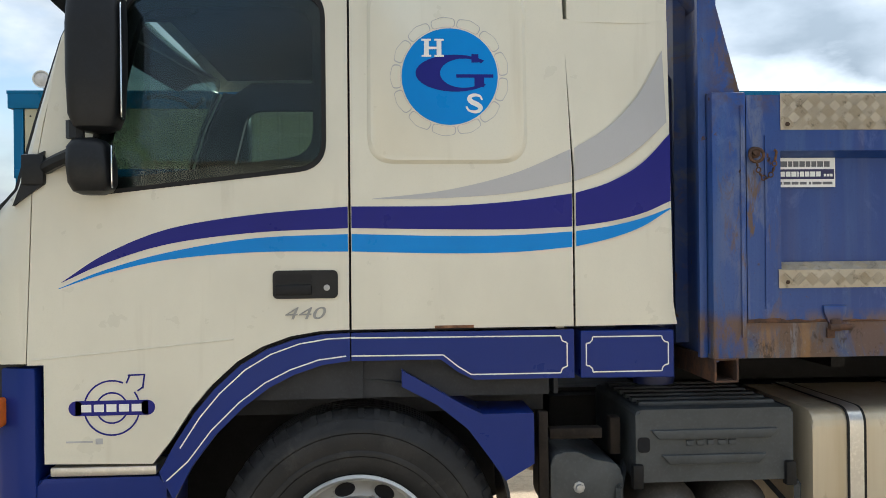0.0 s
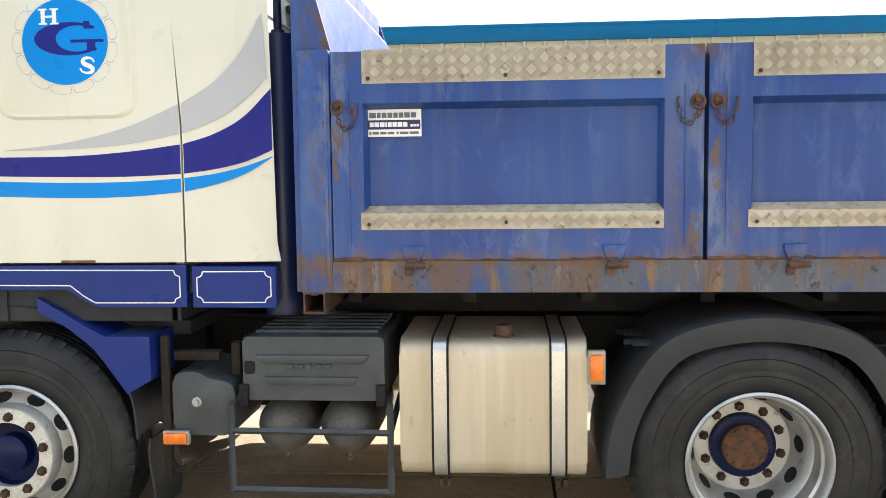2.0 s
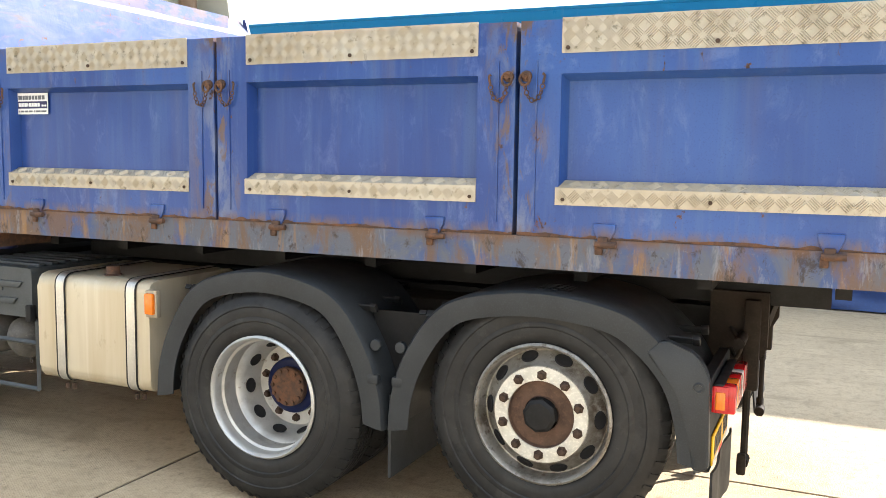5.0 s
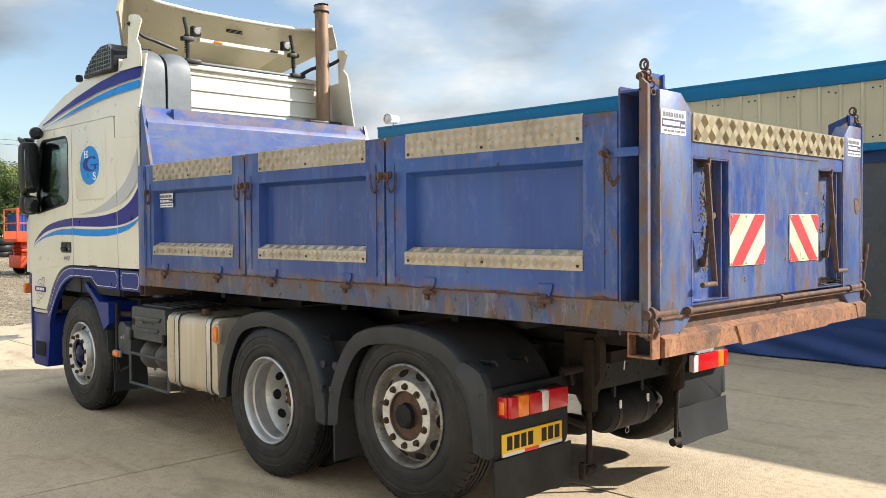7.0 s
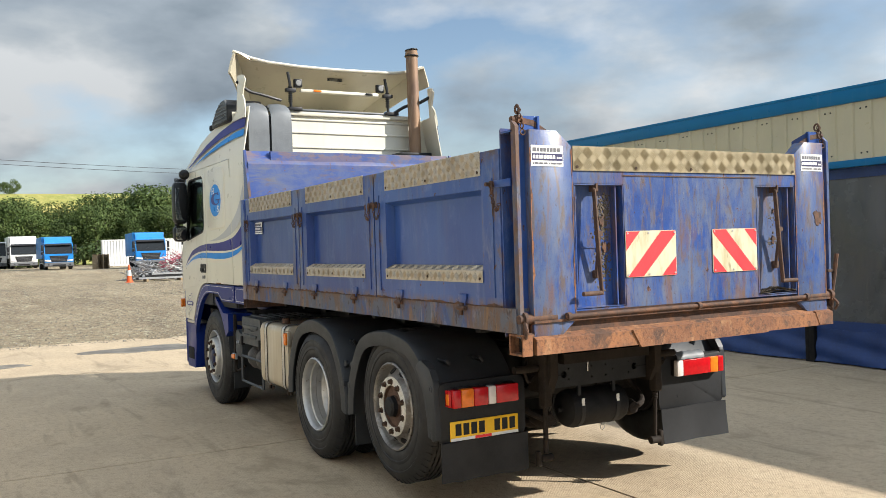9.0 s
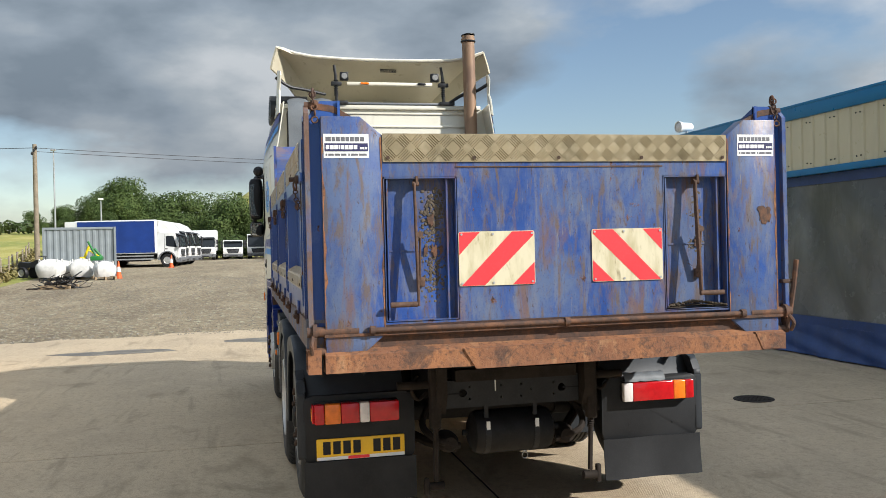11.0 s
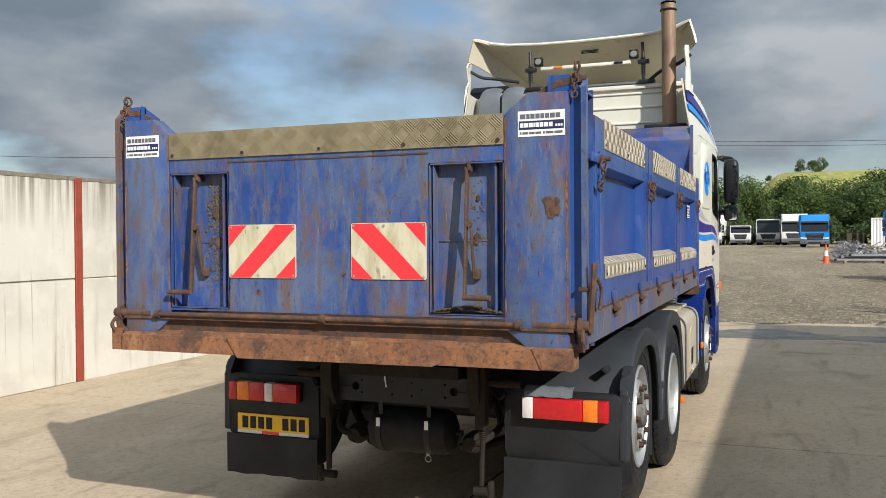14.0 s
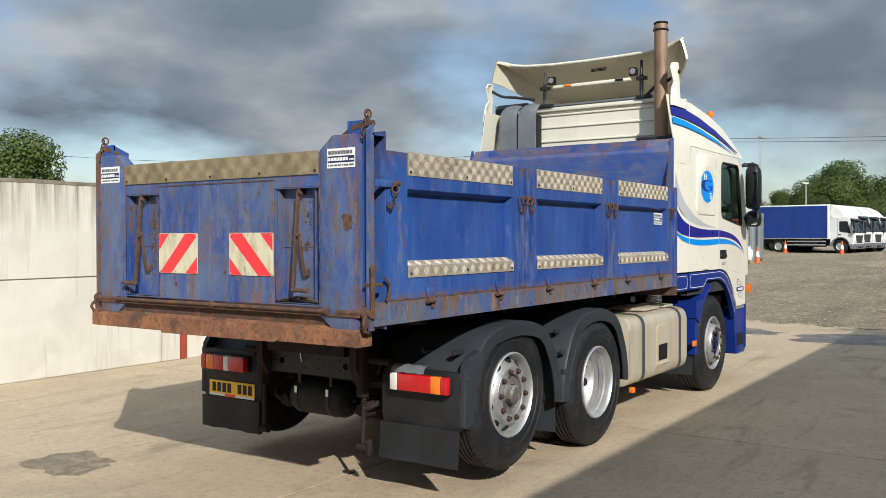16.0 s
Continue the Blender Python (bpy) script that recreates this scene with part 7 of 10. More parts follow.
def make_cab():
    # inner floor, back wall, firewall
    bm = B()
    box(bm, (-7.3, -0.95, 1.0), (-5.4, 0.95, 1.06))
    box(bm, (-7.42, -1.2, 1.06), (-7.30, 1.2, 1.62))
    cab = part("cab_floor", bm, M_INTERIOR, truck, "dark cab floor and bulkhead", smooth=False)
    for s in (-1, 1):
        y0, y1 = s * CAB_Y, s * (CAB_Y - 0.045)
        # door
        g = 0.004
        low = [(-7.205, 0.90), (-6.835, 0.893)] + [(x - 0.012, z + 0.012) for x, z in ARCH_OUT[1:]]
        outer = [(-7.262, 1.245), (-7.205, 1.245)] + low + [(-6.1405 - g, 1.352), (-6.138 - g, 2.64), (-6.85, 2.64), (-7.02, 2.53), (-7.14, 2.36), (-7.235, 1.88)]
        bm = B()
        holed(bm, outer, [[(x, z) for x, z in rounded([(-7.075, 1.832), (-6.222, 1.928), (-6.222, 2.558), (-6.905, 2.558)], 0.1, 6)]], "y", y0, y1)
        door = part("door", bm, M_CREAM, truck, "cream cab door with navy and blue stripes", smooth=False)
        bm = B()
        holed(bm, rounded([(-7.078, 1.828), (-6.219, 1.924), (-6.219, 2.561), (-6.907, 2.561)], 0.1, 6), [cab_window()], "y", y0 + s * 0.002, y1)
        part("window_seal", bm, M_BLACK_SEAL, door, smooth=False)
        bm = B()
        prism(bm, cab_window(), "y", y0 - s * 0.016, y0 - s * 0.02)
        gl = part("window_glass", bm, M_GLASS, door, "green tinted side window", smooth=False)
        gl.visible_shadow = False
        # dark inner trim of the door
        bm = B()
        holed(bm, [(-7.2, 1.1), (-6.1, 1.1), (-6.1, 2.68), (-6.85, 2.68), (-7.02, 2.56), (-7.14, 2.36), (-7.2, 1.88)],
              [rounded([(-7.03, 1.89), (-6.27, 1.98), (-6.27, 2.51), (-6.87, 2.51)], 0.09, 6)], "y", y1 - s * 0.002, y1 - s * 0.06)
        part("door_trim", bm, M_INTERIOR, door, "dark inner door trim", smooth=False)
        # crease and lower skirt
        bm = B()
        tube(bm, [(-7.25, y0 - s * 0.001, 1.262), (-6.9, y0 - s * 0.001, 1.293), (-6.55, y0 - s * 0.001, 1.325)], 0.004, 6)
        part("crease", bm, M_CREAM, door)
        # handle
        bm = B()
        prism(bm, rounded([(-6.412, 1.465), (-6.183, 1.465), (-6.183, 1.565), (-6.412, 1.565)], 0.02), "y", y0 + s * 0.006, y0 - s * 0.01)
        h = part("door_handle", bm, M_MIRROR_CASE, door, "black recessed door handle")
        bm = B()
        box(bm, (-6.403, min(y0 + s * 0.004, y0 + s * 0.018), 1.478), (-6.275, max(y0 + s * 0.004, y0 + s * 0.018), 1.515), 0.006)
        box(bm, (-6.403, min(y0 + s * 0.005, y0 + s * 0.007), 1.522), (-6.275, max(y0 + s * 0.005, y0 + s * 0.007), 1.552))
        part("grip", bm, M_BLACK_SEAL, h)
        bm = B()
        lathe(bm, [(0.011, 0), (0.011, 0.003), (0.006, 0.004), (0, 0.002)], 16, along((-6.222, y0 + s * 0.006, 1.503), (-6.222, y0 + s, 1.503)))
        part("lock", bm, M_STEEL, h)
        # rear quarter panel with its raised pressing
        bm = B()
        prism(bm, [(-6.136, 1.352), (-5.338, 1.352), (-5.338, 1.9), (-5.375, 2.64), (-6.134, 2.64)], "y", y0, y1)
        q = part("quarter_panel", bm, M_CREAM, truck, "cream cab quarter panel", smooth=False)
        bm = B()
        pr = rounded([(-6.075, 1.94), (-5.50, 1.94), (-5.505, 2.60), (-6.07, 2.60)], 0.1, 6)
        cx, cz = -5.79, 2.27
        a = [bm.verts.new((x, y0 + s * 0.0005, z)) for x, z in pr]
        b = [bm.verts.new((cx + (x - cx) * 0.955, y0 + s * 0.012, cz + (z - cz) * 0.96)) for x, z in pr]
        for i in range(len(a)):
            bm.faces.new((a[i], a[(i + 1) % len(a)], b[(i + 1) % len(a)], b[i]))
        bm.faces.new(b)
        part("pressing", bm, M_CREAM, q)
        bm = B()
        box(bm, (-5.84, min(y0, y0 + s * 0.003), 1.352), (-5.70, max(y0, y0 + s * 0.003), 1.362))
        part("rust_spot", bm, M_RUST, q, smooth=False)
        # side deflector behind the seam
        bm = B()
        rows = []
        for k in range(15):
            z = 1.352 + (2.46 - 1.352) * k / 14
            xr = -4.962 - 0.016 * (k / 14) + (0.012 if k == 0 else 0)
            xs_ = -5.330 - 0.038 * max(0, (z - 1.9) / 0.56)
            rows.append([(xs_, y0, z), (xs_ + 0.1, y0 - s * 0.003, z), ((xs_ + xr) / 2, y0 - s * 0.012, z), (xr - 0.02, y0 - s * 0.016, z), (xr, y0 - s * 0.022, z)])
        sheet(bm, rows, 0.012)
        dfl = part("side_deflector", bm, M_CREAM, truck, "cream air deflector behind the cab")
        # upper deflector fin
        bm = B()
        rows = []
        prof = [(3.02, -4.995), (3.1, -5.0), (3.2, -5.03), (3.26, -5.09), (3.32, -5.06), (3.40, -5.02), (3.45, -5.06), (3.47, -5.14)]
        for z, xr in prof:
            yy = s * (CAB_Y - 0.01 - 0.055 * max(0, (z - 2.5)))
            rows.append([(-5.37 if z < 3.05 else -5.2, yy, z), (-5.2 if z < 3.05 else -5.15, yy, z), (xr - 0.03, yy - s * 0.005, z), (xr, yy - s * 0.02, z)])
        sheet(bm, rows, 0.014)
        part("upper_fin", bm, M_CREAM, truck, "cream upper side fin")
        # blue sill trim and wheel-arch lip
        bm = B()
        yt0, yt1 = s * (CAB_Y - 0.004), s * (CAB_Y - 0.05)
        prism(bm, ARCH_OUT + ARCH_IN[::-1], "y", yt0, yt1)
        trim = part("arch_trim", bm, M_TRIM_BLUE, truck, "deep blue arch trim with white coachlines", smooth=False)
        bm = B()
        prism(bm, [(-6.138, 1.34), (-5.336, 1.34), (-5.336, 1.165), (-5.70, 1.165), (-5.76, 1.195), (-5.82, 1.24), (-6.138, 1.24)], "y", yt0, yt1)
        trim2 = part("sill_trim", bm, M_TRIM_BLUE, truck, "deep blue sill trim with white coachlines", smooth=False)
        bm = B()
        prism(bm, [(-5.312, 1.335), (-4.968, 1.332), (-4.968, 1.16), (-5.312, 1.163)], "y", yt0, s * (CAB_Y - 0.25), bev=0.004)
        trim3 = part("sill_trim", bm, M_TRIM_BLUE, truck, "deep blue rear sill trim", smooth=False)

        def coachline(owner, pts, closed=False):
            b2 = B()
            pts = pts + ([pts[0], pts[1]] if closed else [])
            for (xa, za), (xb, zb) in zip(pts, pts[1:]):
                d = Vector((xb - xa, zb - za))
                if d.length < 1e-5:
                    continue
                nrm = Vector((-d.y, d.x)).normalized() * 0.0024
                vs = [b2.verts.new((x, yt0 + s * 0.0015, z)) for x, z in ((xa + nrm.x, za + nrm.y), (xb + nrm.x, zb + nrm.y), (xb - nrm.x, zb - nrm.y), (xa - nrm.x, za - nrm.y))]
                b2.faces.new(vs)
            part("coachline", b2, M_WHITE, owner, smooth=False)
        coachline(trim, [(x + 0.018, z - 0.016) for x, z in ARCH_OUT[1:]])
        coachline(trim, [(-6.79, 0.83)] + [(x - 0.014, z + 0.018) for x, z in ARCH_IN[1:]])
        notch = lambda x0, z0, x1, z1, r: [(x0 + r, z0), (x1 - r, z0), (x1 - r * 0.9, z0 + r * 0.5), (x1 - r * 0.5, z0 + r * 0.9), (x1, z0 + r), (x1, z1 - r), (x1 - r * 0.5, z1 - r * 0.9), (x1 - r * 0.9, z1 - r * 0.5), (x1 - r, z1),
                                          (x0 + r, z1), (x0 + r * 0.9, z1 - r * 0.5), (x0 + r * 0.5, z1 - r * 0.9), (x0, z1 - r), (x0, z0 + r), (x0 + r * 0.5, z0 + r * 0.9), (x0 + r * 0.9, z0 + r * 0.5), (x0 + r, z0)]
        coachline(trim3, notch(-5.292, 1.185, -4.99, 1.312, 0.024))
        coachline(trim2, [(-6.138, 1.258), (-5.81, 1.256), (-5.76, 1.215), (-5.71, 1.184), (-5.386, 1.184), (-5.38, 1.2), (-5.362, 1.208), (-5.362, 1.292), (-5.38, 1.3), (-5.386, 1.318), (-6.138, 1.322)])

        # stripes: strips between two lines, laid on the panels
        def stripe(owner, top, bot, mat, h=0.002):
            b2 = B()
            n = 14
            tp = [tuple(p)[:2] for p in curved([(x, z, 0) for x, z in top], n)]
            bt = [tuple(p)[:2] for p in curved([(x, z, 0) for x, z in bot], n)]
            sheet(b2, [[(x, y0 + s * h, z) for x, z in tp], [(x, y0 + s * h, z) for x, z in bt]], 0.0)
            part("stripe", b2, mat, owner, smooth=False)
        stripe(door, [(-7.142, 1.532), (-6.99, 1.63), (-6.772, 1.716), (-6.476, 1.764), (-6.146, 1.790)], [(-7.142, 1.531), (-6.99, 1.598), (-6.772, 1.663), (-6.476, 1.70), (-6.146, 1.713)], M_NAVY)
        stripe(door, [(-7.152, 1.511), (-6.99, 1.575), (-6.773, 1.634), (-6.476, 1.68), (-6.146, 1.692)], [(-7.152, 1.509), (-6.99, 1.562), (-6.773, 1.608), (-6.476, 1.631), (-6.146, 1.63)], M_SKY)
        stripe(q, [(-6.133, 1.790), (-5.8, 1.79), (-5.55, 1.805), (-5.34, 1.831)], [(-6.133, 1.713), (-5.8, 1.706), (-5.55, 1.704), (-5.34, 1.712)], M_NAVY)
        stripe(q, [(-6.133, 1.692), (-5.8, 1.682), (-5.55, 1.683), (-5.34, 1.694)], [(-6.133, 1.63), (-5.8, 1.62), (-5.55, 1.622), (-5.34, 1.638)], M_SKY)
        stripe(q, [(-6.06, 1.817), (-5.8, 1.845), (-5.55, 1.905), (-5.342, 1.992)], [(-6.06, 1.815), (-5.8, 1.818), (-5.55, 1.835), (-5.342, 1.873)], M_GREY_STRIPE)

        def stripe3(top, bot, mat):
            """On the deflector, which bends inwards to its rear edge."""
            b2 = B()
            off = lambda x: CAB_Y - 0.018 * max(0, (x + 5.33) / 0.37) ** 1.5 + 0.003
            tp = [tuple(p)[:2] for p in curved([(x, z, 0) for x, z in top], 8)]
            bt = [tuple(p)[:2] for p in curved([(x, z, 0) for x, z in bot], 8)]
            sheet(b2, [[(x, s * off(x), z) for x, z in tp], [(x, s * off(x), z) for x, z in bt]], 0.0)
            part("stripe", b2, mat, dfl, smooth=False)
        stripe3([(-5.326, 1.833), (-5.2, 1.872), (-5.08, 1.94), (-4.972, 2.05)], [(-5.326, 1.713), (-5.2, 1.73), (-5.08, 1.758), (-4.972, 1.803)], M_NAVY)
        stripe3([(-5.326, 1.695), (-5.2, 1.712), (-5.08, 1.74), (-4.972, 1.778)], [(-5.326, 1.64), (-5.2, 1.668), (-5.08, 1.71), (-4.972, 1.774)], M_SKY)
        stripe3([(-5.33, 1.995), (-5.2, 2.075), (-5.09, 2.19), (-5.0, 2.35)], [(-5.33, 1.875), (-5.2, 1.925), (-5.09, 1.995), (-4.985, 2.09)], M_GREY_STRIPE)

        # round badge: a ring of stones about a blue disc with a navy curl
        yb = y0 + s * 0.0125
        bm = B()
        lathe(bm, [(0.172, -0.001), (0.172, 0.001), (0, 0.001)], 56, along((-5.778, yb, 2.25), (-5.778, yb + s, 2.25)))
        badge = part("badge", bm, M_SKY, q, "round blue company badge in a ring of stones")
        bm = B()
        for i in range(13):
            a0, a1 = 2 * math.pi * i / 13 + 0.006, 2 * math.pi * (i + 1) / 13 - 0.006
            pts = [(r, a) for r, a in [(0.177, a0), (0.177, (a0 + a1) / 2), (0.177, a1), (0.208, a1 - 0.02), (0.215, (a0 + a1) / 2), (0.208, a0 + 0.02)]]
            loop = rounded([(-5.778 + r * math.cos(a), 2.25 + r * math.sin(a)) for r, a in pts], 0.012, 3)
            c = (sum(p[0] for p in loop) / len(loop), sum(p[1] for p in loop) / len(loop))
            inner = [(c[0] + (x - c[0]) * 0.93, c[1] + (z - c[1]) * 0.90) for x, z in loop]
            va = [bm.verts.new((x, yb + s * 0.0008, z)) for x, z in loop]
            vb = [bm.verts.new((x, yb + s * 0.0008, z)) for x, z in inner]
            for j in range(len(va)):
                bm.faces.new((va[j], va[(j + 1) % len(va)], vb[(j + 1) % len(va)], vb[j]))
        part_each("stone_outline", bm, M_GREY_STRIPE, badge, smooth=False)
        bm = B()
        arc = [(-5.778 + s * -0.02 + 0.145 * math.cos(t) * 0.98, 2.262 + 0.066 * math.sin(t)) for t in np.linspace(0.75, 5.6, 30)]
        arc_in = [(-5.778 + s * -0.02 + 0.03 + (0.085) * math.cos(t), 2.262 + 0.052 * math.sin(t)) for t in np.linspace(0.75, 5.6, 30)]
        flip = lambda p: p if s < 0 else (-5.778 * 2 - p[0], p[1])
        sheet(bm, [[(flip(p)[0], yb + s * 0.002, flip(p)[1]) for p in arc], [(flip(p)[0], yb + s * 0.002, flip(p)[1]) for p in arc_in]])
        for u0, v0, u1, v1 in ((-5.755, 2.246, -5.622, 2.258), (-5.69, 2.212, -5.655, 2.25), (-5.70, 2.30, -5.675, 2.33)):
            bm.faces.new([bm.verts.new((flip(p)[0], yb + s * 0.0022, flip(p)[1])) for p in ((u0, v0), (u1, v0), (u1, v1), (u0, v1))])
        part("badge_curl", bm, M_NAVY, badge, smooth=False)
        bm = B()
        for u0, v0, u1, v1 in ((-0.031, -0.025, -0.014, 0.025), (0.014, -0.025, 0.031, 0.025), (-0.014, -0.005, 0.014, 0.004), (-0.040, 0.025, -0.006, 0.032), (0.006, 0.025, 0.040, 0.032), (-0.040, -0.032, -0.006, -0.025), (0.006, -0.032, 0.040, -0.025)):
            px = [(-5.838 + u0, 2.352 + v0), (-5.838 + u1, 2.352 + v0), (-5.838 + u1, 2.352 + v1), (-5.838 + u0, 2.352 + v1)]
            bm.faces.new([bm.verts.new((flip(p)[0], yb + s * 0.0025, flip(p)[1])) for p in px])
        mid = curved([(u, v, 0) for u, v in ((0.026, 0.012), (0.021, 0.024), (0.006, 0.030), (-0.012, 0.027), (-0.019, 0.016), (-0.010, 0.005), (0.010, -0.004), (0.021, -0.015), (0.014, -0.027), (-0.003, -0.030), (-0.022, -0.024), (-0.030, -0.010))], 4)
        edge = [[], []]
        for i, p in enumerate(mid):
            q0, q1 = Vector(mid[max(0, i - 1)]), Vector(mid[min(len(mid) - 1, i + 1)])
            d = (q1 - q0).normalized()
            f = i / (len(mid) - 1)
            w = 0.0035 + 0.0055 * math.sin(math.pi * f) ** 2
            for k in (0, 1):
                c = Vector(p) + Vector((-d.y, d.x, 0)) * w * (1 - 2 * k)
                c = flip((-5.69 + c.x, 2.154 + c.y))
                edge[k].append((c[0], yb + s * 0.0025, c[1]))
        sheet(bm, edge)
        part_each("badge_mark", bm, M_WHITE, badge, smooth=False)
        # ring-and-arrow emblem on the door skirt
        bm = B()
        cx_, cz_ = -6.973, 1.092
        def annulus(r0, r1, t0, t1):
            sheet(bm, [[(cx_ + r * math.cos(t), y0 + s * 0.002, cz_ + r * math.sin(t)) for t in np.linspace(t0, t1, 40)] for r in (r0, r1)])
        annulus(0.092, 0.098, 1.15, 1.15 + 5.75)
        annulus(0.050, 0.056, 0, 2 * math.pi)
        box(bm, (cx_ - 0.125, min(y0, y0 + s * 0.003), cz_ - 0.026), (cx_ + 0.125, max(y0, y0 + s * 0.003), cz_ + 0.026))
        for sx in (-1, 1):
            lathe(bm, [(0.026, 0), (0.026, 0.003), (0, 0.003)], 20, along((cx_ + sx * 0.122, y0, cz_), (cx_ + sx * 0.122, y0 + s, cz_)))
        # arrow head, outlined
        for p in [((0.05, 0.085), (0.062, 0.113)), ((0.055, 0.113), (0.113, 0.115)), ((0.113, 0.117), (0.106, 0.066)), ((0.106, 0.07), (0.088, 0.058))]:
            (xa, za), (xb, zb) = p
            d = Vector((xb - xa, zb - za))
            nn = Vector((-d.y, d.x)).normalized() * 0.003
            sx = 1
            bm.faces.new([bm.verts.new((cx_ + u, y0 + s * 0.002, cz_ + v)) for u, v in ((xa + nn.x, za + nn.y), (xb + nn.x, zb + nn.y), (xb - nn.x, zb - nn.y), (xa - nn.x, za - nn.y))])
        em = part("emblem", bm, M_NAVY, door, "navy ring and arrow maker's emblem", smooth=False)
        bm = B()
        for i in range(5):
            x = cx_ - 0.104 + i * 0.043
            box(bm, (x, min(y0 + s * 0.003, y0 + s * 0.0042), cz_ - 0.013), (x + 0.034, max(y0 + s * 0.003, y0 + s * 0.0042), cz_ + 0.013))
        part_each("emblem_bar", bm, M_WHITE, em, smooth=False)
        bm = B()
        box(bm, (-7.13, min(y0, y0 + s * 0.002), 0.972), (-7.04, max(y0, y0 + s * 0.002), 0.978))
        box(bm, (-7.03, min(y0, y0 + s * 0.002), 0.966), (-7.005, max(y0, y0 + s * 0.002), 0.986))
        part("faded_script", bm, M_GREY_STRIPE, em, smooth=False)
        bm = B()
        box(bm, (-6.1, min(y1 - s * 0.012, y1 - s * 0.03), 1.1), (-5.42, max(y1 - s * 0.012, y1 - s * 0.03), 2.68))
        part("quarter_trim", bm, M_INTERIOR, q, smooth=False)
        # front corner, A-pillar
        bm = B()
        rows = []
        for k, (z, xf) in enumerate(((1.25, -7.50), (1.5, -7.495), (1.72, -7.48), (1.8, -7.37), (1.86, -7.315), (2.1, -7.245), (2.4, -7.15), (2.62, -7.05))):
            xa = float(np.interp(z, [1.25, 1.88, 2.36, 2.53, 2.62], [-7.266, -7.239, -7.144, -7.03, -6.92]))
            e = 0.22 if z < 1.75 else 0.09
            rows.append([(xa, y0, z), (xa + (xf - xa) * 0.35, y0 - s * 0.004, z), (xa + (xf - xa) * 0.7, y0 - s * e * 0.3, z), (xa + (xf - xa) * 0.92, y0 - s * e * 0.6, z), (xf, y0 - s * e, z)])
        sheet(bm, rows, 0.02)
        fc = part("front_corner", bm, M_CREAM, truck, "cream front corner pillar")
        bm = B()
        sheet(bm, [[(x + 0.035, y - s * 0.04, z) for x, y, z in row] for row in rows], 0.01)
        part("pillar_trim", bm, M_INTERIOR, fc)
        # black seal between pillar and windscreen
        bm = B()
        tube(bm, [(row[-1][0] - 0.004, row[-1][1] + s * 0.004, row[-1][2]) for row in rows[3:]], 0.014, 6)
        part("screen_seal", bm, M_BLACK_SEAL, fc)
        # blue lower corner, step and bumper end
        bm = B()
        prism(bm, [(-7.237, s * 1.245), (-7.30, s * 1.232), (-7.37, s * 1.20), (-7.44, s * 1.145), (-7.50, s * 1.06), (-7.53, s * 0.94), (-7.237, s * 0.94)], "z", 0.36, 1.235, bev=0.01)
        prism(bm, rounded([(-7.24, 0.32), (-6.86, 0.32), (-6.80, 0.62), (-6.79, 0.845), (-7.24, 0.845)], 0.03), "y", s * 1.235, s * 0.9, bev=0.012)
        bump = part("bumper_corner", bm, M_TRIM_BLUE, truck, "deep blue bumper corner and steps")
        bm = B()
        box(bm, (-7.19, min(s * 1.242, s * 1.1), 0.852), (-6.825, max(s * 1.242, s * 1.1), 0.885), 0.006)
        part("step_plate", bm, M_STRAP, bump, "worn aluminium door step")
        # dark block on the bumper paints the shade of a foot hole
        bm = B()
        box(bm, (-7.16, min(s * 1.237, s * 1.242), 0.42), (-6.9, max(s * 1.237, s * 1.242), 0.56), 0.004)
        part("foot_hole", bm, M_HOLE_SHADE, bump)
        bm = B()
        prism(bm, rounded([(-7.41, 1.03), (-7.35, 1.03), (-7.35, 1.13), (-7.41, 1.13)], 0.015), "y", s * 1.17, s * 1.265, bev=0.008)
        part("indicator", bm, M_LENS_AMBER, bump, "amber indicator lamp")
        # mirror head and arms; the far one stands a little further out
        dm = 0.0 if s < 0 else 0.065
        bm = B()
        shell(bm, s, [(2.045, -6.985, 0.045, 0.045), (2.058, -6.985, 0.070, 0.066), (2.10, -6.985, 0.086, 0.080), (2.24, -6.984, 0.093, 0.084), (2.40, -6.983, 0.094, 0.084), (2.50, -6.982, 0.088, 0.080), (2.535, -6.982, 0.066, 0.062), (2.545, -6.982, 0.04, 0.04)], 1.338 + dm)
        mir = part("mirror", bm, M_MIRROR_CASE, truck, "black door mirror head")
        def glass_plate(ya, yb, za, zb):
            b2 = B()
            prism(b2, rounded([(-(yb - ya) / 2, za), ((yb - ya) / 2, za), ((yb - ya) / 2, zb), (-(yb - ya) / 2, zb)], 0.03), "x", 0.0, 0.004)
            bmesh.ops.transform(b2, matrix=Matrix.Translation((-6.917 + 0.016, s * ((ya + yb) / 2 + dm), 0)) @ Matrix.Rotation(radians(-13 * s), 4, "Z"), verts=b2.verts[:])
            return b2
        bm = glass_plate(1.27, 1.41, 2.085, 2.475)
        part("mirror_glass", bm, M_MIRROR, mir)
        bm = B()
        shell(bm, s, [(1.832, -7.0, 0.035, 0.04), (1.842, -7.0, 0.058, 0.062), (1.87, -7.0, 0.072, 0.078), (1.93, -7.004, 0.074, 0.082), (1.99, -7.008, 0.068, 0.078), (2.015, -7.01, 0.05, 0.06), (2.022, -7.01, 0.03, 0.04)], 1.338 + dm)
        mir2 = part("wide_mirror", bm, M_MIRROR_CASE, truck, "black wide-angle mirror head")
        bm = glass_plate(1.27, 1.405, 1.852, 2.003)
        bmesh.ops.translate(bm, verts=bm.verts[:], vec=(-0.035, 0, 0))
        part("mirror_glass", bm, M_MIRROR, mir2)
        bm = B()
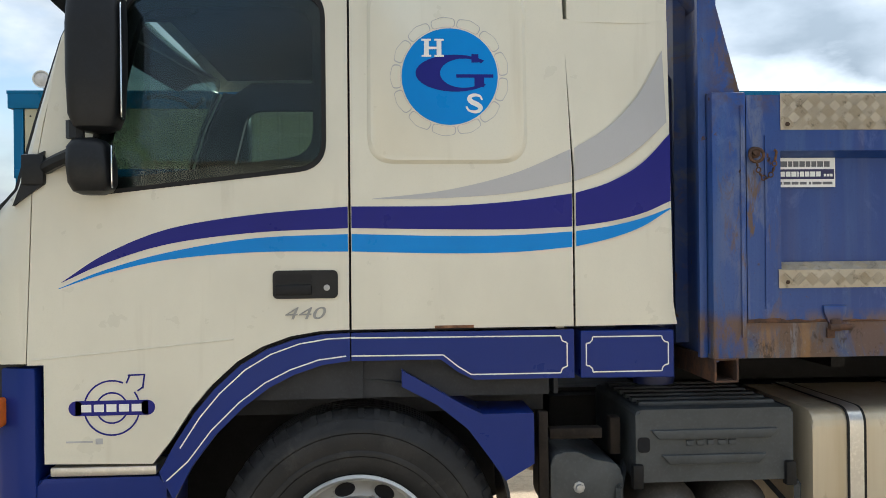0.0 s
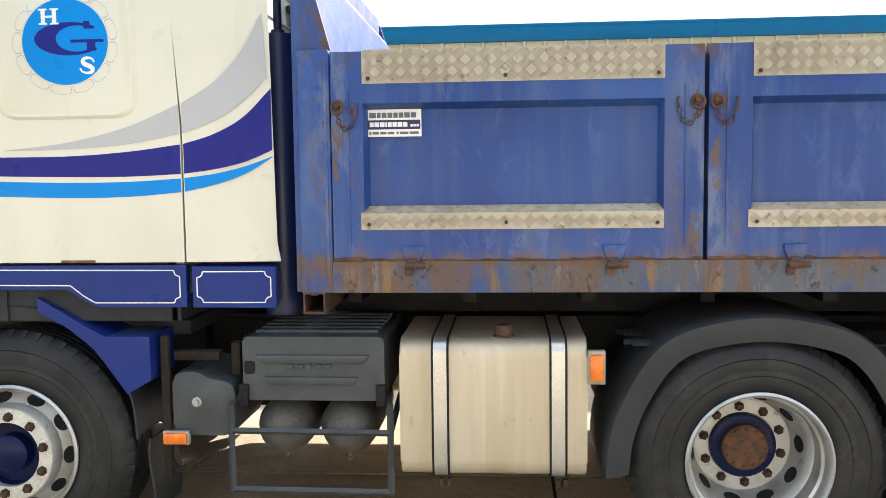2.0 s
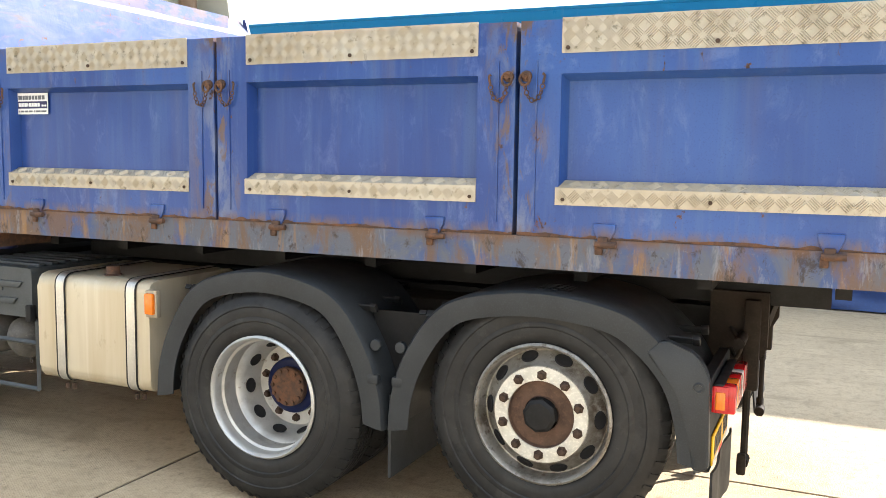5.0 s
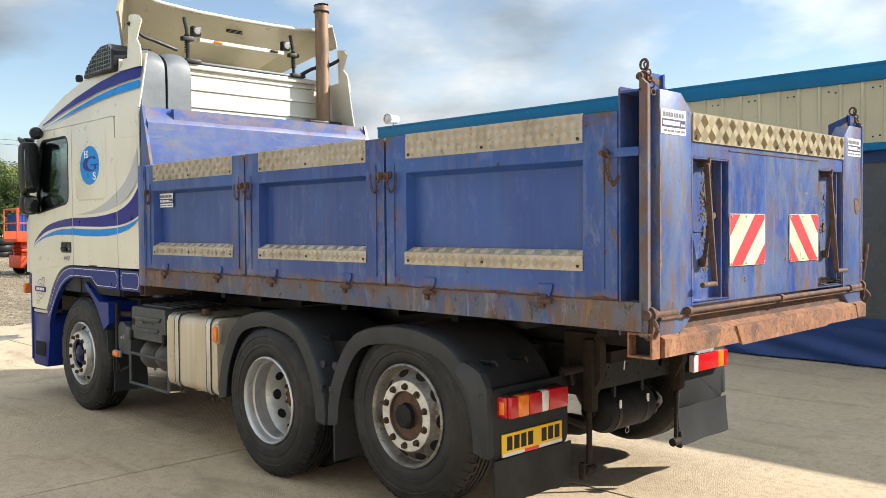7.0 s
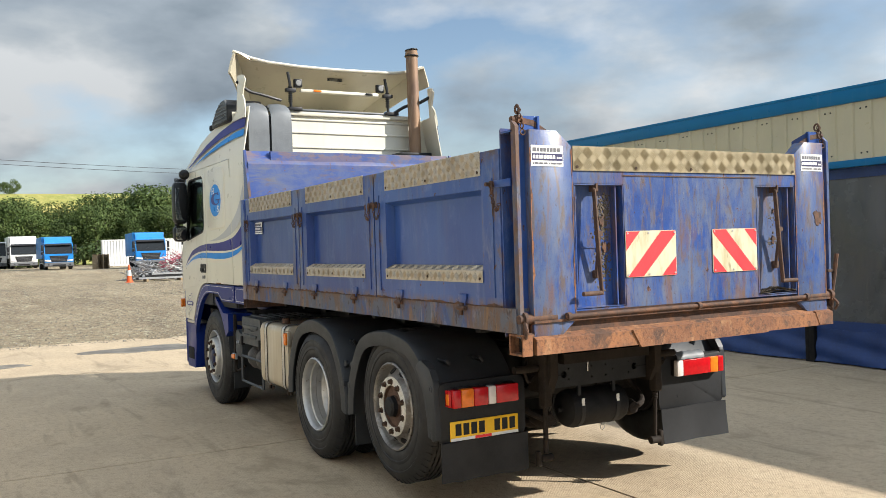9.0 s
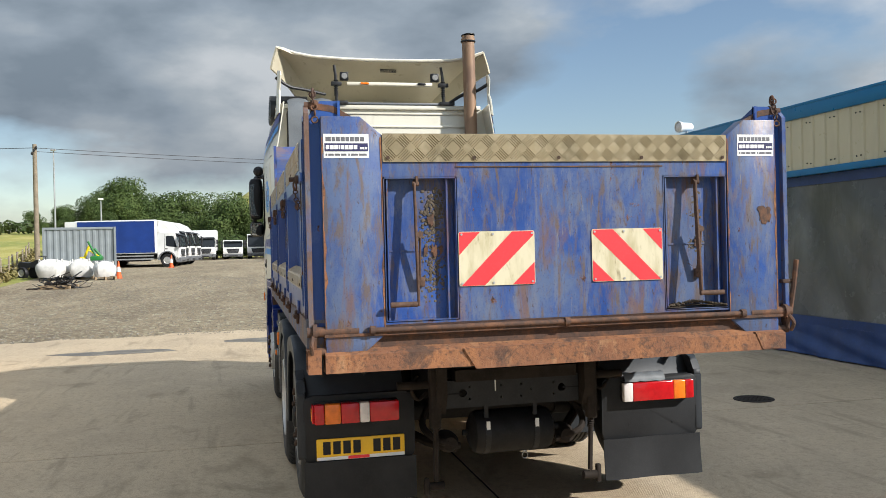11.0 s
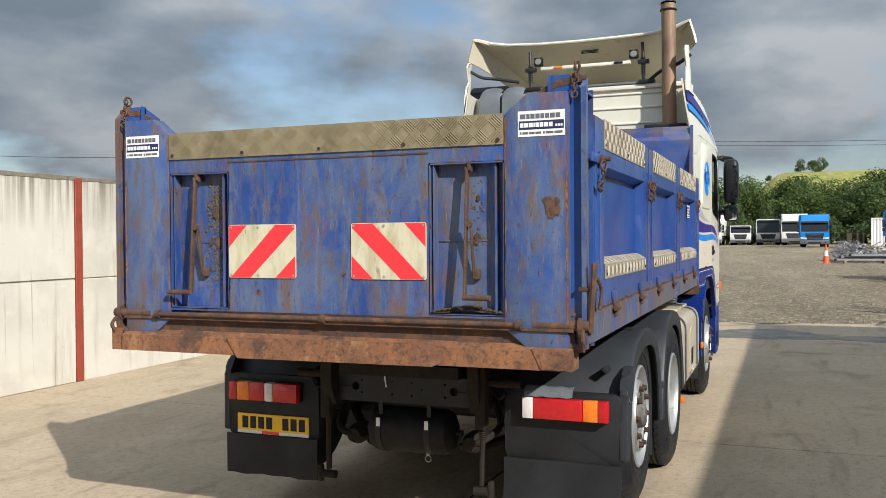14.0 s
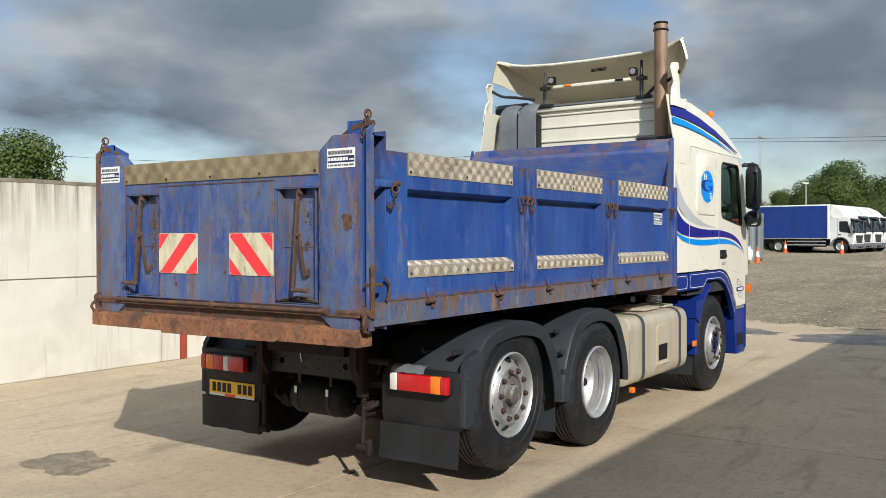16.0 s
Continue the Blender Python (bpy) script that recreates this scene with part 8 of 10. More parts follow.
        tube(bm, curved([(-7.02, s * (1.34 + dm), 2.48), (-7.12, s * (1.34 + dm), 2.56), (-7.14, s * 1.30, 2.58), (-7.10, s * 1.24, 2.57)], 5), 0.022)
        tube(bm, [(-7.05, s * (1.36 + dm), 2.02), (-7.05, s * (1.36 + dm), 2.08)], 0.03)
        tube(bm, curved([(-7.05, s * (1.33 + dm), 1.98), (-7.14, s * 1.29, 1.95), (-7.2, s * 1.24, 1.93)], 5), 0.025)
        box(bm, (-7.27, min(s * 1.24, s * 1.27), 1.87), (-7.19, max(s * 1.24, s * 1.27), 1.98), 0.01)
        tube(bm, curved([(-7.16, s * 1.24, 2.60), (-7.24, s * 1.30, 2.555), (-7.31, s * 1.31, 2.60), (-7.42, s * 1.27, 2.62), (-7.5, s * 1.2, 2.60)], 5), 0.014)
        prism(bm, [(-7.30, 1.80), (-7.20, 1.87), (-7.19, 1.99), (-7.235, 1.97)], "y", s * 1.235, s * 1.262)
        part_each("mirror_arm", bm, M_MIRROR_CASE, mir)
        # kerb mirror over the door
        if s < 0:
            bm = B()
            lathe(bm, [(0, 0), (0.045, 0.01), (0.062, 0.035), (0.058, 0.07), (0.028, 0.10), (0, 0.103)], 20, along((-6.90, s * 1.30, 2.63), (-6.64, s * 1.33, 2.60)))
            part("kerb_mirror", bm, M_MIRROR_CASE, mir, "rounded black kerb mirror")
        # mudguard piece behind the front wheel and its flap
        bm = B()
        pts = [(-6.30, 1.17), (-6.12, 1.18), (-5.93, 1.155), (-5.80, 1.09), (-5.70, 1.0), (-5.62, 0.88), (-5.57, 0.76), (-5.555, 0.60)]
        line = [tuple(p)[:2] for p in curved([(x, z, 0) for x, z in pts], 4)]
        sheet(bm, [[(x, s * 1.19, z - 0.012), (x, s * 1.15, z), (x, s * 0.75, z)] for x, z in line], 0.01)
        fm = part("front_mudguard", bm, M_PLASTIC, truck)
        bm = B()
        wing = [(-5.96, 1.20), (-5.74, 1.07), (-5.67, 1.035), (-5.48, 1.035), (-5.48, 0.85), (-5.585, 0.79), (-5.64, 0.87), (-5.72, 0.98), (-5.83, 1.07), (-5.96, 1.14)]
        prism(bm, wing, "y", s * 1.215, s * 0.95)
        if s > 0:
            prism(bm, [(-5.56, 0.46), (-5.49, 0.46), (-5.49, 0.86), (-5.58, 0.80)], "y", s * 1.20, s * 0.9)
        part("wing_rear", bm, M_TRIM_BLUE, truck, "deep blue rear half of the front wing", smooth=False)
        bm = B()
        rows = [[(-5.52 + 0.01 * math.sin(k), s * y, 0.24 + 0.34 * k / 6) for y in (1.16, 1.0, 0.85)] for k in range(7)]
        sheet(bm, rows, 0.01)
        part("front_flap", bm, M_PLASTIC, truck, "rubber flap behind the front wheel")
        # upper cab side and roof stripes
        bm = B()
        yu = lambda z: s * (CAB_Y - 0.16 * max(0, (z - 2.66)) ** 0.9)
        prof_top = [(-5.345, 3.13), (-5.7, 3.12), (-6.1, 3.06), (-6.45, 2.97), (-6.75, 2.84), (-6.95, 2.74), (-7.08, 2.66)]
        rows = []
        for x, zt in prof_top:
            rows.append([(x, yu(2.645 + (zt - 2.645) * f), 2.645 + (zt - 2.645) * f) for f in (0, 0.2, 0.4, 0.6, 0.8, 0.92)] + [(x, yu(zt) - s * 0.05, zt + 0.02), (x, s * 0.95, zt + 0.05)])
        sheet(bm, rows, 0.012)
        up = part("upper_side", bm, M_CREAM, truck, "cream high-roof side with two stripes")
        bm = B()
        bend = lambda x: s * 0.02 * max(0, (x + 5.33) / 0.35) ** 1.5
        sheet(bm, [[(x, yu(2.45 + 0.68 * k / 12) - bend(x), 2.45 + 0.68 * k / 12) for x in (-5.343, -5.25, -5.15, -5.05, -4.98)] for k in range(13)], 0.01)
        fin = part("rear_fin", bm, M_CREAM, truck, "cream fin behind the cab roof side")
        bm = B()
        prism(bm, [(s * 1.0, 2.46)] + [(yu(2.462 + 0.668 * k / 12) - s * 0.001, 2.462 + 0.668 * k / 12) for k in range(13)] + [(s * 1.0, 3.13)], "x", -5.352, -5.338)
        part("fin_web", bm, M_CREAM, fin, smooth=False)
        for k0, k1, mt in ((0.58, 0.80, M_NAVY), (0.40, 0.54, M_SKY)):
            b2 = B()
            tp, bt = [], []
            for i in range(24):
                f = i / 23
                x = -5.0 - 1.82 * f
                zt = np.interp(-x, [-p[0] for p in prof_top], [p[1] for p in prof_top])
                h = zt - 2.645
                fall = f ** 1.5
                a_ = 2.645 + h * (k1 - 0.42 * fall)
                c_ = 2.645 + h * (k0 - 0.28 * fall)
                if a_ < c_:
                    a_ = c_ + 0.001
                tp.append((x, yu(a_) + s * 0.015 - bend(x), a_))
                bt.append((x, yu(c_) + s * 0.015 - bend(x), c_))
            sheet(b2, [tp, bt], 0.0)
            part("stripe", b2, mt, up, smooth=False)
        bm = B()
        tube(bm, [(-5.4, s * (CAB_Y + 0.001), 2.645), (-6.8, s * (CAB_Y + 0.001), 2.645)], 0.006, 6)
        part("drip_rail", bm, M_GREY_STRIPE, up)
        b3 = B()
        lathe(b3, [(0, 0), (0.03, 0), (0.035, 0.03), (0.03, 0.06), (0, 0.07)], 14, pose(-6.3, s * 1.1, 3.08))
        part("marker_lamp", b3, M_LENS_AMBER if s > 0 else M_MIRROR_CASE, up)
    # roof skin, windscreen, visor, grille front
    bm = B()
    prof = [(-5.35, 3.18), (-5.7, 3.17), (-6.1, 3.11), (-6.45, 3.02), (-6.75, 2.89), (-6.95, 2.79), (-7.08, 2.70)]
    sheet(bm, [[(x, y, z + 0.02 * (1 - (y / 1.0) ** 2)) for y in np.linspace(-0.95, 0.95, 9)] for x, z in prof], 0.015)
    part("roof", bm, M_CREAM, truck, "cream cab roof")
    bm = B()
    sheet(bm, [[(x - 0.06 * (1 - (y / 1.1) ** 2), y, z) for y in np.linspace(-1.15, 1.15, 13)] for x, z in ((-7.46, 1.74), (-7.32, 1.86), (-7.25, 2.1), (-7.155, 2.4), (-7.06, 2.62), (-7.05, 2.70))], 0.006)
    ws = part("windscreen", bm, M_GLASS, truck, "curved green tinted windscreen", smooth=True)
    ws.visible_shadow = False
    bm = B()
    sheet(bm, [[(x - 0.08 * (1 - (y / 1.1) ** 2), y, z) for y in np.linspace(-1.05, 1.05, 11)] for x, z in ((-7.46, 1.75), (-7.50, 1.4), (-7.53, 1.2), (-7.56, 0.8), (-7.54, 0.34))], 0.02)
    part("front_panel", bm, M_CREAM, truck, "cream front panel")
    bm = B()
    sheet(bm, [[(x - 0.06 * (1 - (y / 1.1) ** 2), y, z) for y in np.linspace(-1.1, 1.1, 11)] for x, z in ((-7.06, 2.70), (-7.20, 2.68), (-7.29, 2.63))], 0.015)
    part("sun_visor", bm, M_MIRROR_CASE, truck, "dark outside sun visor")
    # back wall with pressed ribs
    bm = B()
    box(bm, (-5.38, -1.14, 1.20), (-5.35, 1.14, 3.16))
    back = part("back_wall", bm, M_CREAM, truck, "cream ribbed cab back wall")
    for z in (1.6, 1.9, 2.2, 2.62, 2.80, 2.96, 3.10):
        bm = B()
        box(bm, (-5.352, -0.95, z), (-5.335, 1.0, z + 0.022), 0.006)
        part("rib", bm, M_CREAM, back)
    bm = B()
    box(bm, (-5.37, -1.05, 3.15), (-5.31, 1.08, 3.20), 0.012)
    part("gutter", bm, M_CREAM, back)
    bm = B()
    box(bm, (-5.36, -0.75, 3.2), (-5.30, 0.68, 3.222), 0.006)
    part("roof_seal", bm, M_DUCT, truck)
    # roof air deflector: a thin curved shell, open at the back
    edge = [(-1.19, 3.555), (-1.175, 3.63), (-1.125, 3.79), (-1.05, 3.775), (-0.93, 3.735), (-0.75, 3.705), (-0.4, 3.685), (0, 3.68), (0.4, 3.685), (0.75, 3.695), (0.93, 3.72), (1.05, 3.765), (1.125, 3.79), (1.175, 3.63), (1.19, 3.555)]
    rows = []
    for k in range(9):
        f = k / 8
        x = -5.33 - 1.0 * f
        drop = 0.46 * f ** 1.35
        low = 3.13 + (1 - f) * 0.0
        row = []
        for y, z in edge:
            flat = min(z, 3.70)
            zz = z * (1 - f) ** 2 + flat * (1 - (1 - f) ** 2) - drop
            if abs(y) > 1.15:
                zz = max(3.10, z - drop * 0.85 - 0.10 * f)
            row.append((x + 0.05 * (abs(y) > 1.0) * (1 - f), y * (1 - 0.48 * f), max(zz, 3.06)))
        rows.append(row)
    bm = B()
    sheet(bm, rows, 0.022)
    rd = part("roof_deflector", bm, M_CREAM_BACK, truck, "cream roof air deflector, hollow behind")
    bm = B()
    tube(bm, [(-5.325, y, z) for y, z in edge[2:13]], 0.016, 8)
    part("rolled_edge", bm, M_CREAM, rd)
    for y in (-0.505, 0.66):
        bm = B()
        tube(bm, [(-5.36, y - 0.01, 3.62), (-5.33, y, 3.5), (-5.32, y + 0.005, 3.22)], 0.016)
        for i in range(8):
            ring(bm, (-5.328, y + 0.002, 3.30 + i * 0.022), (0, 0, 1), 0.022, 0.005, 12, 5)
        box(bm, (-5.36, y - 0.04, 3.2), (-5.28, y + 0.12, 3.235), 0.004)
        box(bm, (-5.36, y - 0.05, 3.40), (-5.30, y + 0.06, 3.44), 0.004)
        part("strut", bm, M_MAST, rd, "black gas strut")
        bm = B()
        box(bm, (-5.36, y + (0.045 if y < 0 else -0.135), 3.455), (-5.30, y + (0.135 if y < 0 else -0.045), 3.545), 0.01)
        wl_ = part("work_lamp", bm, M_MIRROR_CASE, truck, "square work lamp under the deflector")
        bm = B()
        lathe(bm, [(0.033, 0), (0.03, 0.006), (0, 0.008)], 16, along((-5.30, y + (0.09 if y < 0 else -0.09), 3.5), (0, y + (0.09 if y < 0 else -0.09), 3.5)))
        part("lens", bm, M_LENS_DIM, wl_)
    bm = B()
    box(bm, (-5.36, -0.39, 3.405), (-5.30, 0.54, 3.44), 0.008)
    lb = part("light_bar", bm, M_CREAM, truck, "cream beacon light bar")
    for y in (-0.2, 0.42):
        bm = B()
        box(bm, (-5.31, y - 0.045, 3.412), (-5.285, y + 0.045, 3.436), 0.008)
        part("beacon_lamp", bm, M_LENS_AMBER if y < 0 else M_MIRROR_CASE, lb)
    bm = B()
    tube(bm, curved([(-5.3, 0.72, 3.22), (-5.25, 0.85, 3.3), (-5.2, 1.0, 3.34), (-5.16, 1.14, 3.42)], 5), 0.018)
    tube(bm, curved([(-5.3, -0.62, 3.30), (-5.25, -0.85, 3.34), (-5.2, -1.0, 3.36), (-5.16, -1.14, 3.44)], 5), 0.016)
    part_each("brace", bm, M_MAST, rd)
    bm = B()
    for i in range(3):
        box(bm, (-5.50, 0.0, 3.585 + 0.012 * i), (-5.49, 0.18, 3.592 + 0.012 * i))
    part_each("notice", bm, M_INK, rd, smooth=False)
    # exhaust stack
    bm = B()
    rod(bm, (-5.18, 0.945, 1.1), (-5.20, 0.925, 3.90), 0.068, 28)
    lathe(bm, [(0.068, 0), (0.074, 0.005), (0.074, 0.05), (0.068, 0.055), (0.068, 0.075), (0.062, 0.075), (0.062, -0.02), (0, -0.02)], 28, along((-5.20, 0.925, 3.86), (-5.2005, 0.9245, 4.9)))
    ex = part("exhaust_pipe", bm, M_EXHAUST, truck, "heat-browned upright exhaust stack")
    bm = B()
    ring(bm, (-5.20, 0.925, 3.875), (0, 0, 1), 0.073, 0.01, 28, 6)
    lathe(bm, [(0.0, 0), (0.075, 0.0), (0.075, 0.008), (0, 0.012)], 24, Matrix.Translation((-5.20, 0.925, 3.94)) @ pose(0, 0, 0, 4, -6, 0))
    part("rain_cap", bm, M_MAST, ex, "black rain cap")
    bm = B()
    box(bm, (-5.35, 0.70, 2.72), (-5.10, 1.1, 2.76), 0.01)
    box(bm, (-5.35, 0.84, 2.45), (-5.12, 1.05, 2.50), 0.01)
    part_each("stack_bracket", bm, M_MAST, ex)
    # air intake: grey duct with a groove, grille on the outer roof side
    for ya, yb, off in ((-1.02, -0.80, 0.0), (-0.775, -0.55, 0.0)):
        bm = B()
        pth = curved([(-5.62, 3.02, 0), (-5.50, 3.17, 0), (-5.36, 3.255, 0), (-5.23, 3.20, 0), (-5.18, 3.05, 0), (-5.18, 2.5, 0), (-5.18, 2.0, 0)], 6)
        rows = []
        for p in pth:
            rows.append([(p[0], ya, p[1] - 0.02), (p[0], ya + 0.03, p[1]), (p[0], (ya + yb) / 2, p[1] + 0.012), (p[0], yb - 0.03, p[1]), (p[0], yb, p[1] - 0.02)])
        sheet(bm, rows, 0.02)
        d = part("intake_duct", bm, M_DUCT, truck, "grey plastic air intake duct")
    bm = B()
    box(bm, (-5.35, -1.03, 2.0), (-5.20, -0.55, 3.12), 0.02)
    bel = part("intake_bellows", bm, M_CHASSIS, truck, "black ribbed intake bellows")
    bm = B()
    for i in range(22):
        box(bm, (-5.30, -1.09, 1.2 + i * 0.055), (-5.14, -0.8, 1.225 + i * 0.055), 0.008)
    part_each("bellows_rib", bm, M_DUCT, bel, "grey bellows rib")
    bm = B()
    prism(bm, [(-5.99, 3.06), (-5.36, 3.06), (-5.36, 3.24), (-5.44, 3.30), (-5.60, 3.30), (-5.80, 3.23), (-5.95, 3.12)], "y", -1.19, -0.80, bev=0.01)
    gr = part("intake_grille", bm, M_MIRROR_CASE, truck, "black meshed roof air intake")
    bm = B()
    for i in range(16):
        x = -5.93 + i * 0.036
        zt = float(np.interp(x, [-5.99, -5.8, -5.6, -5.4], [3.08, 3.22, 3.29, 3.29]))
        box(bm, (x, -1.198, 3.075), (x + 0.008, -1.19, zt))
    for k in range(6):
        z = 3.085 + k * 0.036
        xl = float(np.interp(z, [3.08, 3.22, 3.29], [-5.96, -5.79, -5.6]))
        box(bm, (xl, -1.197, z), (-5.38, -1.19, z + 0.008))
    part_each("mesh_bar", bm, M_DUCT, gr, smooth=False)
    # hoses and clutter between cab and body
    bm = B()
    for i in range(7):
        y = -1.0 + i * 0.12
        tube(bm, curved([(-5.25, y, 2.0), (-5.05, y - 0.05, 1.95), (-4.95, y + 0.02, 1.75), (-5.1, y + 0.05, 1.45), (-5.25, y, 1.3)], 6), 0.014)
    lathe(bm, [(0, 0), (0.11, 0), (0.11, 0.9), (0.07, 0.95), (0, 0.95)], 24, pose(-5.08, -0.55, 1.1))
    part_each("air_hose", bm, M_CHASSIS, truck, "black air hose behind the cab")
    bm = B()
    lathe(bm, [(0, 0), (0.078, 0), (0.082, 0.02), (0.082, 1.19), (0.075, 1.205), (0.03, 1.205), (0.03, 1.225), (0.018, 1.23), (0.018, 1.4), (0, 1.4)], 32, pose(-4.962, -0.97, 1.1))
    part("tipping_ram", bm, M_RAM_NAVY, truck, "dark navy front tipping ram")
    # cab insides
    bm = B()
    prism(bm, rounded([(-7.45, 1.45), (-7.0, 1.45), (-6.98, 1.72), (-7.08, 1.82), (-7.45, 1.80)], 0.06), "y", -1.18, 1.18)
    part("dashboard", bm, M_INTERIOR, truck, "dark dashboard")
    for s in (-1, 1):
        bm = B()
        box(bm, (-6.65, s * 0.68 - 0.26, 1.1), (-6.15, s * 0.68 + 0.26, 1.55), 0.05)
        seat = part("seat", bm, M_SEAT, truck, "grey cloth cab seat")
        bm = B()
        prism(bm, rounded([(-6.25, 1.5), (-6.10, 1.5), (-5.97, 2.16), (-6.09, 2.18)], 0.05), "y", s * 0.68 - 0.24, s * 0.68 + 0.24, bev=0.03)
        prism(bm, rounded([(-6.10, 2.2), (-6.01, 2.2), (-5.98, 2.4), (-6.07, 2.42)], 0.03), "y", s * 0.68 - 0.13, s * 0.68 + 0.13, bev=0.03)
        part("seat_back", bm, M_SEAT, seat)
    bm = B()
    ring(bm, (-6.86, 0.68, 1.84), (-0.5, 0, 0.86), 0.22, 0.016, 32, 8)
    rod(bm, (-6.86, 0.68, 1.84), (-7.05, 0.68, 1.5), 0.03)
    rod(bm, (-6.86, 0.48, 1.84), (-6.86, 0.88, 1.84), 0.015)
    part("steering_wheel", bm, M_BLACK_SEAL, truck)
    bm = B()
    box(bm, (-5.40, -1.18, 1.1), (-5.385, 1.18, 3.1))
    box(bm, (-7.0, -1.18, 2.70), (-5.4, 1.18, 2.72))
    part("cab_lining", bm, M_INTERIOR, truck, smooth=False)
    bm = B()
    prism(bm, rounded([(-7.0, 2.48), (-6.68, 2.48), (-6.67, 2.64), (-7.0, 2.64)], 0.05), "y", -1.18, -1.10, bev=0.015)
    part("overhead_mirror", bm, M_BLACK_SEAL, truck)


before = set(bpy.data.objects)
make_cab()
# the cab sides draw in a little towards the rear
for ob in set(bpy.data.objects) - before:
    drawn = ob.name.startswith(("quarter", "pressing", "rust_spot", "side_deflector", "upper", "rear_fin", "fin_web", "cab_lining", "quarter_trim", "sill", "coachline", "stripe", "badge", "stone", "drip"))
    for v in ob.data.vertices if drawn else ():
        if v.co.x > -6.15 and abs(v.co.y) > 1.02:
            k = float(np.interp(v.co.x, [-6.15, -5.33, -4.95], [0, 0.060, 0.074]))
            v.co.y -= math.copysign(k, v.co.y)
            v.co.x += (v.co.x + 6.0) * k / 3.12
            v.co.z += (v.co.z - 1.64) * k / 3.12


def model_number(s):
    cu = bpy.data.curves.new("model_number", "FONT")
    cu.body, cu.size, cu.extrude, cu.shear = "440", 0.062, 0.002, 0.25
    cu.align_x = "CENTER"
    tmp = bpy.data.objects.new("model_number", cu)
    scene.collection.objects.link(tmp)
    bpy.context.view_layer.update()
    me = bpy.data.meshes.new_from_object(tmp.evaluated_get(bpy.context.evaluated_depsgraph_get()))
    bpy.data.objects.remove(tmp)
    bpy.data.curves.remove(cu)
    for v in me.vertices:
        v.co.x *= 1.55
    me.materials.clear()
    me.materials.append(M_BADGE_GREY)
    part("model_number", me, None, truck, "chrome-grey 440 model number",
         at=pose(-6.305, s * (CAB_Y + 0.002), 1.392, 90, 0, 0 if s < 0 else 180))


model_number(-1)
model_number(1)


# ---- trees, hedges, field edge ----
def leafy(bm, blobs, count, size, rng, skirt=0.0):
    total = sum(r * r for _, r in blobs)
    for c, r in blobs:
        c = Vector(c)
        for _ in range(int(count * r * r / total)):
            d = Vector((rng.gauss(0, 1), rng.gauss(0, 1), rng.gauss(0, 0.9))).normalized()
            p = c + Vector((d.x, d.y, d.z * 0.85)) * r * (rng.uniform(0.45, 1.08) if rng.random() < 0.35 else rng.uniform(0.85, 1.1))
            if p.z < skirt:
                continue
            n = (d + Vector((rng.uniform(-.9, .9), rng.uniform(-.9, .9), rng.uniform(-.3, .9)))).normalized()
            u = n.orthogonal().normalized()
            v = n.cross(u)
            a = rng.uniform(0, 6.28)
            u, v = u * math.cos(a) + v * math.sin(a), v * math.cos(a) - u * math.sin(a)
            s = size * rng.uniform(0.6, 1.3)
            q = [p + u * s, p + v * s * 0.7 + n * s * 0.15, p - u * s, p - v * s * 0.7 + n * s * 0.15]
            bm.faces.new([bm.verts.new(x) for x in q])


def make_tree(seed, height, spread, count=7600, size=0.165):
    rng = random.Random(seed)
    t = thing("tree", "broad green leafy tree in the belt behind the yard", "tree", group="tree belt")
    bm = B()
    lean = Vector((rng.uniform(-0.4, 0.4), rng.uniform(-0.4, 0.4), 0))
    spine = [Vector((0, 0, -0.3)), Vector((0, 0, height * 0.2)) + lean * 0.3, Vector((0, 0, height * 0.5)) + lean, Vector((0, 0, height * 0.78)) + lean * 1.3]
    for a, b, r, r2 in ((0, 1, 0.26, 0.2), (1, 2, 0.2, 0.13), (2, 3, 0.13, 0.05)):
        lathe(bm, [(r, 0), (r2, (spine[b] - spine[a]).length)], 8, along(spine[a], spine[b]))
    blobs = [(tuple(spine[3]), spread * 0.36)]
    for i in range(12):
        a = rng.uniform(0, 6.28)
        f = rng.uniform(0.22, 0.86)
        rad = spread * (0.5 if f < 0.6 else 0.32) * rng.uniform(0.5, 1.1)
        c = lean * f + Vector((math.cos(a) * rad, math.sin(a) * rad, height * f))
        base = spine[1].lerp(spine[3], max(0, (f - 0.25)) / 0.8)
        lathe(bm, [(0.09, 0), (0.03, (c - base).length)], 6, along(base, c))
        blobs.append((tuple(c), spread * rng.uniform(0.17, 0.30)))
    part("trunk", bm, M_BARK, t)
    bm = B()
    leafy(bm, blobs, count, size, rng, 0.3)
    part("crown", bm, M_LEAF, t, smooth=False)
    return t


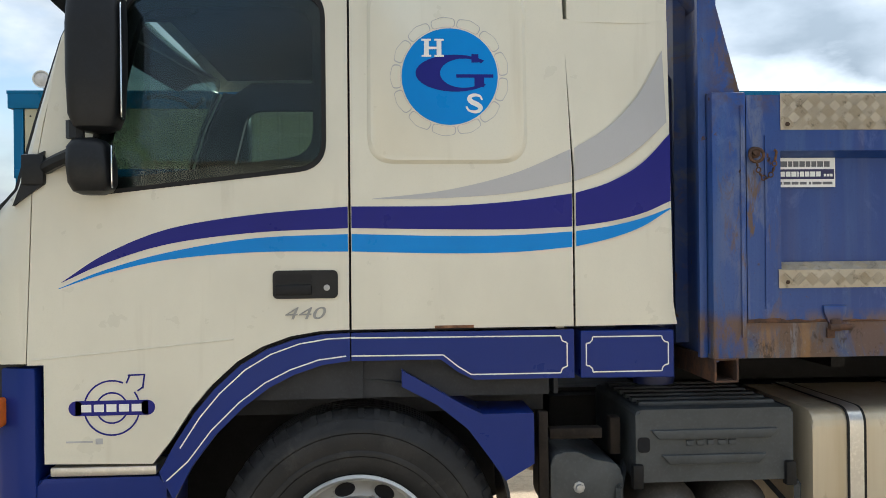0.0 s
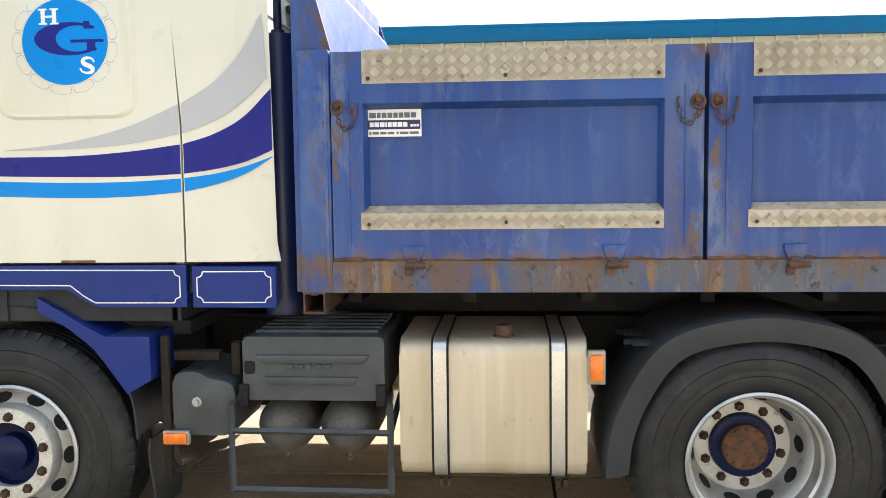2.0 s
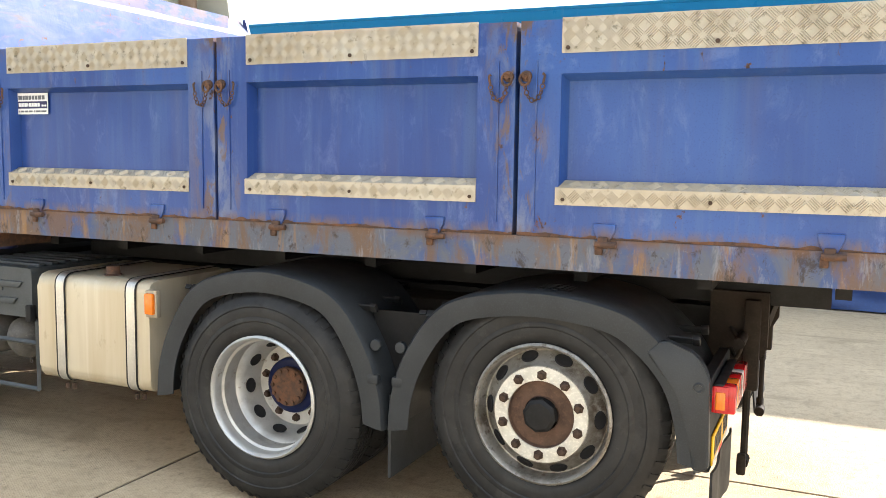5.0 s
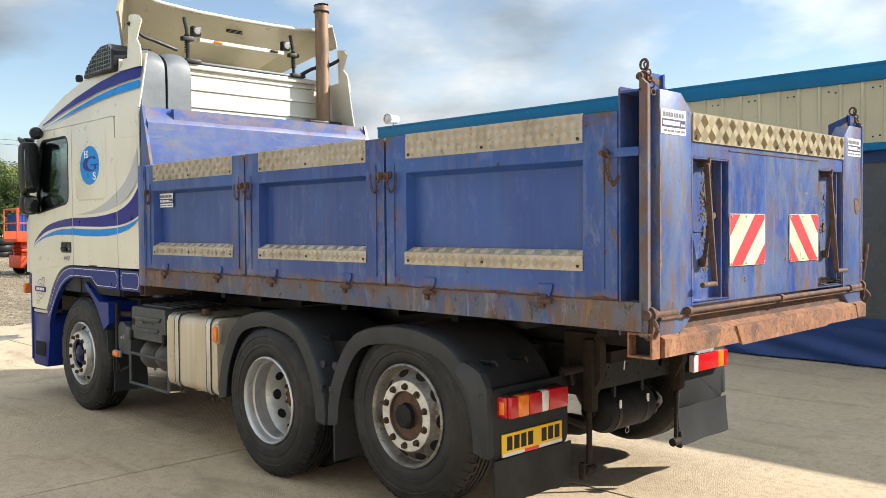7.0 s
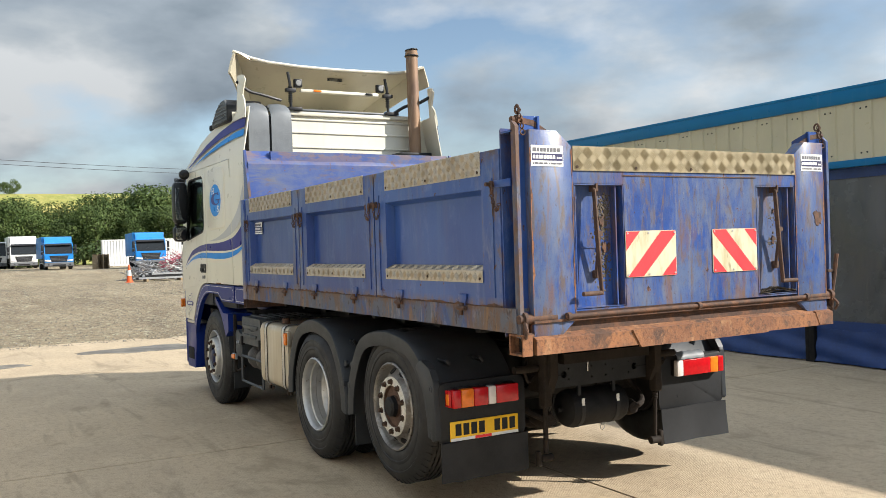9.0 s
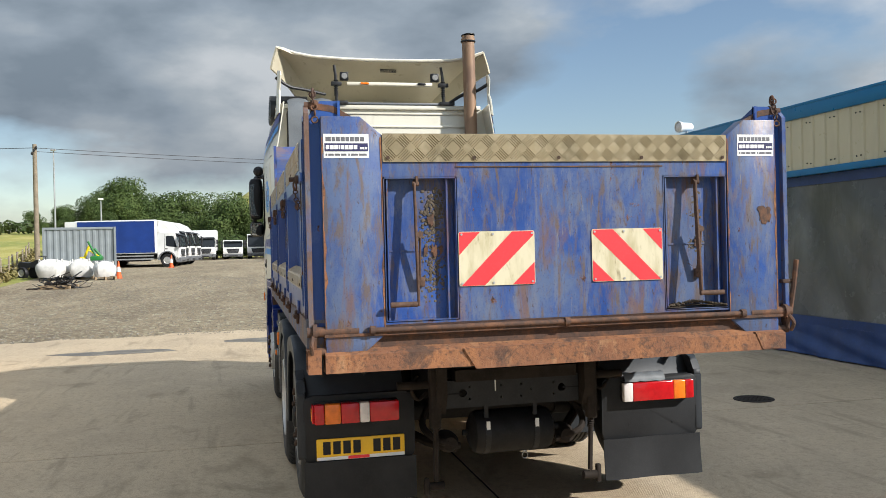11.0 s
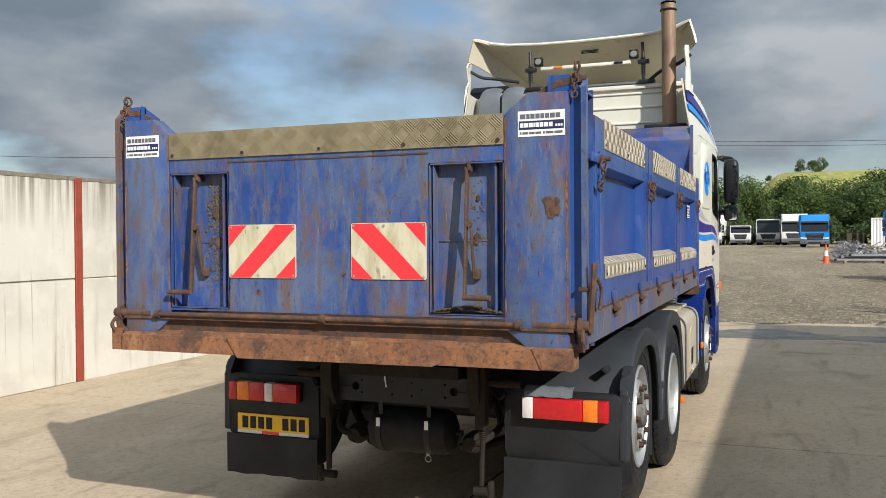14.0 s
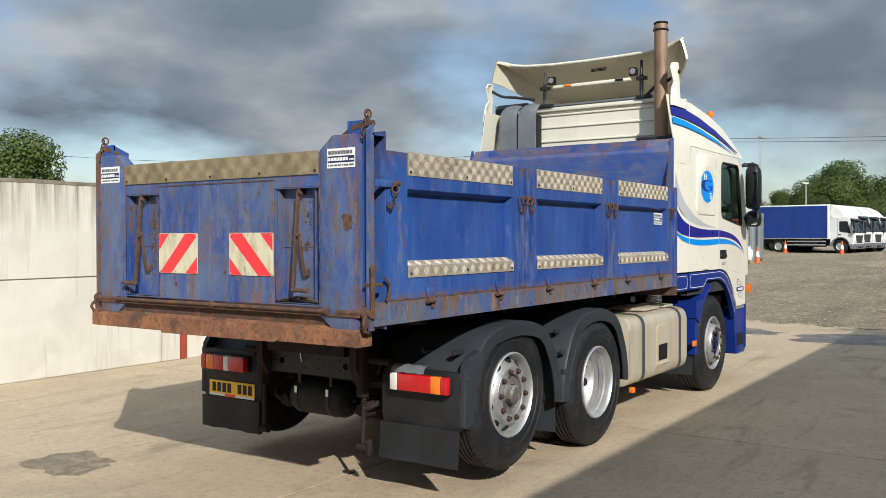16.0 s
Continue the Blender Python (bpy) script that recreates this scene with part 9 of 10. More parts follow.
def tree_belt():
    protos = [make_tree(21, 10.5, 8.5), make_tree(22, 9.5, 7.5), make_tree(23, 11.5, 8.0), make_tree(24, 8.5, 8.5), make_tree(25, 10.5, 7.5, 17000, 0.115)]
    rng = random.Random(31)
    spots = []
    y = -19.0
    while y < 92:
        spots.append((-103 - rng.uniform(0, 4) - (6 if y < -8 else 0) + (max(0, y - 25) * 0.35), y, rng.uniform(0.82, 1.05)))
        spots.append((-111 - rng.uniform(0, 5) + (max(0, y - 25) * 0.35), y + rng.uniform(1, 3), rng.uniform(0.9, 1.16)))
        y += rng.uniform(3.2, 4.6)
    # the belt thins out to the left, and a few stand alone by field and wall
    spots += [(-118, -24, 0.62), (-122, -29, 0.45), (-112, -35.5, 0.48), (-113, -38, 0.36), (-16.4, -31.5, 0.64), (-104, -17, 0.95), (-105, -13.5, 0.85), (-103, -10.5, 0.8), (-106, -8, 0.72), (-104, -5.5, 0.68), (-103, -2.5, 0.62), (-106, 0.5, 0.6), (-104, 3.5, 0.64), (-105, 6.5, 0.7), (-109, 17, 1.1), (-108, 21, 1.15), (-107, 25, 1.1), (-108, 28, 1.16), (-106, 31, 1.1), (-105, 35, 1.12), (-103, 39, 1.1), (-37.0, -30.5, 0.57), (-58, -30.5, 0.42), (-61, -29.5, 0.38)]
    # the belt's top line rises and dips along the yard
    def crest(y):
        return float(np.interp(y, [-22, -17, -13.5, -10, -6, -2, 0, 8, 9.5, 14, 22, 40], [5.7, 8.4, 7.4, 11.2, 11.4, 11.0, 9.4, 9.2, 12.2, 12.6, 12.8, 13.5]))
    used = [False] * 5
    spots = [(x, y, k) if x > -100 or y < -22 else (x, y, crest(y) / 11.6 * (0.72 + 0.42 * (k - 0.82) / 0.34)) for x, y, k in spots]
    # the wood behind, closed along its top
    tops = [11.1, 9.9, 11.7, 9.5]
    back = []
    y = -25.5
    while y < 9:
        top = float(np.interp(y, [-25.5, -21.7, -19.6, -17, -14.5, -12.4, -11, -9.7, -7, -5, -2, 0, 9], [5.9, 7.9, 9.0, 10.3, 9.8, 9.2, 8.6, 10.7, 10.0, 10.1, 9.8, 9.8, 9.6]))
        x = -112 - rng.uniform(0, 3)
        j = rng.randrange(4)
        back.append((x, y, (top * (1.42 if y < -11 else 1.32) - land(x, y)) / tops[j] * rng.uniform(0.95, 1.03), j))
        x = -107.5 - rng.uniform(0, 2)
        j = rng.randrange(4)
        back.append((x, y + 1.1, (top * 1.2 - land(x, y)) / tops[j] * rng.uniform(0.76, 0.95), j))
        y += rng.uniform(1.9, 2.5)
    y = 3.0
    while y < 46:
        top = float(np.interp(y, [2.6, 4.5, 7.0, 8.3, 9.7, 11.0, 12.6, 14.7, 16.4, 18.4, 19.7, 21.3, 23.0], [6.6, 8.4, 7.7, 6.5, 9.0, 10.5, 10.0, 9.0, 9.9, 11.3, 12.0, 11.0, 11.4]))
        for x, f in ((-110 - rng.uniform(0, 2), rng.uniform(1.26, 1.42)), (-107 - rng.uniform(0, 2), rng.uniform(0.75, 1.05))):
            j = rng.randrange(4)
            back.append((x, y + rng.uniform(-0.5, 0.5), (top * f - land(x, y)) / tops[j], j))
        y += rng.uniform(2.0, 2.8)
    # a clump on the hill beyond
    spots += [(-216, 5.0, 0.45), (-218, 7.5, 0.55), (-214, 9.5, 0.42), (-220, -2, 0.4)]
    spots = [(x, y, k, 4 if x > -70 else rng.randrange(4)) for x, y, k in spots] + back
    for x, y, k, j in spots:
        z = land(x, y) - 0.2
        m = Matrix.Translation((x, y, z)) @ Matrix.Rotation(rng.uniform(0, 6.28), 4, "Z") @ Matrix.Diagonal((k, k, k * rng.uniform(0.92, 1.08), 1))
        if not used[j]:
            protos[j].matrix_basis = m
            used[j] = True
        else:
            copy_thing(protos[j], m)


tree_belt()


def hedge(name, pts, h, w, label, mat, count, size, seed):
    rng = random.Random(seed)
    bm = B()
    blobs = []
    for (x0, y0), (x1, y1) in zip(pts, pts[1:]):
        L = math.hypot(x1 - x0, y1 - y0)
        for i in range(max(1, int(L / (w * 0.5)))):
            f = (i + rng.random()) / max(1, int(L / (w * 0.5)))
            x, y = x0 + (x1 - x0) * f + rng.uniform(-.3, .3) * w, y0 + (y1 - y0) * f + rng.uniform(-.3, .3) * w
            blobs.append(((x, y, land(x, y) + h * rng.uniform(0.35, 0.62)), h * rng.uniform(0.38, 0.55)))
    leafy(bm, blobs, count, size, rng, -1.0)
    solid(name, bm, mat, label, "hedge", kind="stuff", smooth=False)


hedge("field_hedge", [(-116, -90), (-114, -40), (-118, -22)], 1.7, 2.2, "dark trimmed hedge along the top of the barley field", M_HEDGE, 5200, 0.28, 41)
hedge("undergrowth", [(-99, -16), (-97.5, 5), (-97, 28), (-90, 60), (-80, 85)], 2.6, 2.6, "rough green undergrowth at the foot of the trees", M_HEDGE, 9000, 0.22, 42)
hedge("verge_grass", [(-17.5, -9.0), (-24, -10.6), (-34, -11.6), (-49, -13.4), (-60, -15.5)], 0.55, 0.9, "dry grass and weeds along the field fence", M_DRY_GRASS, 5200, 0.085, 43)


# ---- fence, poles and wires ----
def make_fence():
    rng = random.Random(51)
    f = thing("field_fence", "weathered timber post and wire field fence", "fence", (-30, -11, 0.2))
    line = [(-18.7, -8.0, 1.8, 0.10), (-22.5, -9.3, 1.3, 0.05), (-25.5, -10.2, 1.25, 0.05), (-28.1, -10.8, 1.35, 0.065), (-31.2, -11.1, 1.3, 0.06), (-34.0, -11.5, 1.25, 0.05),
            (-36.5, -11.9, 1.2, 0.05), (-39.0, -12.2, 1.25, 0.05), (-41.5, -12.5, 1.2, 0.05), (-44, -12.9, 1.2, 0.05), (-46.5, -13.3, 1.2, 0.05), (-49.5, -13.7, 1.2, 0.05), (-52.5, -14.2, 1.2, 0.05), (-56, -14.8, 1.2, 0.05)]
    tops = []
    for x, y, h, r in line:
        z = land(x, y)
        bm = B()
        dx, dy = rng.uniform(-.06, .06), rng.uniform(-.06, .06)
        lathe(bm, [(r * 1.05, 0), (r, h * 0.5), (r * 0.95, h - 0.03), (r * 0.6, h), (0, h + 0.01)], 8, along((x, y, z - 0.1), (x + dx, y + dy, z + 1)))
        part("fence_post", bm, M_WOOD_GREY, f)
        tops.append((x, y, z, h))
    for k in (0.35, 0.6, 0.85):
        bm = B()
        tube(bm, [(x, y + 0.05, z + min(h, 1.25) * k) for x, y, z, h in tops], 0.006, 5)
        part("wire", bm, M_STEEL, f)
    bm = B()
    for (x0, y0, z0, h0), (x1, y1, z1, h1) in list(zip(tops, tops[1:]))[2:6]:
        n = 5
        for i in range(1, n):
            g = i / n
            x, y, z = x0 + (x1 - x0) * g, y0 + (y1 - y0) * g, z0 + (z1 - z0) * g
            box(bm, (x - 0.02, y - 0.04, z), (x + 0.02, y + 0.04, z + rng.uniform(0.9, 1.15)))
    part_each("pale", bm, M_WOOD_GREY, f, smooth=False)


make_fence()


def make_poles():
    p = thing("telegraph_pole", "tall brown wooden telegraph pole with insulators", "telegraph pole", (-49, -12.8, 0.5))
    bm = B()
    lathe(bm, [(0.15, -0.3), (0.135, 3), (0.11, 7.4), (0, 7.42)], 14, pose(-49, -12.8, 0.5))
    part("pole", bm, M_WOOD_GREY, p)
    bm = B()
    for k in range(3):
        lathe(bm, [(0, 0), (0.05, 0), (0.06, 0.06), (0.03, 0.12), (0, 0.13)], 10, pose(-49 + 0.14, -12.8 + 0.12 * (k - 1), 7.35 + 0.16 * k))
        box(bm, (-48.95, -12.85 + 0.12 * (k - 1), 7.3 + 0.16 * k), (-48.8, -12.78 + 0.12 * (k - 1), 7.36 + 0.16 * k))
    part_each("insulator", bm, M_MAST, p)
    w = thing("overhead_wires", "thin dark overhead power wires", "wires", (-49, -12.8, 7.6))
    for k, (a, b) in enumerate((((-40, -70, 9.3), (-49, -12.8, 7.7)), ((-49, -12.8, 7.7), (-100, 60, 12.6)), ((-49, -12.8, 7.5), (-100, 60, 12.0)))):
        a, b = Vector(a), Vector(b)
        pts = [a.lerp(b, i / 24) - Vector((0, 0, 1.1 * 4 * (i / 24) * (1 - i / 24))) for i in range(25)]
        bm = B()
        tube(bm, pts, 0.016, 5)
        part("wire", bm, M_MAST, w)
    for x, y, h, name in ((-89, -19.6, 8.9, "lamp_column"), (-91, -15.6, 4.3, "floodlight_pole")):
        t = thing(name, "slim grey steel column with a lamp at its head", "lamp post", (x, y, land(x, y)))
        z = land(x, y)
        bm = B()
        lathe(bm, [(0.09, 0), (0.08, h * 0.5), (0.06, h), (0, h)], 10, pose(x, y, z))
        part("column", bm, M_STEEL, t)
        bm = B()
        box(bm, (x - 0.1, y - 0.25, z + h - 0.05), (x + 0.2, y + 0.25, z + h + 0.12), 0.03)
        part("lamp_head", bm, M_STEEL if h > 8 else M_WHITE, t)


make_poles()


# ---- parked lorries ----
def wheel_at(owner, x, y, z, r, w, s):
    bm = B()
    lathe(bm, [(r * 0.55, 0.02), (r * 0.6, 0), (r * 0.9, 0), (r, 0.05), (r, w - 0.04), (r * 0.9, w), (0, w)], 24)
    ob = part("wheel", bm, M_RUBBER, owner, at=Matrix.Translation((x, y, z)) @ Matrix.Rotation(radians(90 if s > 0 else -90), 4, "X"))
    bm = B()
    lathe(bm, [(r * 0.57, 0.0), (r * 0.5, 0.03), (r * 0.3, 0.02), (0, 0.01)], 20)
    part("rim", bm, M_RIM, ob)


M_BUMPER_GREY = simple("grey_bumper_plastic", (0.15, 0.155, 0.165), 0.5, vary=0.2)


def make_lorry(label, cab_mat, body, w=2.3, cab_h=2.55, body_h=3.1, length=7.5, grille=True, deflector=True):
    """Cab-over lorry facing +x, its front at x = 0. body: (material, kind)."""
    t = thing("lorry", label, "lorry", group="parked lorries")
    hw = w / 2
    bm = B()
    upper = rounded([(0.04, 0.5), (0.05, 1.3), (-0.24, cab_h - 0.1), (-0.42, cab_h), (-1.42, cab_h), (-1.45, 0.45)], 0.08, 3)
    prof = upper + [(-1.40, 0.45)] + arch(-0.80, 0.47, 0.56, math.pi, 0.0, 12) + [(-0.21, 0.45)]
    prism(bm, prof, "y", -hw, hw, bev=0.03)
    cab = part("cab", bm, cab_mat, t)
    bm = B()
    box(bm, (-1.4, -hw + 0.34, 0.45), (-0.2, hw - 0.34, 1.15))
    part("wheel_housing", bm, M_LORRY_BLACK, cab, smooth=False)
    bm = B()
    z0, z1 = 1.32, cab_h - 0.17
    xz = lambda z: 0.052 - (z - 1.3) * 0.29 / (cab_h - 0.1 - 1.3)
    prism(bm, [(xz(z0), z0), (xz(z0) + 0.015, z0), (xz(z1) + 0.015, z1), (xz(z1), z1)], "y", -hw + 0.07, hw - 0.07)
    screen = part("windscreen", bm, M_LORRY_GLASS, cab, smooth=False)
    bm = B()
    for y in (-0.55, 0.25):
        tube(bm, [(xz(z0) + 0.03, y, z0), (xz(z0 + 0.3) + 0.03, y + 0.42, z0 + 0.3)], 0.012, 5)
    part_each("wiper", bm, M_LORRY_BLACK, screen, smooth=False)
    bm = B()
    prism(bm, [(xz(z1) + 0.01, z1 + 0.01), (xz(z1) + 0.24, z1 - 0.06), (xz(z1) + 0.23, z1 - 0.04), (xz(z1) - 0.03, z1 + 0.09)], "y", -hw + 0.1, hw - 0.1)
    part("sun_visor", bm, M_LORRY_BLACK, cab, smooth=False)
    for s in (-1, 1):
        bm = B()
        prism(bm, rounded([(-0.15, 1.30), (-0.62, 1.36), (-0.86, 1.42), (-0.86, cab_h - 0.27), (-0.36, cab_h - 0.27)], 0.05, 2), "y", s * (hw - 0.01), s * (hw + 0.012))
        part("side_window", bm, M_LORRY_GLASS, cab, smooth=False)
        # door shut lines, handle and step
        bm = B()
        for xa in (-0.96, -0.13):
            box(bm, (xa - 0.008, min(s * hw, s * (hw + 0.004)), 1.0), (xa + 0.008, max(s * hw, s * (hw + 0.004)), cab_h - 0.15))
        box(bm, (-0.92, min(s * hw, s * (hw + 0.02)), 1.18), (-0.76, max(s * hw, s * (hw + 0.02)), 1.24))
        part_each("door_line", bm, M_LORRY_BLACK, cab, smooth=False)
        bm = B()
        y0, y1 = sorted((s * (hw + 0.08), s * (hw + 0.25)))
        box(bm, (0.02, y0, 1.55), (0.13, y1, 2.05), 0.03)
        box(bm, (0.02, y0, 1.28), (0.13, y1, 1.5), 0.03)
        tube(bm, [(0.05, s * (hw + 0.16), 2.0), (-0.12, s * (hw - 0.05), 2.12)], 0.02, 6)
        tube(bm, [(0.05, s * (hw + 0.16), 1.35), (-0.05, s * (hw - 0.05), 1.28)], 0.02, 6)
        part("mirror", bm, M_LORRY_BLACK, cab)
        bm = B()
        prism(bm, [(s * (hw - 0.5), 0.66), (s * (hw - 0.02), 0.72), (s * (hw - 0.02), 0.86), (s * (hw - 0.5), 0.80)], "x", 0.03, 0.085, bev=0.01)
        part("headlamp", bm, M_LENS_CLEAR, cab)
        bm = B()
        outer, inner = arch(-0.80, 0.47, 0.60, 0.0, math.pi, 14), arch(-0.80, 0.47, 0.535, 0.0, math.pi, 14)
        prism(bm, outer + inner[::-1], "y", s * (hw - 0.3), s * (hw + 0.025))
        part("wheel_arch", bm, M_BUMPER_GREY, cab, smooth=False)
        # fairing that closes the gap to the body
        if body[1] != "flat":
            bm = B()
            prism(bm, [(-1.43, 1.0), (-1.43, cab_h), (-1.2, cab_h + 0.02), (-1.5, body_h - 0.25), (-1.56, 1.0)], "y", s * (hw - 0.02), s * (hw + 0.03))
            part("side_fairing", bm, cab_mat, cab, smooth=False)
        wheel_at(t, -0.80, s * (hw - 0.02), 0.44, 0.44, 0.28, s)
        wheel_at(t, -length + 1.9, s * (hw - 0.04), 0.44, 0.44, 0.5, s)
    if grille:
        bm = B()
        prism(bm, [(-hw * 0.52, 0.66), (hw * 0.52, 0.66), (hw * 0.66, 1.16), (-hw * 0.66, 1.16)], "x", 0.04, 0.075, bev=0.01)
        g = part("grille", bm, M_LORRY_BLACK, cab, smooth=False)
        bm = B()
        for k in range(4):
            box(bm, (0.075, -hw * (0.5 + 0.025 * k), 0.735 + k * 0.105), (0.082, hw * (0.5 + 0.025 * k), 0.75 + k * 0.105))
        part_each("grille_bar", bm, M_BUMPER_GREY, g, smooth=False)
    bm = B()
    prism(bm, rounded([(-0.21, 0.28), (0.10, 0.28), (0.11, 0.60), (-0.21, 0.64)], 0.06), "y", -hw, hw, bev=0.04)
    bump = part("bumper", bm, M_BUMPER_GREY if grille else cab_mat, cab)
    bm = B()
    box(bm, (0.10, -0.5, 0.33), (0.118, 0.5, 0.44))
    for y in (-0.85, 0.77):
        box(bm, (0.10, y, 0.38), (0.118, y + 0.1, 0.48))
    part_each("bumper_opening", bm, M_LORRY_BLACK, bump, smooth=False)
    bm = B()
    box(bm, (-length, -0.45, 0.62), (-1.4, 0.45, 0.85))
    box(bm, (-length + 3.2, -hw + 0.1, 0.4), (-length + 4.4, hw - 0.1, 0.75))
    part("chassis", bm, M_LORRY_BLACK, t, smooth=False)
    if body[1] != "flat":
        bm = B()
        for s in (-1, 1):
            for z in (0.5, 0.72):
                box(bm, (-length + 2.5, s * (hw - 0.04) - 0.02, z), (-1.7, s * (hw - 0.04) + 0.02, z + 0.09), 0.01)
        part_each("side_guard", bm, M_STEEL, t, smooth=False)
    mat, kind = body
    if kind == "box" or kind == "curtain":
        bm = B()
        box(bm, (-length, -hw - 0.06, 0.92), (-1.46, hw + 0.06, body_h), 0.03)
        b = part("box_body", bm, M_LORRY_WHITE if kind == "curtain" else mat, t)
        if kind == "curtain":
            for s in (-1, 1):
                bm = B()
                n = 60
                rows = [[(-length + 0.12 + (length - 1.7) * i / n, s * (hw + 0.085 + 0.004 * math.sin(i * 0.55)), z) for i in range(n + 1)] for z in (0.98, 1.6, 2.4, body_h - 0.08)]
                sheet(bm, rows, 0.01)
                c = part("curtain", bm, mat, b, "royal blue side curtain")
                bm = B()
                for i in range(14):
                    x = -length + 0.3 + i * (length - 2.1) / 13
                    box(bm, (x, min(s * (hw + 0.1), s * (hw + 0.112)), 0.94), (x + 0.02, max(s * (hw + 0.1), s * (hw + 0.112)), 1.06))
                part_each("buckle", bm, M_STEEL, c, smooth=False)
        if deflector:
            bm = B()
            sheet(bm, [[(x, y, z) for y in np.linspace(-hw * 0.9, hw * 0.9, 5)] for x, z in ((-0.5, cab_h - 0.02), (-0.9, cab_h + (body_h - cab_h) * 0.6), (-1.40, body_h - 0.02))], 0.04)
            for s in (-1, 1):
                prism(bm, [(-0.5, cab_h - 0.03), (-0.9, cab_h + (body_h - cab_h) * 0.6), (-1.40, body_h - 0.02), (-1.40, cab_h - 0.03)], "y", s * hw * 0.88, s * hw * 0.92)
            part("roof_deflector", bm, cab_mat, cab)
    else:
        bm = B()
        box(bm, (-length, -hw, 0.86), (-1.55, hw, 0.96), 0.01)
        for s in (-1, 1):
            box(bm, (-length, s * hw - 0.03, 0.96), (-1.55, s * hw + 0.03, 1.36), 0.01)
        box(bm, (-1.6, -hw, 0.96), (-1.53, hw, 1.95), 0.01)
        part("flat_bed", bm, mat, t, smooth=False)
    return t


def put(ob, x, y, deg, k=1.0):
    ob.matrix_basis = Matrix.Translation((x, y, land(x, y))) @ Matrix.Rotation(radians(deg), 4, "Z") @ Matrix.Diagonal((k, k, k, 1))
    return ob


put(make_lorry("white cabbed lorry with a royal blue curtain-sided body", M_LORRY_WHITE, (M_CURTAIN, "curtain"), 2.3, 2.35, 3.2, 6.7), -58.9, -5.62, 84)
whites = make_lorry("white box lorry parked in a row with others", M_LORRY_WHITE, (M_LORRY_WHITE, "box"), 2.3, 2.4, 3.05, 7.5)
put(whites, -92.3, -5.6, 0, 1.06)
for x, y in ((-61.6, -5.55), (-64.3, -5.25), (-67.0, -4.95)):
    copy_thing(whites, Matrix.Translation((x, y, land(x, y))) @ Matrix.Rotation(radians(84), 4, "Z"))
copy_thing(whites, Matrix.Translation((-92.0, 2.7, 0.68)))
put(make_lorry("small white dropside lorry parked against the trees", M_LORRY_WHITE, (M_LORRY_WHITE, "flat"), 2.1, 2.1, 2.1, 6.0), -94.4, -2.6, 0)
put(make_lorry("white tractor unit with a tall cab", M_LORRY_WHITE, (M_LORRY_BLACK, "flat"), 2.4, 2.75, 2.9, 6.0), -95.5, 0.15, 0)
blues = make_lorry("bright blue box lorry", M_LORRY_BLUE, (M_LORRY_BLUE, "box"), 2.2, 2.25, 2.75, 7.0, True, True)
put(blues, -74.6, 4.13, 0)
copy_thing(blues, Matrix.Translation((-65.0, 9.6, 0.68)) @ Matrix.Rotation(radians(-4), 4, "Z"))


def make_container(x, y, l, w, h, deg, mat, label, name="shipping_container"):
    t = thing(name, label, "container")
    bm = B()
    n = int(l / 0.28)
    for s in (-1, 1):
        pts = []
        for i in range(n):
            a = -l / 2 + l * i / n
            p = l / n
            pts += [(a, s * (w / 2 - 0.035)), (a + p * 0.3, s * (w / 2 - 0.035)), (a + p * 0.5, s * w / 2), (a + p * 0.8, s * w / 2)]
        pts += [(l / 2, s * (w / 2 - 0.035)), (l / 2, s * (w / 2 - 0.06)), (-l / 2, s * (w / 2 - 0.06))]
        prism(bm, pts, "z", 0.12, h - 0.08)
    part_each("side_wall", bm, mat, t, smooth=False)
    bm = B()
    for e in (-1, 1):
        box(bm, (e * l / 2 - 0.03, -w / 2 + 0.06, 0.12), (e * l / 2 + 0.03, w / 2 - 0.06, h - 0.06))
    part_each("end_wall", bm, mat, t, smooth=False)
    bm = B()
    box(bm, (-l / 2, -w / 2 + 0.03, h - 0.08), (l / 2, w / 2 - 0.03, h - 0.02))
    part("roof", bm, mat, t, smooth=False)
    bm = B()
    for s in (-1, 1):
        box(bm, (-l / 2, s * w / 2 - 0.04, 0), (l / 2, s * w / 2 + 0.02, 0.14), 0.01)
        box(bm, (-l / 2, s * w / 2 - 0.04, h - 0.12), (l / 2, s * w / 2 + 0.02, h), 0.01)
        for e in (-1, 1):
            box(bm, (e * l / 2 - 0.08, s * w / 2 - 0.08, 0), (e * l / 2 + 0.03, s * w / 2 + 0.03, h), 0.01)
    part_each("frame_bar", bm, mat, t, smooth=False)
    put(t, x, y, deg)
    return t


make_container(-43.9, -9.66, 3.3, 2.4, 2.55, 100, M_CONTAINER, "grey corrugated steel shipping container")
make_container(-88, 14.0, 9.0, 2.5, 2.6, 85, M_LORRY_WHITE, "long white container under the trees")
make_container(-84, 30.0, 12.0, 2.5, 2.4, 90, M_CURTAIN, "long blue and white trailer body under the trees", "trailer_body")


# ---- yard clutter ----
def make_cone(x, y, h=0.75):
    t = thing("traffic_cone", "orange traffic cone with a white band", "traffic cone", group="traffic cones")
    bm = B()
    box(bm, (-0.18, -0.18, 0), (0.18, 0.18, 0.03), 0.01)
    lathe(bm, [(0.14, 0.03), (0.03, h), (0.0, h)], 18)
    part("cone_body", bm, M_CONE, t)
    bm = B()
    lathe(bm, [(0.104, h * 0.38), (0.068, h * 0.68)], 18)
    part("cone_band", bm, M_WHITE, t)
    put(t, x, y, 0)
    return t


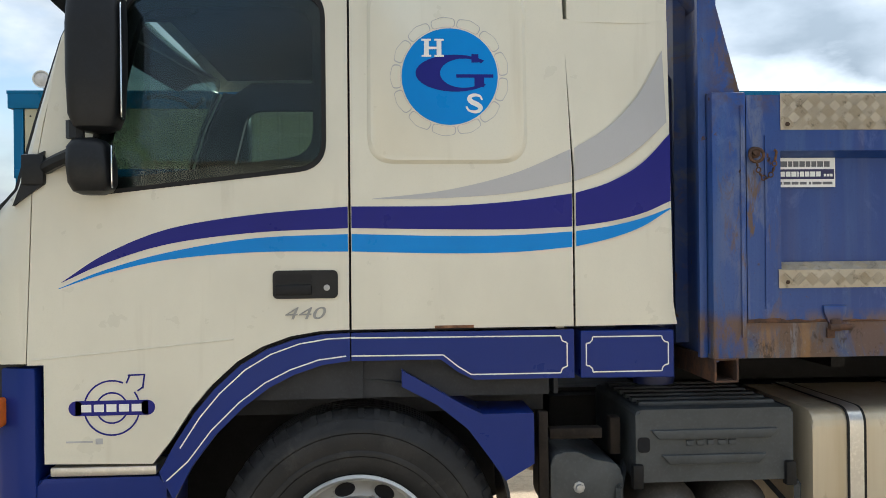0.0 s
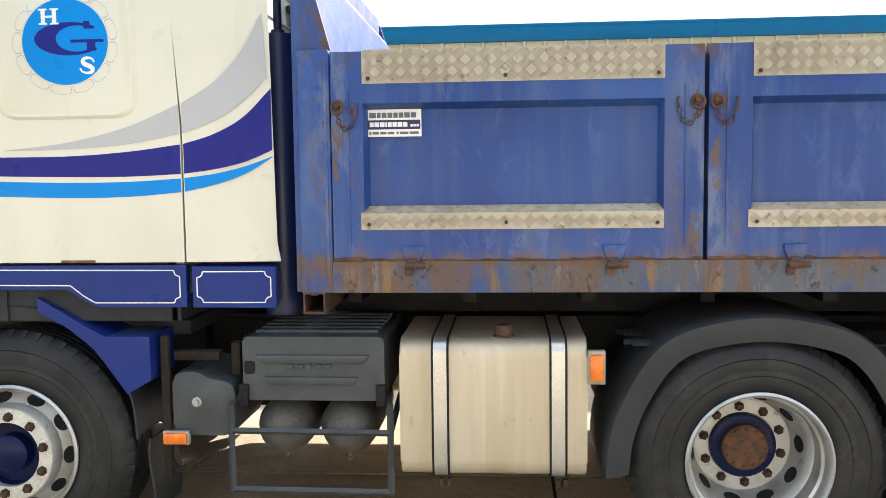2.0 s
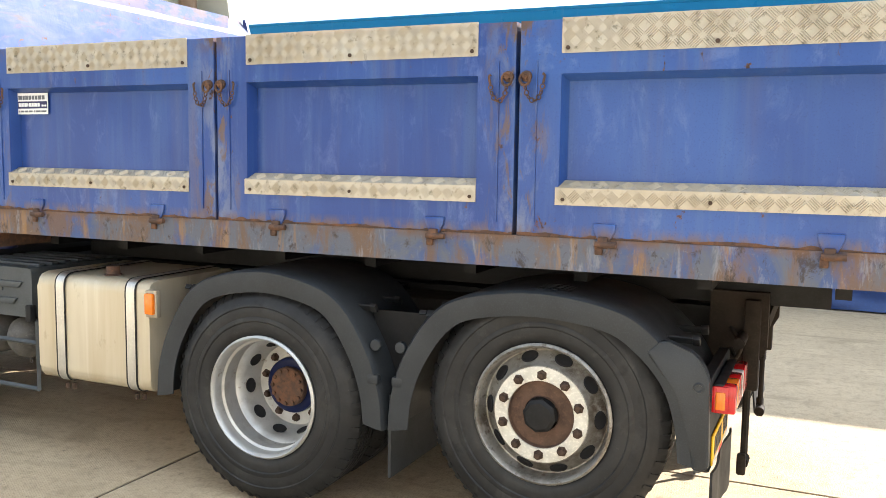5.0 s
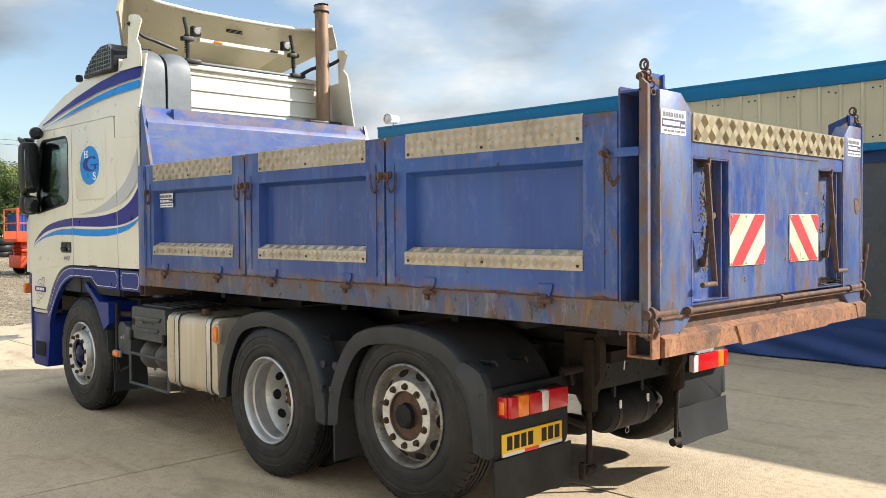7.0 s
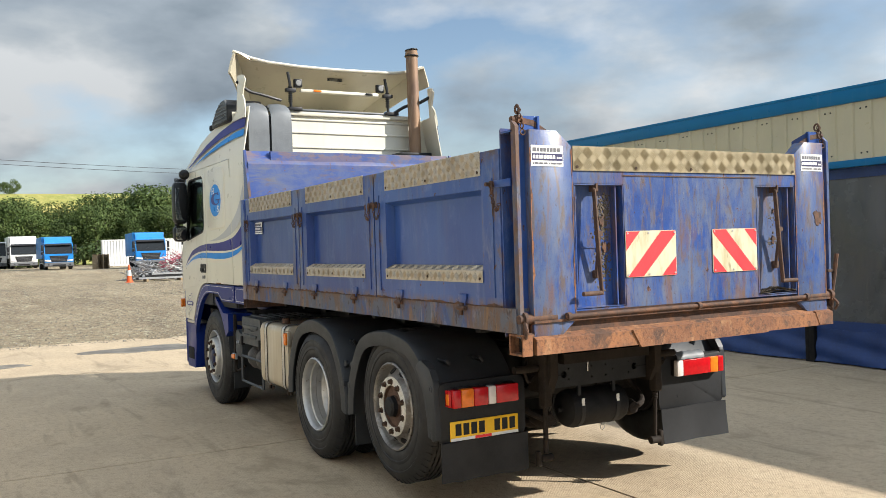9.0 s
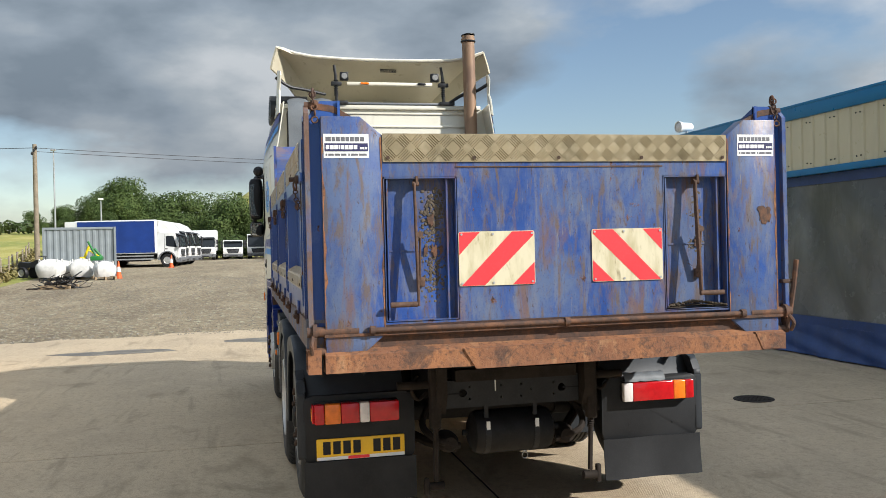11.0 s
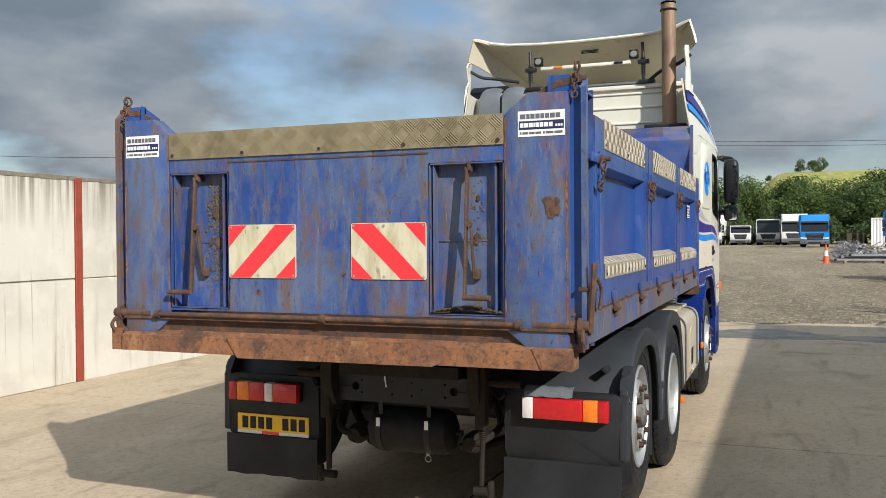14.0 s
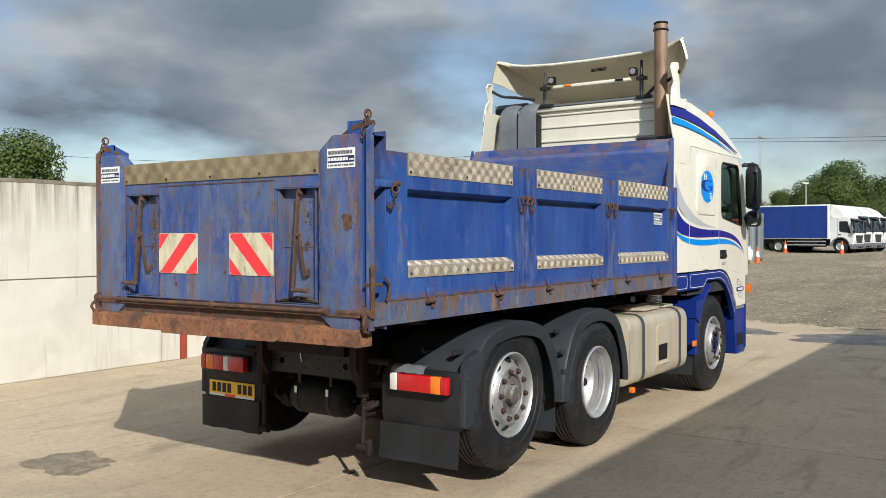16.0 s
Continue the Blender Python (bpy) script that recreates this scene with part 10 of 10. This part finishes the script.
c0 = make_cone(-39.7, 3.65, 0.85)
for x, y in ((-41.37, -7.49), (-56.2, -6.15), (-57.2, -9.8)):
    copy_thing(c0, Matrix.Translation((x, y, land(x, y))))


def make_bag(x, y, w, h, seed):
    rng = random.Random(seed)
    t = thing("bulk_bag", "bulging white woven bulk bag on a pallet", "bulk bag", group="bulk bags")
    bm = B()
    rows = []
    n = 28
    for k in range(9):
        f = k / 8
        z = 0.14 + h * f
        bulge = 0.86 + 0.2 * math.sin(f * 3.0) - 0.22 * max(0, f - 0.75) / 0.25
        row = []
        for i in range(n + 1):
            a = 2 * math.pi * (i % n) / n
            sq = 1 / max(abs(math.cos(a)), abs(math.sin(a))) ** 0.6
            r = w / 2 * bulge * sq * (1 + 0.06 * noise.noise(Vector((math.cos(a) * 2, math.sin(a) * 2, f * 3 + seed))))
            row.append((r * math.cos(a), r * math.sin(a), z + 0.05 * noise.noise(Vector((math.cos(a) * 3, math.sin(a) * 3, seed + f)))))
        rows.append(row)
    rows.append([(p[0] * 0.4, p[1] * 0.4, p[2] + 0.05) for p in rows[-1]])
    rows.append([(p[0] * 0.05, p[1] * 0.05, p[2] + 0.02) for p in rows[-1]])
    sheet(bm, rows)
    bmesh.ops.remove_doubles(bm, verts=bm.verts[:], dist=0.001)
    part("bag", bm, M_BAG, t)
    bm = B()
    for sx in (-1, 1):
        for sy in (-1, 1):
            tube(bm, curved([(sx * w * 0.36, sy * w * 0.36, h), (sx * w * 0.3, sy * w * 0.36, h + 0.2), (sx * w * 0.2, sy * w * 0.34, h + 0.12)], 4), 0.02, 6)
    part_each("lifting_loop", bm, M_BAG, t)
    put(t, x, y, rng.uniform(-20, 20))
    return t


for i, (x, y, w, h) in enumerate(((-41.0, -10.5, 1.15, 0.82), (-41.6, -9.2, 1.05, 0.80), (-40.7, -8.05, 0.98, 0.68), (-42.1, -10.1, 0.9, 0.72))):
    make_bag(x, y, w, h, 60 + i)


def make_pallet(x, y, deg=0, n=1, name="pallet", label="worn timber pallet on the stones"):
    t = thing(name, label, "pallet", group="pallets")
    for k in range(n):
        z = k * 0.145
        for i in range(7):
            bm = B()
            box(bm, (-0.6, -0.5 + i * 0.148, z + 0.12), (0.6, -0.5 + i * 0.148 + 0.1, z + 0.142))
            part("board", bm, M_WOOD, t, smooth=False)
        for i in range(3):
            bm = B()
            box(bm, (-0.6, -0.5 + i * 0.444, z), (0.6, -0.5 + i * 0.444 + 0.1, z + 0.12))
            part("bearer", bm, M_WOOD, t, smooth=False)
    put(t, x, y, deg)
    return t


p0 = make_pallet(-42.4, -9.3, 5)
copy_thing(p0, Matrix.Translation((-40.6, -8.0, land(-40.6, -8))) @ Matrix.Rotation(0.2, 4, "Z"))
copy_thing(p0, Matrix.Translation((-33.4, -8.7, land(-33.4, -8.7))) @ Matrix.Rotation(1.4, 4, "Z"))
make_pallet(-72, 7.0, 10, 8, "pallet_stack", "tall stack of timber pallets")


def make_scrap(name, x, y, w, d, h, mats, label, n, seed):
    """A heap of bent bars and tubes."""
    rng = random.Random(seed)
    t = thing(name, label, "scrap metal")
    for m in mats:
        bm = B()
        for i in range(n):
            a = Vector((rng.gauss(0, d / 4), rng.gauss(0, w / 4), 0))
            a.z = h * max(0.04, 1 - abs(a.y) / (w * 0.75)) * rng.random()
            b = a + Vector((rng.uniform(-.5, .5), rng.uniform(-.6, .6), rng.uniform(-.25, .35)))
            c = b + Vector((rng.uniform(-.3, .3), rng.uniform(-.3, .3), rng.uniform(-.2, .2)))
            for q in (a, b, c):
                q.z = max(0.03, q.z)
            tube(bm, [a, b, c], rng.uniform(0.012, 0.03), 5)
        part("tangle", bm, m, t, smooth=False, kind="stuff")
    put(t, x, y, 0)
    return t


make_scrap("scrap_heap", -33.3, -8.7, 1.2, 0.9, 0.30, [M_MAST, M_CHASSIS_DIRT], "flat bundle of dark hoses and netting", 40, 71)
make_scrap("scrap_heap", -48.5, 8.0, 2.2, 1.4, 1.2, [M_SCRAP_PINK, M_BAG], "heap of pink and white bundled metal frames", 150, 72)
make_scrap("scrap_heap", -42, 4.9, 1.4, 1.0, 0.95, [M_SCRAP, M_STEEL], "bright heap of silver scrap parts", 110, 73)
make_scrap("scrap_heap", -41.5, 6.9, 1.3, 1.0, 1.0, [M_SCRAP, M_BAG], "heap of grey scrap parts", 110, 74)
make_scrap("scrap_heap", -33, 12.5, 5.0, 2.0, 1.5, [M_RUST_PART, M_SCRAP], "rusty heap of trailer parts and timber", 160, 75)
make_scrap("scrap_heap", -40, 11.0, 3.0, 2.0, 1.0, [M_CHASSIS, M_RUST_PART], "dark heap of scrap", 90, 76)


def make_beams():
    t = thing("steel_beams", "long dark and silver steel lengths stacked on bearers", "steel")
    for i in range(9):
        bm = B()
        y0, k = 4.0 + 0.2 * (i % 2), i
        box(bm, (-40.3 + (i % 3) * 0.22, 3.9 + 0.1 * i, 0.12 + 0.1 * (i // 3)), (-40.14 + (i % 3) * 0.22, 8.2 - 0.1 * i, 0.2 + 0.1 * (i // 3)))
        part("length", bm, M_MAST if i % 2 else M_STEEL, t, smooth=False)
    for y in (4.4, 6.0, 7.6):
        bm = B()
        box(bm, (-40.4, y, 0), (-39.5, y + 0.1, 0.12))
        part("bearer", bm, M_WOOD, t, smooth=False)
    t.location.z = land(-40, 5)


make_beams()


def make_tyre_stack():
    bm = B()
    lathe(bm, [(0.2, 0.0), (0.5, 0.0), (0.55, 0.1), (0.55, 0.2), (0.5, 0.29), (0.2, 0.29), (0.25, 0.14), (0.2, 0.0)], 22)
    me = finish(bm, M_RUBBER, "old_tyre", True)
    for i in range(3):
        for k in range(3):
            x, y = -40.7 + 0.1 * k, 8.1 + i * 0.98
            tagged(new("old_tyre", me), "worn black lorry tyre stacked on others", "tyre", "stacked tyres").matrix_basis = pose(x, y, land(x, y) + 0.295 * k, 0, 0, 40 * k)


make_tyre_stack()


def make_bin(x, y, mat, label):
    bm = B()
    prism(bm, [(-0.5, 0), (0.5, 0), (0.6, 0.75), (-0.6, 0.75)], "y", -0.6, 0.6, bev=0.02)
    box(bm, (-0.64, -0.64, 0.72), (0.64, 0.64, 0.78), 0.01)
    ob = solid("metal_bin", bm, mat, label, "bin")
    ob.location = (x, y, land(x, y))


make_bin(-46.8, 9.7, M_LORRY_BLUE, "small blue steel bin")
make_bin(-47.6, 8.6, M_RUST, "small rusty steel bin")


def make_scissor_lift():
    t = thing("scissor_lift", "orange-red scissor lift with its railed platform lowered", "scissor lift")
    bm = B()
    box(bm, (-0.55, -1.15, 0.22), (0.55, 1.15, 0.62), 0.04)
    base = part("base", bm, M_ORANGE, t)
    bm = B()
    for k in range(3):
        z = 0.66 + k * 0.13
        for s in (-1, 1):
            for d in (-1, 1):
                rod(bm, (s * 0.38, -1.05 * d, z), (s * 0.38, 1.05 * d, z + 0.13), 0.05, 6)
    part_each("scissor_arm", bm, M_ORANGE, t)
    bm = B()
    box(bm, (-0.6, -1.25, 1.06), (0.6, 1.25, 1.16), 0.01)
    for s in (-1, 1):
        box(bm, (s * 0.6 - 0.015, -1.25, 1.16), (s * 0.6 + 0.015, 1.25, 1.4))
    deck = part("platform", bm, M_ORANGE, t)
    for s in (-1, 1):
        for z in (1.65, 2.1):
            bm = B()
            rod(bm, (s * 0.6, -1.25, z), (s * 0.6, 1.25, z), 0.022, 8)
            part("rail", bm, M_ORANGE, deck)
        for y in (-1.25, -0.8, 0.4, 1.25):
            bm = B()
            rod(bm, (s * 0.6, y, 1.16), (s * 0.6, y, 2.1), 0.022, 8)
            part("stanchion", bm, M_ORANGE, deck)
    for y in (-1.25, 1.25):
        bm = B()
        rod(bm, (-0.6, y, 2.1), (0.6, y, 2.1), 0.022, 8)
        rod(bm, (-0.6, y, 1.65), (0.6, y, 1.65), 0.022, 8)
        part("rail", bm, M_ORANGE, deck)
    for y in (-0.8, 0.8):
        for s in (-1, 1):
            bm = B()
            lathe(bm, [(0, -0.02), (0.14, -0.02), (0.15, 0), (0.2, 0.0), (0.22, 0.03), (0.22, 0.14), (0, 0.14)], 20)
            w = part("wheel", bm, M_RUBBER, t, at=Matrix.Translation((s * 0.62, y, 0.22)) @ Matrix.Rotation(radians(-90 * s), 4, "Y"))
            bm = B()
            lathe(bm, [(0, -0.025), (0.13, -0.025), (0.14, -0.01)], 20)
            part("rim", bm, M_WHITE, w)
    bm = B()
    box(bm, (0.56, -0.3, 0.25), (0.575, 0.5, 0.33))
    part("warning_stripe", bm, M_WHITE, base, smooth=False)
    put(t, -27.6, 6.5, 0)


make_scissor_lift()


def make_forklift(x, y, deg, mast_h, k=1.0, body=M_RED, writing=True, label="black-masted forklift with red bodywork"):
    """Forks towards +x."""
    t = thing("forklift", label, "forklift", group="forklifts")
    mast = B()
    for s in (-1, 1):
        prism(mast, [(0.0, s * 0.27), (0.12, s * 0.27), (0.12, s * 0.30), (0.03, s * 0.30), (0.03, s * 0.36), (0.12, s * 0.36), (0.12, s * 0.38), (0.0, s * 0.38)], "z", 0.08, mast_h)
        box(mast, (0.04, s * 0.24 - 0.025, 0.1), (0.13, s * 0.24 + 0.025, mast_h - 0.06))
    for z in (0.3, mast_h * 0.5, mast_h - 0.12):
        box(mast, (-0.01, -0.38, z), (0.03, 0.38, z + 0.09))
    rod(mast, (0.05, -0.12, 0.15), (0.05, -0.12, mast_h - 0.15), 0.035)
    rod(mast, (0.05, 0.12, 0.15), (0.05, 0.12, mast_h - 0.15), 0.035)
    m = part("mast", mast, M_MAST, t, "black steel mast", smooth=False)
    if writing:
        bm = B()
        z = mast_h - 0.25
        for i in range(8):
            box(bm, (0.121, -0.375, z - 0.10), (0.124, -0.275, z))
            z -= 0.115
        part_each("lettering_bar", bm, M_WHITE, m, smooth=False)
    bm = B()
    for z in (0.22, 0.62):
        box(bm, (0.14, -0.5, z), (0.18, 0.5, z + 0.09), 0.008)
    for y_ in (-0.5, -0.3, -0.1, 0.1, 0.3, 0.5):
        box(bm, (0.14, y_ - 0.015, 0.25), (0.17, y_ + 0.015, 1.25))
    box(bm, (0.14, -0.5, 1.22), (0.17, 0.5, 1.26))
    part_each("carriage_bar", bm, M_MAST, t, smooth=False)
    for y_ in (-0.3, 0.3):
        bm = B()
        box(bm, (0.18, y_ - 0.06, 0.06), (0.22, y_ + 0.06, 0.7))
        prism(bm, [(0.18, 0.06), (1.25, 0.05), (1.27, 0.065), (0.22, 0.11), (0.18, 0.11)], "y", y_ - 0.06, y_ + 0.06)
        part("fork", bm, M_MAST, t, smooth=False)
    bm = B()
    prism(bm, rounded([(-0.2, 0.3), (-1.9, 0.3), (-2.1, 0.5), (-2.1, 1.05), (-1.8, 1.15), (-1.2, 1.05), (-0.9, 0.65), (-0.35, 0.65), (-0.2, 0.95)], 0.08), "y", -0.5, 0.5, bev=0.04)
    part("bodywork", bm, body, t, "bright painted bodywork")
    bm = B()
    box(bm, (-1.45, -0.28, 1.05), (-0.95, 0.28, 1.18), 0.04)
    prism(bm, rounded([(-1.4, 1.15), (-1.55, 1.6), (-1.45, 1.62), (-1.3, 1.15)], 0.03), "y", -0.25, 0.25, bev=0.02)
    part("seat", bm, M_SEAT, t)
    bm = B()
    for s in (-1, 1):
        tube(bm, [(-0.3, s * 0.45, 0.9), (-0.45, s * 0.45, 1.95), (-0.55, s * 0.45, 2.0), (-1.6, s * 0.45, 2.02), (-1.85, s * 0.45, 1.1)], 0.035)
    for i in range(6):
        box(bm, (-0.6 - i * 0.19, -0.45, 1.99), (-0.57 - i * 0.19, 0.45, 2.03))
    part_each("overhead_guard", bm, M_MAST, t)
    for wx, r in ((-0.35, 0.34), (-1.65, 0.28)):
        for s in (-1, 1):
            wheel_at(t, wx, s * 0.58, r, r, 0.24, s)
    put(t, x, y, deg, k)
    return t


make_forklift(-14.5, 6.85, -12, 2.45, 1.0, M_RED, False, "forklift with a tall black mast and red bodywork")
make_forklift(-11.65, 6.3, -20, 1.96, 1.0, M_RED, True, "dark red forklift with white lettering bars on its mast")
make_forklift(-25.3, 6.6, -70, 1.8, 0.95, M_YELLOW, False, "small old yellow forklift with a black mast")


def make_excavator():
    t = thing("mini_excavator", "small red mini excavator on rubber tracks", "excavator")
    for s in (-1, 1):
        bm = B()
        prism(bm, rounded([(-0.55, 0.0), (0.55, 0.0), (0.62, 0.14), (0.55, 0.28), (-0.55, 0.28), (-0.62, 0.14)], 0.08), "y", s * 0.28, s * 0.48, bev=0.01)
        tr = part("track", bm, M_RUBBER, t)
        bm = B()
        for i in range(4):
            rod(bm, (-0.4 + i * 0.27, s * 0.47, 0.12), (-0.4 + i * 0.27, s * 0.495, 0.12), 0.09, 14)
        part_each("track_roller", bm, M_MAST, tr)
    bm = B()
    box(bm, (-0.7, -0.42, 0.34), (0.25, 0.42, 0.5), 0.03)
    prism(bm, rounded([(-0.75, 0.5), (-0.2, 0.5), (-0.2, 0.95), (-0.68, 0.95)], 0.08), "y", -0.42, 0.42, bev=0.03)
    part("bodywork", bm, M_RED, t, "glossy red bodywork")
    bm = B()
    box(bm, (-0.19, -0.2, 0.5), (-0.05, 0.2, 0.95), 0.02)
    box(bm, (-0.1, -0.3, 0.5), (0.2, 0.3, 0.6), 0.03)
    part("seat", bm, M_SEAT, t)
    bm = B()
    for a, b in (((0.3, 0, 0.42), (0.6, 0, 0.5)), ((0.55, 0, 0.42), (1.15, 0, 1.25)), ((1.15, 0, 1.25), (1.65, 0, 1.2)), ((1.6, 0, 1.25), (1.75, 0, 0.35))):
        rod(bm, a, b, 0.055, 6)
    rod(bm, (0.6, 0.06, 0.6), (1.1, 0.06, 1.1), 0.03)
    part("boom", bm, M_MAST, t, "black jointed boom")
    bm = B()
    prism(bm, [(1.7, 0.32), (1.9, 0.3), (1.92, 0.05), (1.75, 0.0), (1.6, 0.1)], "y", -0.16, 0.16, bev=0.01)
    part("bucket", bm, M_MAST, t)
    bm = B()
    prism(bm, [(0.8, 0.02), (0.84, 0.02), (0.8, 0.28), (0.76, 0.28)], "y", -0.45, 0.45)
    box(bm, (0.45, -0.3, 0.1), (0.8, -0.24, 0.16))
    box(bm, (0.45, 0.24, 0.1), (0.8, 0.3, 0.16))
    part("blade", bm, M_MAST, t, smooth=False)
    put(t, -16.8, 6.6, -75)


make_excavator()


def make_mower():
    t = thing("ride_on_mower", "green ride-on mower with yellow seat and wheels", "mower")
    bm = B()
    prism(bm, rounded([(0.15, 0.35), (1.05, 0.35), (1.1, 0.62), (0.95, 0.78), (0.2, 0.82)], 0.1), "y", -0.3, 0.3, bev=0.05)
    prism(bm, rounded([(-0.75, 0.45), (0.2, 0.35), (0.2, 0.5), (-0.1, 0.62), (-0.7, 0.72)], 0.08), "y", -0.45, 0.45, bev=0.05)
    part("bodywork", bm, M_GREEN, t, "green bonnet and wings")
    bm = B()
    box(bm, (-0.5, -0.24, 0.7), (-0.05, 0.24, 0.82), 0.05)
    prism(bm, rounded([(-0.5, 0.8), (-0.62, 1.15), (-0.52, 1.17), (-0.38, 0.8)], 0.04), "y", -0.22, 0.22, bev=0.03)
    part("seat", bm, M_MOWER_YELLOW, t, "yellow seat")
    bm = B()
    box(bm, (-0.2, -0.58, 0.12), (0.7, 0.58, 0.26), 0.04)
    part("cutting_deck", bm, M_MOWER_YELLOW, t, "yellow cutting deck")
    bm = B()
    ring(bm, (0.1, 0, 0.98), (-0.5, 0, 0.8), 0.17, 0.018, 20, 6)
    rod(bm, (0.1, 0, 0.98), (0.28, 0, 0.75), 0.02)
    part("steering_wheel", bm, M_INK, t)
    for wx, r in ((-0.45, 0.28), (0.85, 0.2)):
        for s in (-1, 1):
            bm = B()
            lathe(bm, [(0, 0.02), (r * 0.6, 0.0), (r * 0.62, 0.0), (r * 0.9, 0), (r, 0.04), (r, 0.18), (0, 0.18)], 22)
            w = part("wheel", bm, M_RUBBER, t, at=Matrix.Translation((wx, s * 0.5, r)) @ Matrix.Rotation(radians(90 if s > 0 else -90), 4, "X"))
            bm = B()
            lathe(bm, [(0, -0.004), (r * 0.58, -0.004), (r * 0.6, 0.01)], 20)
            part("rim", bm, M_MOWER_YELLOW, w)
    put(t, -21.5, 6.9, -100)


make_mower()


def make_dumper():
    t = thing("dumper", "old yellow dumper with an upright roll bar", "dumper")
    bm = B()
    prism(bm, rounded([(-0.9, 0.45), (0.9, 0.45), (1.2, 1.1), (0.2, 1.1), (0.0, 0.8), (-0.9, 0.85)], 0.06), "y", -0.7, 0.7, bev=0.03)
    part("bodywork", bm, M_YELLOW, t)
    bm = B()
    for s in (-1, 1):
        rod(bm, (-0.4, s * 0.6, 0.8), (-0.4, s * 0.6, 2.1), 0.05)
    rod(bm, (-0.4, -0.6, 2.1), (-0.4, 0.6, 2.1), 0.05)
    part("roll_bar", bm, M_YELLOW, t)
    for wx in (-0.7, 0.7):
        for s in (-1, 1):
            wheel_at(t, wx, s * 0.75, 0.42, 0.42, 0.3, s)
    put(t, -34.5, 10.4, 10)
    copy_thing(t, Matrix.Translation((-64, 15.0, 0.68)) @ Matrix.Rotation(1.3, 4, "Z"))


make_dumper()


def make_quad():
    t = thing("quad_bike", "dark muddy quad bike parked by the fence", "quad bike")
    bm = B()
    prism(bm, rounded([(-0.9, 0.55), (0.9, 0.55), (0.85, 0.8), (0.3, 0.95), (-0.2, 0.78), (-0.85, 0.85)], 0.08), "y", -0.4, 0.4, bev=0.05)
    part("bodywork", bm, M_MAST, t)
    bm = B()
    tube(bm, [(0.35, -0.38, 1.12), (0.42, -0.15, 1.08), (0.42, 0.15, 1.08), (0.35, 0.38, 1.12)], 0.02)
    rod(bm, (0.42, 0, 0.85), (0.42, 0, 1.08), 0.03)
    part("handlebar", bm, M_MAST, t)
    for wx in (-0.6, 0.6):
        for s in (-1, 1):
            wheel_at(t, wx, s * 0.5, 0.3, 0.3, 0.24, s)
    put(t, -42.6, -11.4, 60)


make_quad()


def make_strimmer_stand():
    """Bright green and yellow garden tools leaning on the bags."""
    t = thing("garden_tool", "green and yellow powered garden tool on the bags", "tool")
    bm = B()
    box(bm, (-0.5, -0.25, 0.0), (0.4, 0.25, 0.22), 0.05)
    rod(bm, (0.2, 0, 0.2), (0.3, -0.35, 0.95), 0.05)
    rod(bm, (0.0, 0.2, 0.2), (0.1, -0.1, 0.6), 0.06)
    part("body", bm, M_GREEN, t)
    bm = B()
    box(bm, (-0.3, -0.82, 0.0), (-0.05, -0.55, 0.2), 0.05)
    rod(bm, (-0.15, -0.62, 0.1), (-0.05, -0.35, 0.72), 0.06, 10)
    rod(bm, (-0.05, -0.35, 0.5), (0.1, 0.2, 0.15), 0.04, 10)
    part("hopper", bm, M_MOWER_YELLOW, t)
    t.matrix_basis = Matrix.Translation((-41.8, -8.55, land(-41.8, -8.5) + 0.9))


make_strimmer_stand()
